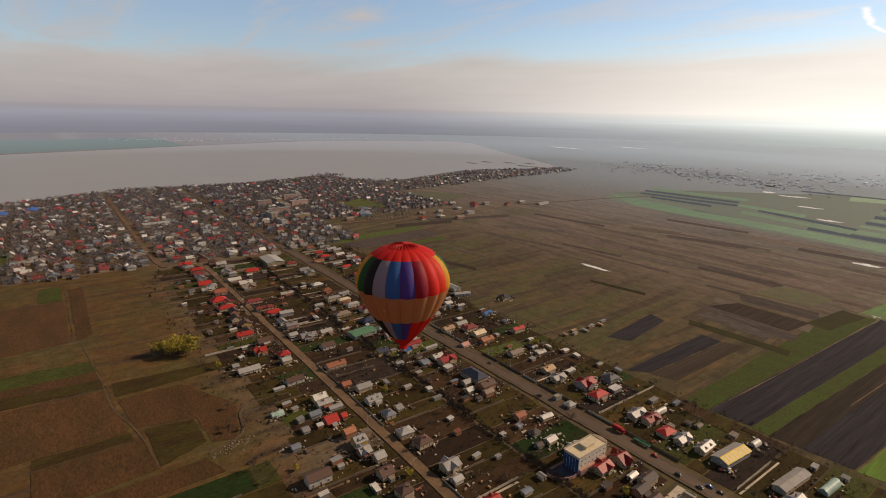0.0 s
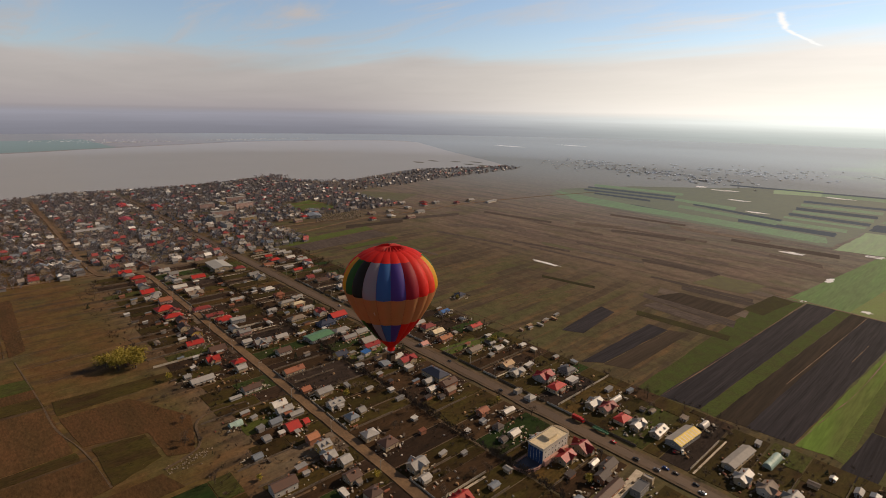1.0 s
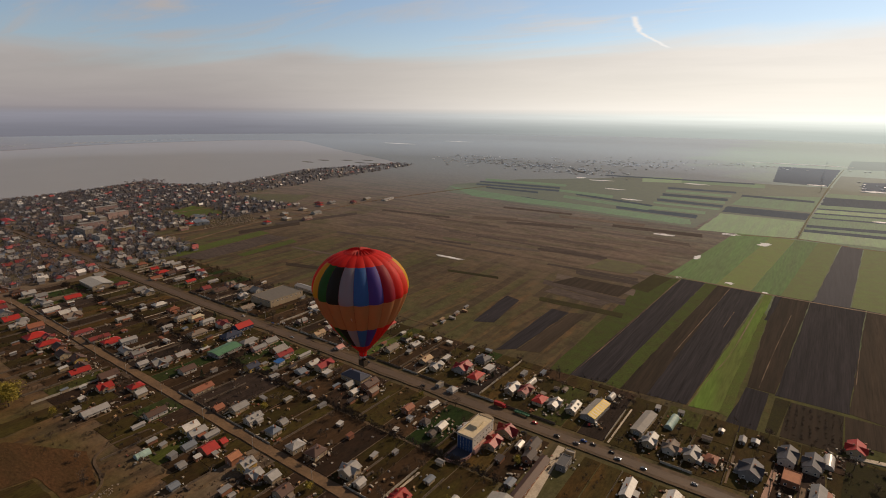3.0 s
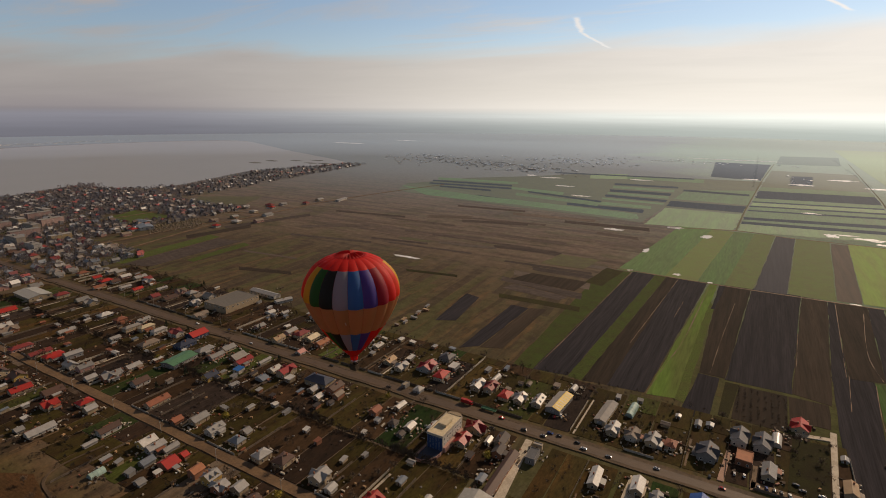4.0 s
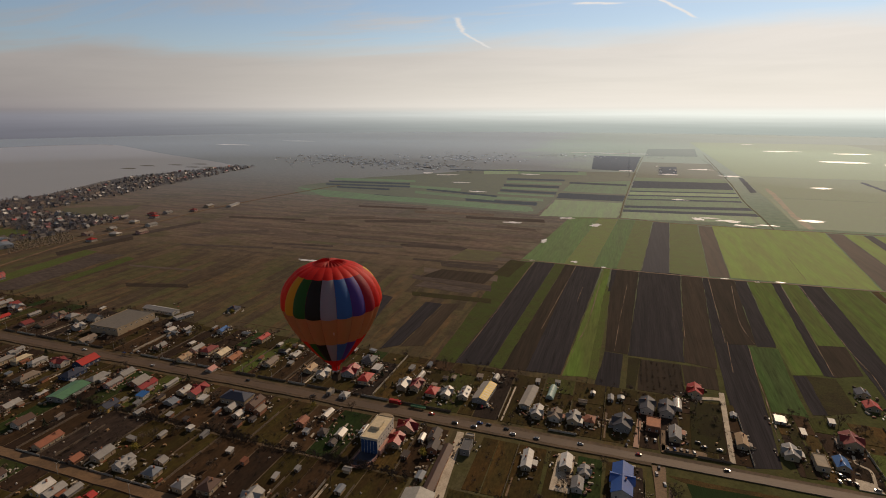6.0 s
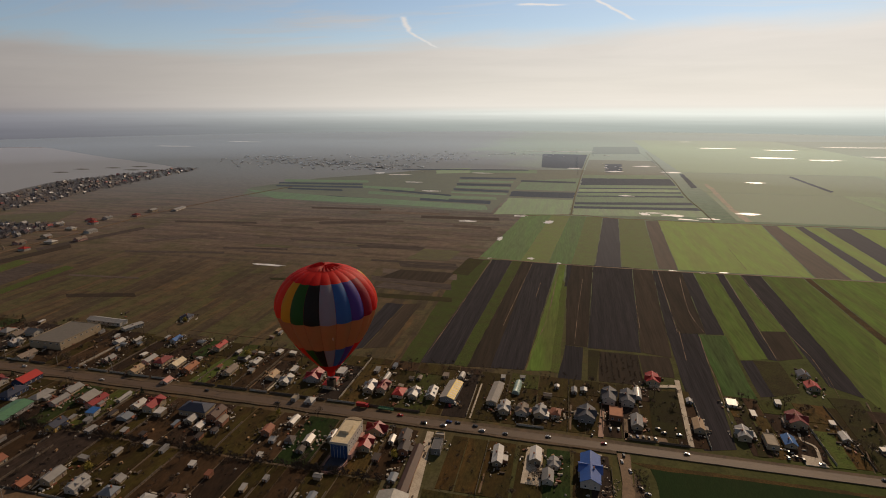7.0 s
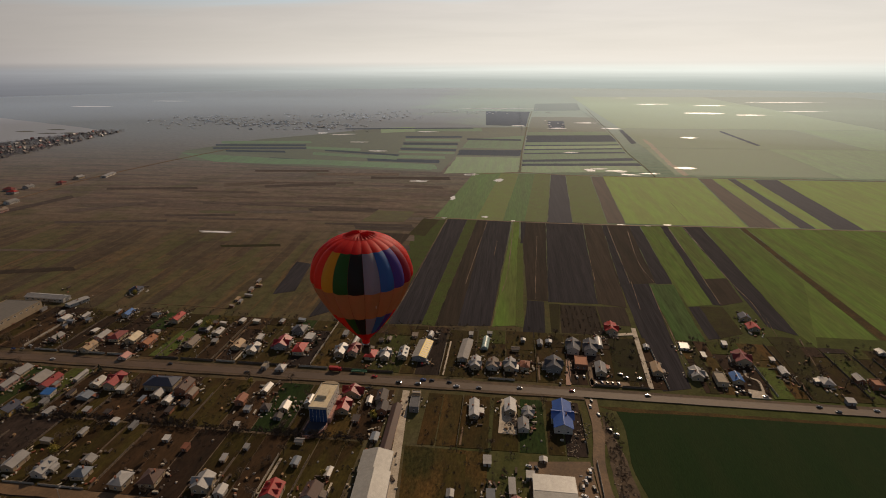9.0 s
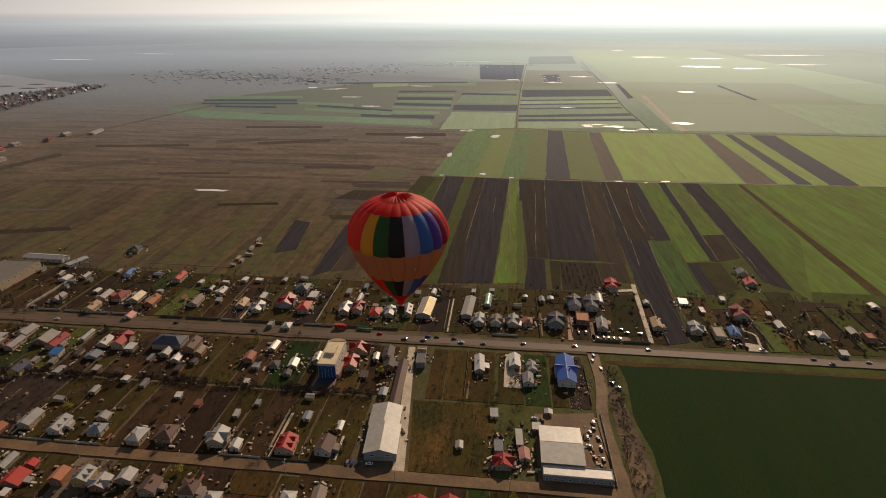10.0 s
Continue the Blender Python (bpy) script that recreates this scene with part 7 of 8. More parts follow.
def car(x, y, turn, colour, z=0.6):
    m = pose(x, y, z, 0, 0, turn) @ Matrix.Scale(0.9, 4)
    if colour in car_made:
        return copy_thing(car_made[colour], m)
    ob = thing("car", x, y, z, turn)
    ob.matrix_basis = m
    s = Shape()
    prof = [(-2.15, 0.35), (2.1, 0.35), (2.2, 0.6), (2.1, 0.82), (1.0, 0.95), (-1.9, 0.98), (-2.2, 0.85), (-2.25, 0.55)]
    n = len(prof)
    s.v += [(-0.86, p, q) for p, q in prof] + [(0.86, p, q) for p, q in prof]
    s.f += [tuple(reversed(range(n))), tuple(range(n, 2 * n))] + [(i, (i + 1) % n, n + (i + 1) % n, n + i) for i in range(n)]
    s.s += [0] * (n + 2)
    part("body", s, ["paint_" + colour], ob)
    g = Shape()
    g.hexa([(-0.80, -1.85, 0.96), (0.80, -1.85, 0.96), (0.80, 1.05, 0.94), (-0.80, 1.05, 0.94), (-0.66, -1.35, 1.40), (0.66, -1.35, 1.40), (0.66, 0.25, 1.42), (-0.66, 0.25, 1.42)])
    part("cabin_glass", g, ["car_glass"], ob)
    t = Shape()
    t.hexa([(-0.68, -1.40, 1.405), (0.68, -1.40, 1.405), (0.68, 0.30, 1.425), (-0.68, 0.30, 1.425), (-0.62, -1.30, 1.47), (0.62, -1.30, 1.47), (0.62, 0.20, 1.48), (-0.62, 0.20, 1.48)])
    part("roof", t, ["paint_" + colour], ob)
    for wx in (-0.82, 0.82):
        for wy in (-1.35, 1.35):
            part("wheel", WHEEL, None, ob, at=pose(wx, wy, 0.32))
    car_made[colour] = ob
    return tagged(ob, f"{colour} saloon car on the village road", "car", "cars")


hues = ["silver", "grey", "black", "black", "blue", "grey", "white", "red", "silver", "black"]
rng = random.Random(9)
for i, (x, y) in enumerate(((-60, 3), (-42, -2), (-29, -2), (-26, 3), (-20, 3), (-8, 2), (-3, -2), (12, -2), (39, 1), (73, 1.5), (121, 2), (224, 2), (233, -2), (257, 2), (-210, 2), (-300, -2), (-380, 2), (-150, -2))):
    car(x, y, 90 if y < 0 else 270, rng.choice(hues))
for i, (x, y, t) in enumerate(((-30, 23, 10), (-27, 27, 15), (181, 18.5, 0), (184, 14, 5), (187, 12, 0), (179, 12, 0), (196, 10, 90), (84, -8, 0), (86.5, -22, 10), (108, 26, 70), (111, 22, 90), (120, 22, 80),
                              (90, 13, 0), (94, 14, 5), (97.5, 14, 0), (101, 14, 0), (105, 14, 8), (-51, -114, 0), (-48.5, -114, 0), (-46, -114, 0), (-40, -113.5, 90), (-342, 8, 90), (-335, 9, 80), (-333, 14, 85),
                              (-61, -11, 90), (78, 19, 0), (83, 20, 0), (72, -80, 10), (70, -90, 60), (72, -98, 20), (66, 9, 0), (43, -72, 70), (47, -73, 20), (75, -72, 5), (73.5, -77, 80), (75.5, -84, 12), (70, -84, 0), (76, -91, 8), (74, -103, 30), (76, -99, 5), (91, -36, 40), (94, -40, 70), (82.5, -14, 5))):
    car(x, y, t, rng.choice(hues), 0.5)


def lorry():
    ob = thing("lorry", -90.5, 7.5, 0.55, 92)
    tagged(ob, "red box lorry parked beside the main road", "lorry")
    s = Shape()
    s.box(-1.2, -3.6, 0.95, 1.2, 3.0, 3.3)
    part("cargo_box", s, ["roof_red"], ob)
    c = Shape()
    c.hexa([(-1.15, -5.6, 0.6), (1.15, -5.6, 0.6), (1.15, -3.75, 0.6), (-1.15, -3.75, 0.6), (-1.1, -5.3, 2.7), (1.1, -5.3, 2.7), (1.1, -3.75, 2.7), (-1.1, -3.75, 2.7)])
    part("cab", c, ["paint_red"], ob)
    w = Shape()
    w.box(-1.0, -5.58, 1.6, 1.0, -5.45, 2.4)
    part("windscreen", w, ["car_glass"], ob)
    ch = Shape()
    ch.box(-0.9, -5.3, 0.55, 0.9, 3.0, 0.92)
    part("chassis", ch, ["tyre"], ob)
    for wy in (-4.6, 0.6, 2.0):
        for wx in (-1.05, 1.05):
            part("wheel", WHEEL, None, ob, at=pose(wx, wy, 0.45) @ Matrix.Diagonal((1.6, 1.4, 1.4, 1)))


lorry()


def trailer():
    ob = thing("flatbed_trailer", -72, 7.6, 0.55, 90)
    tagged(ob, "green flatbed trailer parked on the dirt verge", "trailer")
    s = Shape()
    s.box(-1.2, -5.5, 0.9, 1.2, 5.5, 1.15)
    part("bed", s, ["roof_green"], ob)
    for sx in (-1.2, 1.12):
        b = Shape()
        b.box(sx, -5.5, 1.15, sx + 0.08, 5.5, 1.75)
        part("sideboard", b, ["roof_green"], ob)
    for wy in (-4, 3, 4.2):
        for wx in (-1.0, 1.0):
            part("wheel", WHEEL, None, ob, at=pose(wx, wy, 0.42) @ Matrix.Diagonal((1.5, 1.3, 1.3, 1)))


trailer()

# ---------------------------------------------------------------- poles along the streets
M["pole"] = shade("concrete_pole", (0.30, 0.28, 0.25), None, 1.0, 6.0, 0.9)


def pole(x, y, turn):
    ob = thing("utility_pole", x, y, 0.2, turn)
    s = Shape()
    s.tube((0, 0, -0.4), (0, 0, 8.5), 0.17, 0.11, 6)
    part("post", s, ["pole"], ob)
    a = Shape()
    a.box(-0.9, -0.06, 7.9, 0.9, 0.06, 8.05)
    part("crossarm", a, ["pole"], ob)
    lamp = Shape()
    lamp.tube((0, 0.1, 7.2), (0, 1.7, 7.7), 0.04, 0.04, 5)
    lamp.box(-0.12, 1.6, 7.6, 0.12, 2.2, 7.75)
    part("street_light", lamp, ["joinery"], ob)
    return tagged(ob, "grey concrete utility pole with a street light", "pole", "street poles")


p0 = pole(-600, 11.2, 180)
p1 = pole(-600, -124, 0)
for k in range(1, 34):
    x = -600 + 27 * k
    if x < -150:
        copy_thing(p0, pose(x, 11.0, 0.2, 0, 0, 180))
    if x < 60 and k % 2:
        copy_thing(p1, pose(x + 8, -123.9, 0.2))

# ---------------------------------------------------------------- yard clutter
M["timber"] = shade("stacked_timber", (0.30, 0.19, 0.10), (0.2, 0.12, 0.06), 0.8, 6.0, 0.85, vary=0.3)
M["sacking"] = shade("pale_sheeting", (0.30, 0.27, 0.235), (0.2, 0.18, 0.155), 0.8, 5.0, 0.6, vary=0.3)


def stack(x, y, turn, kind):
    ob = thing("timber_stack" if kind else "covered_pile", x, y, 0.15, turn)
    rng = random.Random(int(x * 3 + y * 5))
    if kind:
        for k in range(5):
            s = Shape()
            s.box(-1.1 + 0.08 * k, -0.55 + 0.1 * (k % 2), 0.22 * k, 1.1 - 0.05 * k, 0.5, 0.22 * k + 0.2)
            part("plank_layer", s, ["timber"], ob)
        return tagged(ob, "small stack of pale sawn timber in a yard", "timber", "yard clutter")
    s = Shape()
    n = 9
    ring = [(0.95 * math.cos(2 * math.pi * i / n) * rng.uniform(0.8, 1.1), 0.7 * math.sin(2 * math.pi * i / n) * rng.uniform(0.8, 1.1)) for i in range(n)]
    s.v += [(a, b, 0) for a, b in ring] + [(a * 0.7, b * 0.7, 0.5 * rng.uniform(0.8, 1.2)) for a, b in ring] + [(0, 0, 0.7)]
    for i in range(n):
        j = (i + 1) % n
        s.f += [(i, j, n + j, n + i), (n + i, n + j, 2 * n)]
        s.s += [0, 0]
    part("sheet", s, ["sacking"], ob)
    return tagged(ob, "pile under pale plastic sheeting in a yard", "pile", "yard clutter")


rng = random.Random(14)
made = 0
for k in range(900):
    x = rng.uniform(-420, 290)
    y = rng.choice((rng.uniform(14, 75), rng.uniform(-58, -14), rng.uniform(-112, -66), rng.uniform(-165, -126)))
    if (x > 78 and y < 0) or (-44 < x < 20 and y < -10) or 133 < x < 155 or not free(x, y, 1.3, 1.3):
        continue
    stack(round(x, 1), round(y, 1), rng.uniform(0, 180), rng.random() < 0.5)
    made += 1
    if made >= 210:
        break
for k in range(14):
    stack(round(rng.uniform(69, 77), 1), round(-113 + 3.4 * k, 1), rng.uniform(0, 180), k % 3 == 0)

# ---------------------------------------------------------------- standing water on the fields
m = bpy.data.materials.new("puddle_water")
m.use_nodes = True
k = Nodes(m.node_tree)
out, b = k.add("ShaderNodeOutputMaterial"), k.add("ShaderNodeBsdfPrincipled")
k.link(b.outputs[0], out.inputs["Surface"])
# near-white base paints in the bright sky the water would mirror
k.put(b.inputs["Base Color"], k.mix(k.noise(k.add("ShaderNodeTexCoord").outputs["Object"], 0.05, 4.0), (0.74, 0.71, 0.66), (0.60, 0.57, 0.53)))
b.inputs["Roughness"].default_value = 0.34
M["puddle"] = m


def puddle(x, y, rx, ry):
    ry = min(ry, 16)
    n = 40
    pts = []
    for i in range(n):
        a = 2 * math.pi * i / n
        q = 1 + 0.6 * noise.noise(Vector((math.cos(a) * 1.7 + x, math.sin(a) * 1.7 + y, 0))) + 0.5 * noise.noise(Vector((math.cos(a) * 4.1 + x, math.sin(a) * 4.1 + y, 7)))
        pts.append((x + rx * q * math.cos(a), y + ry * q * math.sin(a)))
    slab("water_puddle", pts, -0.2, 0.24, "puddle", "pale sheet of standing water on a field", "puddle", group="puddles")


for x, y, rx, ry in ((-62, 410, 4, 3), (-5, 421, 5, 4), (177, 403, 4, 2), (212, 401, 4, 2), (239, 408, 5, 2), (34, 406, 3, 3), (6, 672, 7, 9), (-62, 528, 4, 12), (237, 792, 20, 8), (385, 838, 20, 13), (-345, 312, 26, 3), (-138, 655, 17, 6), (-48, 725, 12, 8), (8, 684, 7, 6), (-2190, 2360, 120, 16), (-2030, 2810, 90, 14), (725, 2700, 50, 18),
                     (850, 2160, 70, 16), (358, 1549, 26, 20), (1000, 2086, 40, 12), (-495, 1315, 24, 10), (-393, 1156, 26, 8), (-240, 1414, 30, 8), (-30, 2360, 140, 12), (-563, 1348, 14, 20), (-470, 1326, 18, 8),
                     (300, 770, 16, 5), (210, 812, 14, 5), (1500, 2900, 160, 18), (1300, 2300, 90, 12), (749, 2727, 86, 57), (831, 2190, 81, 45), (1016, 2637, 67, 41), (995, 2104, 59, 41), (538, 1337, 23, 16), (-36, 2367, 160, 48), (52, 1613, 20, 40), (174, 1545, 28, 36), (1457, 6919, 84, 60), (700, 3267, 26, 60), (290, 1727, 36, 21), (-300, 1003, 20, 7), (171, 1025, 14, 7), (256, 755, 16, 6), (247, 782, 8, 6), (188, 795, 11, 13)):
    puddle(x, y, rx, ry)

# ---------------------------------------------------------------- the town by the lake
rng = random.Random(41)
protos = []
for i, (roof, wall, form) in enumerate((("lightgrey", "cream", "gable"), ("grey", "white", "hip"), ("darkred", "cream", "gable"), ("browngrey", "cream", "gable"), ("darkred", "white", "hip"),
                                        ("lightgrey", "pink", "cross"), ("brown", "brick", "gable"), ("grey", "cream", "gable"), ("white", "cream", "gable"), ("bluegrey", "white", "gable"))):
    w, l = 8 + (i * 7) % 4, 10 + (i * 5) % 5
    protos.append(house(-700 - 22 * i, 30 + (i % 3) * 7, w, l, 3.4, 6.2, roof, wall, form, 0, windows=(i % 2 == 0)))


def in_town(x, y):
    """The built-up ground: along both streets, spreading towards the lake."""
    if abs(y) < 9 or abs(y + 168) < 8 or (x > -660 and y < 200):
        return False
    if y > 130 and x > -840:
        return False
    if -1010 < x < -895 and 240 < y < 325:
        return False
    shore = float(np.interp(y, (-420, -330, -120, 150, 430, 470, 600, 950, 1330), (-1320, -1335, -1440, -1415, -1485, -1360, -1290, -1405, -1325))) + 14
    if x < shore:
        return False
    if y > 450:
        return x < -1080 - 0.16 * (y - 450)
    return True


street_x = [-700, -790, -880, -975, -1070, -1160, -1250]
street_y = [-330, -250, -168, -85, 0, 75, 150, 225, 300]
placed = []
tries = 0
copies = 0
far = {}
while len(placed) < 2100 and tries < 50000:
    tries += 1
    x = rng.uniform(-1480, -645)
    y = rng.uniform(-420, 450) if rng.random() < 0.85 else rng.uniform(450, 1300)
    if not in_town(x, y) or min(abs(x - q) for q in street_x) < 6 or min(abs(y - q) for q in street_y) < 6:
        continue
    w, l = rng.uniform(4.0, 7.5), rng.uniform(5.0, 9.5)
    if any(abs(x - a) < (w + c) / 2 + 2.0 and abs(y - b) < (l + d) / 2 + 2.0 for a, b, c, d in placed) or not free(x, y, w / 2, l / 2, 2):
        continue
    placed.append((x, y, w, l))
    if x > -860 and copies < 110 and abs(y + 100) < 260:
        copies += 1
        copy_thing(rng.choice(protos), pose(round(x, 1), round(y, 1), 0, 0, 0, rng.choice([0, 90, 180, 4, -5, 86])))
        continue
    roof = rng.choice(["lightgrey", "grey", "brown", "browngrey", "dark", "grey", "dark", "browngrey", "darkred", "red", "brown", "brown", "bluegrey", "white", "dark", "dark"])
    s = far.setdefault(roof, Shape())
    h, zr = rng.uniform(3, 4.5), 0
    zr = h + rng.uniform(2, 3.2)
    t = Shape()
    if rng.random() < 0.6:
        gable_walls(t, w, l, h, zr)
        n = len(t.f)
        t.s = [1] * n
        gable_roof(t, w, l, h, zr)
    else:
        t.box(-w / 2, -l / 2, -0.3, w / 2, l / 2, h, 1)
        hip_roof(t, w, l, h, zr)
    m = pose(x, y, 0, 0, 0, rng.choice([0, 90, 4, -5, 86]) + rng.uniform(-3, 3))
    n = len(s.v)
    s.v += [tuple(m @ Vector(p)) for p in t.v]
    s.f += [tuple(n + i for i in f) for f in t.f]
    s.s += t.s
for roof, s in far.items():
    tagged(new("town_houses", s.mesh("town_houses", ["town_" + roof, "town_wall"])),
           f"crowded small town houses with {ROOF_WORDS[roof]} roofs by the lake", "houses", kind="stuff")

for x in street_x[1:]:
    road(f"street_{-x}", [(x, -400), (x + 6, -168), (x - 4, 0), (x, 120), (x + 3, 330)], 5.0, 0.50, "dirt", "narrow pale street through the town", "street")
road("street_cross", [(-668, -420), (-668, -320), (-667, -240), (-668, -168)], 5.0, 0.50, "dirt", "narrow pale street at the edge of the town", "street")


# haze painted in: the block walls lose much of their hue
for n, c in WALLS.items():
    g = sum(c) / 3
    M["block_" + n] = shade("hazed_render_" + n, tuple(0.45 * v + 0.22 * g for v in c), tuple(0.3 * v + 0.16 * g for v in c), 0.2, 2.0, 0.8, sheen=0.25, fuzz=0.4, tint=(0.85, 0.9, 1.0))


def apartment_block(x, y, w, l, storeys, turn, wall):
    ob = thing("apartment_block", x, y, 0, turn)
    h = 3.0 * storeys
    s = Shape()
    s.box(-w / 2, -l / 2, -0.3, w / 2, l / 2, h)
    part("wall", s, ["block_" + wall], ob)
    r = Shape()
    r.box(-w / 2 - 0.2, -l / 2 - 0.2, h, w / 2 + 0.2, l / 2 + 0.2, h + 0.3)
    r.box(-2, -2.5, h + 0.3, 2, 2.5, h + 2.6)
    part("roof", r, ["roof_greyflat"], ob)
    for k in range(storeys):
        for side, length, dist in ((0, w, l / 2), (90, l, w / 2), (270, l, w / 2)):
            n = int(length / 8)
            for i in range(n):
                u = (i - (n - 1) / 2) * length / n
                a = radians(side)
                part("window", WINDOW, None, ob, at=pose(u * math.cos(a) + dist * math.sin(a), u * math.sin(a) - dist * math.cos(a), 1 + 3 * k, 0, 0, side))
    return tagged(ob, f"{storeys}-storey {WALL_WORDS[wall]} apartment block with a flat roof", "building", "town blocks")


for x, y, w, l, n, t, c in ((-900, 62, 12, 38, 4, 90, "cream"), (-940, 90, 12, 42, 4, 0, "pink"), (-985, 120, 12, 36, 4, 90, "cream"), (-1010, 160, 12, 40, 4, 10, "pink"), (-1060, 130, 12, 36, 4, 90, "yellow"),
                            (-1090, 175, 12, 40, 4, 0, "pink"), (-870, 110, 11, 30, 3, 0, "yellow"), (-840, 60, 11, 30, 3, 90, "white"), (-1130, 200, 12, 36, 4, 90, "cream"), (-1040, 95, 14, 30, 4, 0, "pink")):
    apartment_block(x, y, w, l, n, t, c)
for x, y, w, l, roof in ((-1160, -30, 16, 46, "red"), (-1110, 20, 14, 40, "red"), (-1190, -300, 18, 40, "blue"), (-1160, -345, 18, 44, "blue"), (-1000, -60, 18, 40, "redmetal"), (-880, 250, 16, 34, "bluegrey"), (-1180, -260, 14, 22, "red")):
    house(x, y, w, l, 5, 7, roof, "cream", "gable", 88, hall=True)

road("road_lake", [(-700, 12), (-728, 140), (-756, 247), (-766, 305), (-766, 388), (-766, 465), (-769, 602), (-737, 804), (-690, 1000)], 4.5, 0.50, "dirt", "pale dirt road towards the lake village", "road", 1.0)
road("lane_cemetery", [(-940, 170), (-908, 237), (-887, 328), (-850, 400), (-766, 430)], 3.5, 0.50, "dirt", "pale lane beside the cemetery", "lane", 0.6)
rng = random.Random(66)
for i, (x, y) in enumerate(((-854, 456), (-805, 481), (-716, 370), (-745, 344), (-815, 523), (-784, 560), (-786, 372), (-744, 300), (-790, 330), (-800, 430), (-748, 420), (-830, 500), (-790, 610), (-838, 207), (-812, 180), (-862, 190))):
    house(x, y, rng.uniform(9, 12), rng.uniform(11, 18), 3.6, 6.2, ("lightgrey", "red", "browngrey", "white", "grey", "darkred")[i % 6], ("cream", "white", "pink")[i % 3], ("gable", "hip")[i % 2], 90 * (i % 2))
house(-838, 228, 22, 34, 5, 6.5, "bluegrey", "white", "gable", 70, hall=True)
house(-752, 640, 10, 40, 3, 4.2, "lightgrey", "white", "gable", 12, hall=True)
house(-622, 1499, 14, 22, 4, 5.5, "white", "white", "gable", 70, hall=True)
s = Shape()
for k in range(420):
    a, b = rng.random(), rng.random()
    x = (-893 + 39 * b) * (1 - a) + (-783 + 6 * b) * a
    y = (249 + 93 * b) * (1 - a) + (202 + 97 * b) * a
    r = rng.uniform(0.5, 1.3)
    s.box(x - r, y - r * 0.8, 0, x + r, y + r * 0.8, rng.uniform(0.8, 2.0))
tagged(new("gravestones", s.mesh("gravestones", "stone")), "pale gravestones crowded in a village cemetery", "gravestones", kind="stuff")
road("shore_far", [(-2750, -406), (-2912, 5), (-3040, 272), (-3200, 700), (-3330, 1150), (-3230, 1769), (-3070, 2051), (-2829, 2116)], 16, 0.4, "dirt", "pale mud shore of the lake", "shore", 4.0)
for x, y in ((-1624, 1148), (-1636, 1242), (-1560, 1300), (-1440, 1258), (-1380, 1271), (-1496, 1355)):
    slab("reed_bed", [(x + 30 * math.cos(a * 0.7) * (1 + 0.3 * math.sin(3 * a)), y + 12 * math.sin(a * 0.7)) for a in range(9)], 0.0, 0.7, "mid_grass", "low brown reed bed in the shallow water", "reeds", group="reed beds")

# ---------------------------------------------------------------- scrub and trees too far off to count


def town_place(rng):
    x, y = rng.uniform(-1480, -640), rng.uniform(-420, 460) if rng.random() < 0.85 else rng.uniform(450, 1330)
    return (x, y) if in_town(x, y) and free(x, y, 1, 1) else None


# far and town twigs are paled and greyed to carry the haze
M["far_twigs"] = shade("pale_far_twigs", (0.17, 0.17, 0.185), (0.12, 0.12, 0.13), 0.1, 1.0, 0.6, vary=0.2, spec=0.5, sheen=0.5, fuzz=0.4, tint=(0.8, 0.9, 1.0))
M["town_twigs"] = shade("hazed_town_twigs", (0.334, 0.297, 0.290), (0.232, 0.210, 0.206), 0.05, 0.6, 0.8, vary=0.2, sheen=0.3, fuzz=0.4, tint=(0.85, 0.9, 1.0))
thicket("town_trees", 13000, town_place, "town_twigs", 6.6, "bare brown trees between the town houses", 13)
thicket("town_evergreens", 160, town_place, "dark_leaves", 6.0, "dark evergreen trees between the town houses", 16)
def shore_place(rng):
    x, y = rng.uniform(-1480, -1100), rng.uniform(-400, 1330)
    return (x, y) if in_town(x, y) else None


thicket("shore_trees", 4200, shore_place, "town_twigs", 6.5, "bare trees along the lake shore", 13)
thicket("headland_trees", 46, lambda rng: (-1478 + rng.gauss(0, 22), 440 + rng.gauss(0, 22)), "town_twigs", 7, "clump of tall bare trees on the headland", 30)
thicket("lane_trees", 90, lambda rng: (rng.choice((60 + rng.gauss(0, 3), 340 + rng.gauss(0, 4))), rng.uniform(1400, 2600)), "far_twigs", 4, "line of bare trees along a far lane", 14)

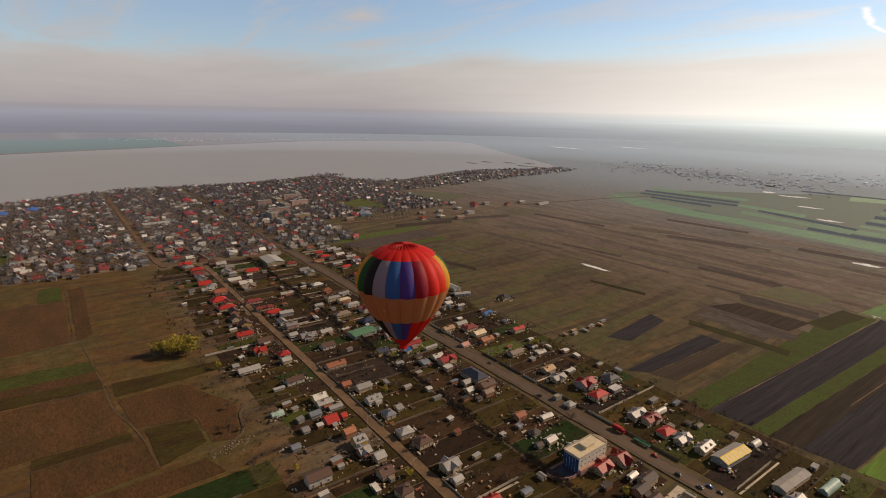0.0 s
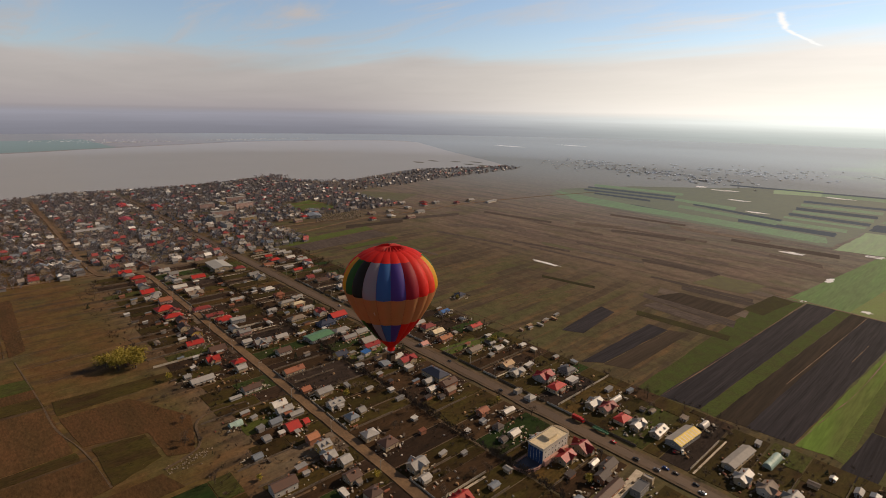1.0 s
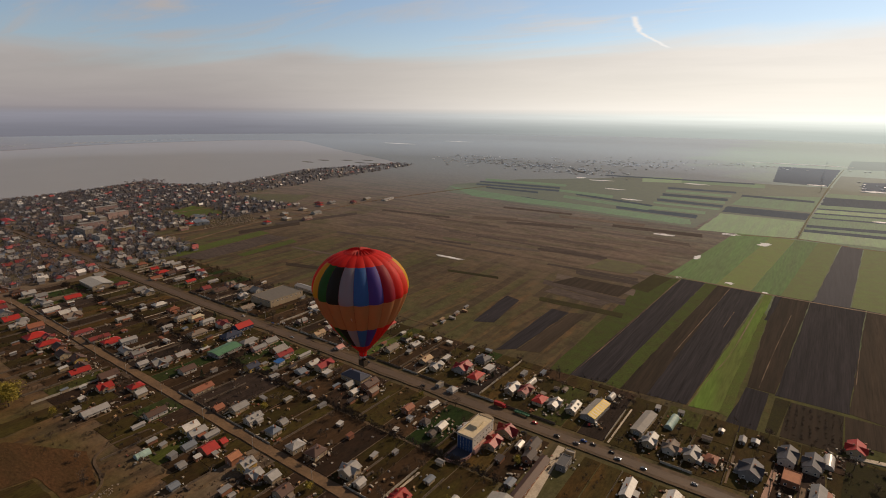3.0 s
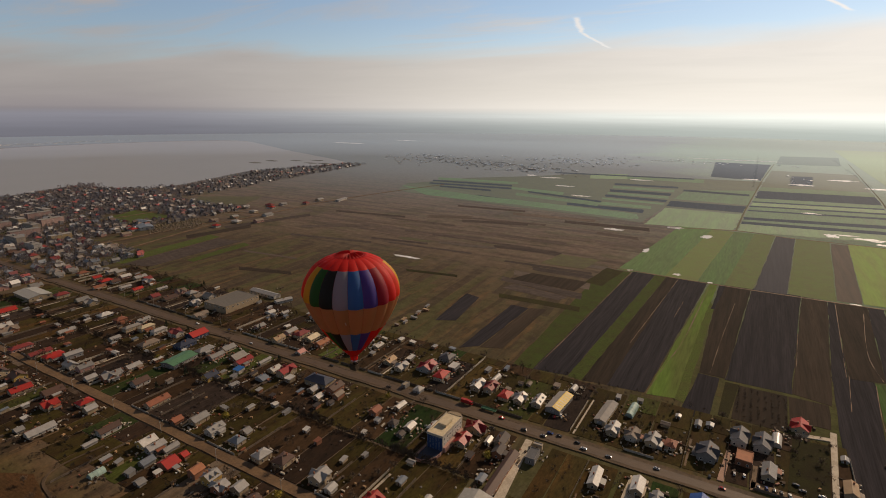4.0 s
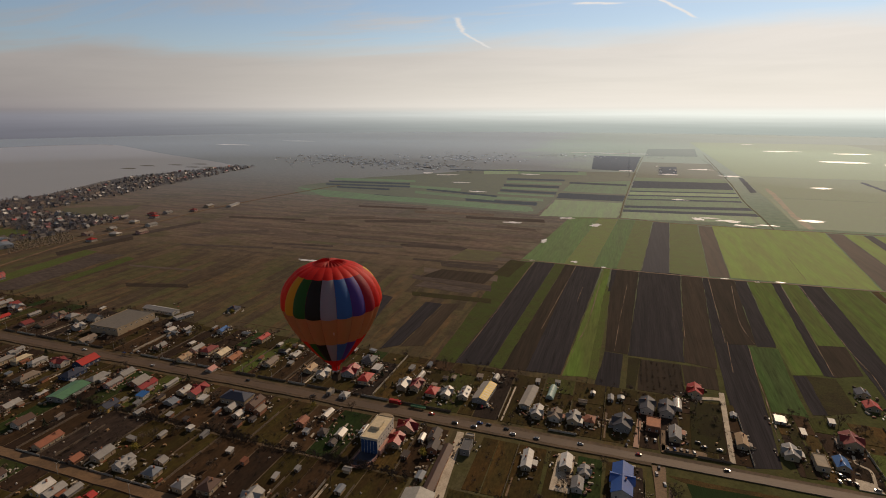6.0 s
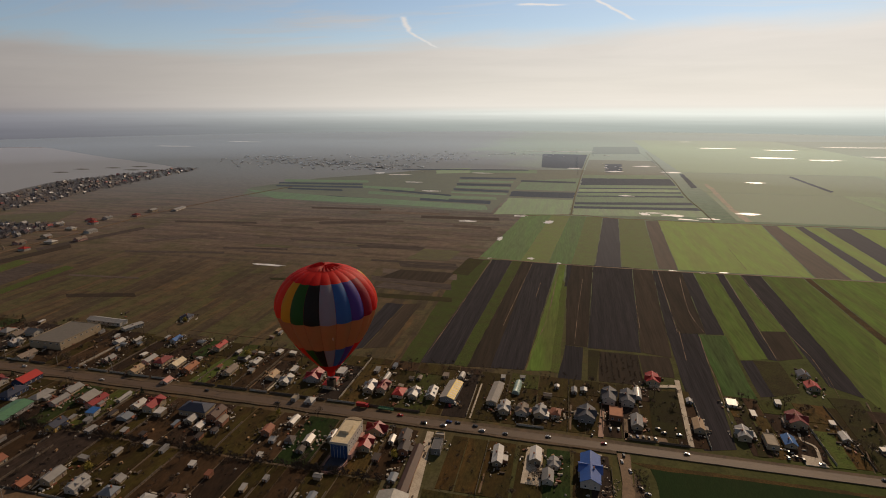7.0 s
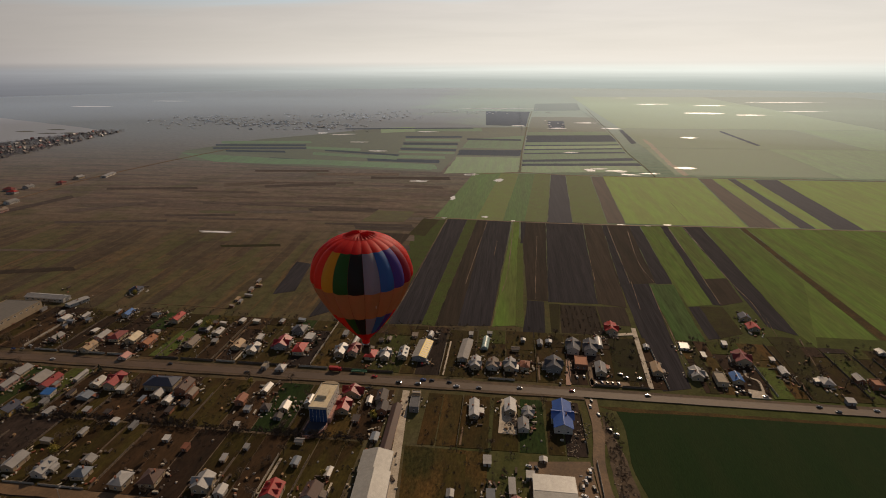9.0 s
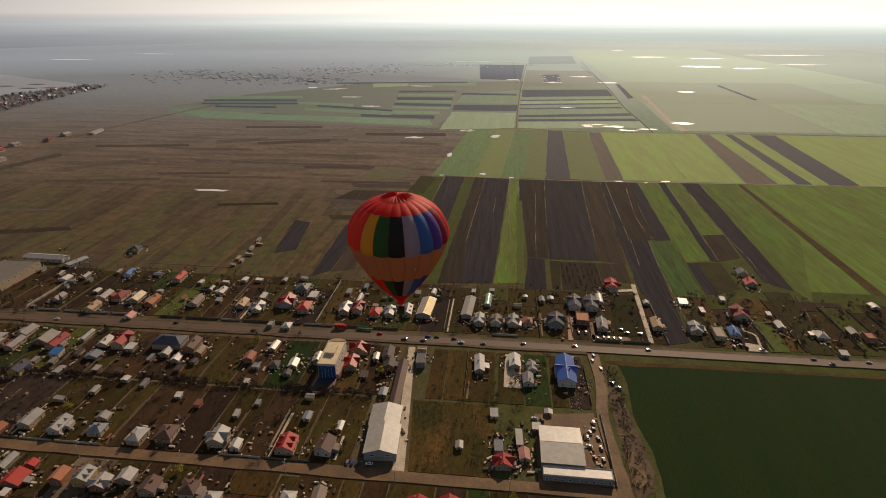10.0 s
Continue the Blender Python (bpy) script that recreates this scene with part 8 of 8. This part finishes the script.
# this field's green has the haze lift mixed in
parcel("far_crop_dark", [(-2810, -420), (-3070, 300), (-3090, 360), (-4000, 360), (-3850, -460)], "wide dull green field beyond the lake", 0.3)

# villages on the far plain: specks of pale roofs
s = Shape()
rng = random.Random(52)
for cx, cy, sx, sy, n in ((-881, 1600, 300, 130, 150), (-640, 1520, 160, 90, 70), (-615, 1900, 240, 160, 110), (-1179, 1751, 220, 160, 80), (-3560, 520, 60, 200, 90), (-3560, 1250, 80, 420, 130), (-3800, 320, 120, 300, 60), (182, 1650, 40, 120, 8),
                          (-250, 2150, 300, 90, 40)):
    for _ in range(n):
        x, y = cx + rng.gauss(0, 0.55) * sx, cy + rng.gauss(0, 0.55) * sy
        w, l, h = rng.uniform(5, 8), rng.uniform(6, 11), rng.uniform(1.0, 1.6)
        t = Shape()
        gable_walls(t, w, l, h, h + 0.35)
        t.s = [1] * len(t.f)
        gable_roof(t, w, l, h, h + 0.35, 0.1)
        m = pose(x, y, 0, 0, 0, rng.uniform(0, 180))
        n0 = len(s.v)
        s.v += [tuple(m @ Vector(p)) for p in t.v]
        s.f += [tuple(n0 + i for i in f) for f in t.f]
        s.s += [q if q else rng.choice((0, 2)) for q in t.s]
M["bright_sheet"] = shade("bright_sheet_roof", (0.85, 0.84, 0.82), (0.7, 0.7, 0.7), 0.05, 0.5, 0.3, metal=1.0, amount=0.3)
tagged(new("far_village_houses", s.mesh("far_village_houses", ["bright_sheet", "roof_white", "roof_lightgrey"])), "pale specks of far village houses on the plain", "houses", kind="stuff")


VILLAGES = ((-881, 1600, 330, 150), (-640, 1520, 160, 90), (-615, 1900, 240, 160), (-1179, 1751, 240, 160), (-800, 1718, 260, 140), (-250, 2150, 300, 90), (20, 1960, 60, 160))


def far_scrub(rng):
    """Round the far villages, thinning out."""
    x, y, rx, ry = rng.choice(VILLAGES)
    return x + rng.gauss(0, 0.7) * rx, y + rng.gauss(0, 0.7) * ry


thicket("far_woods", 1300, far_scrub, "far_twigs", 1.4, "low bare woods and gardens round the far villages", 7)
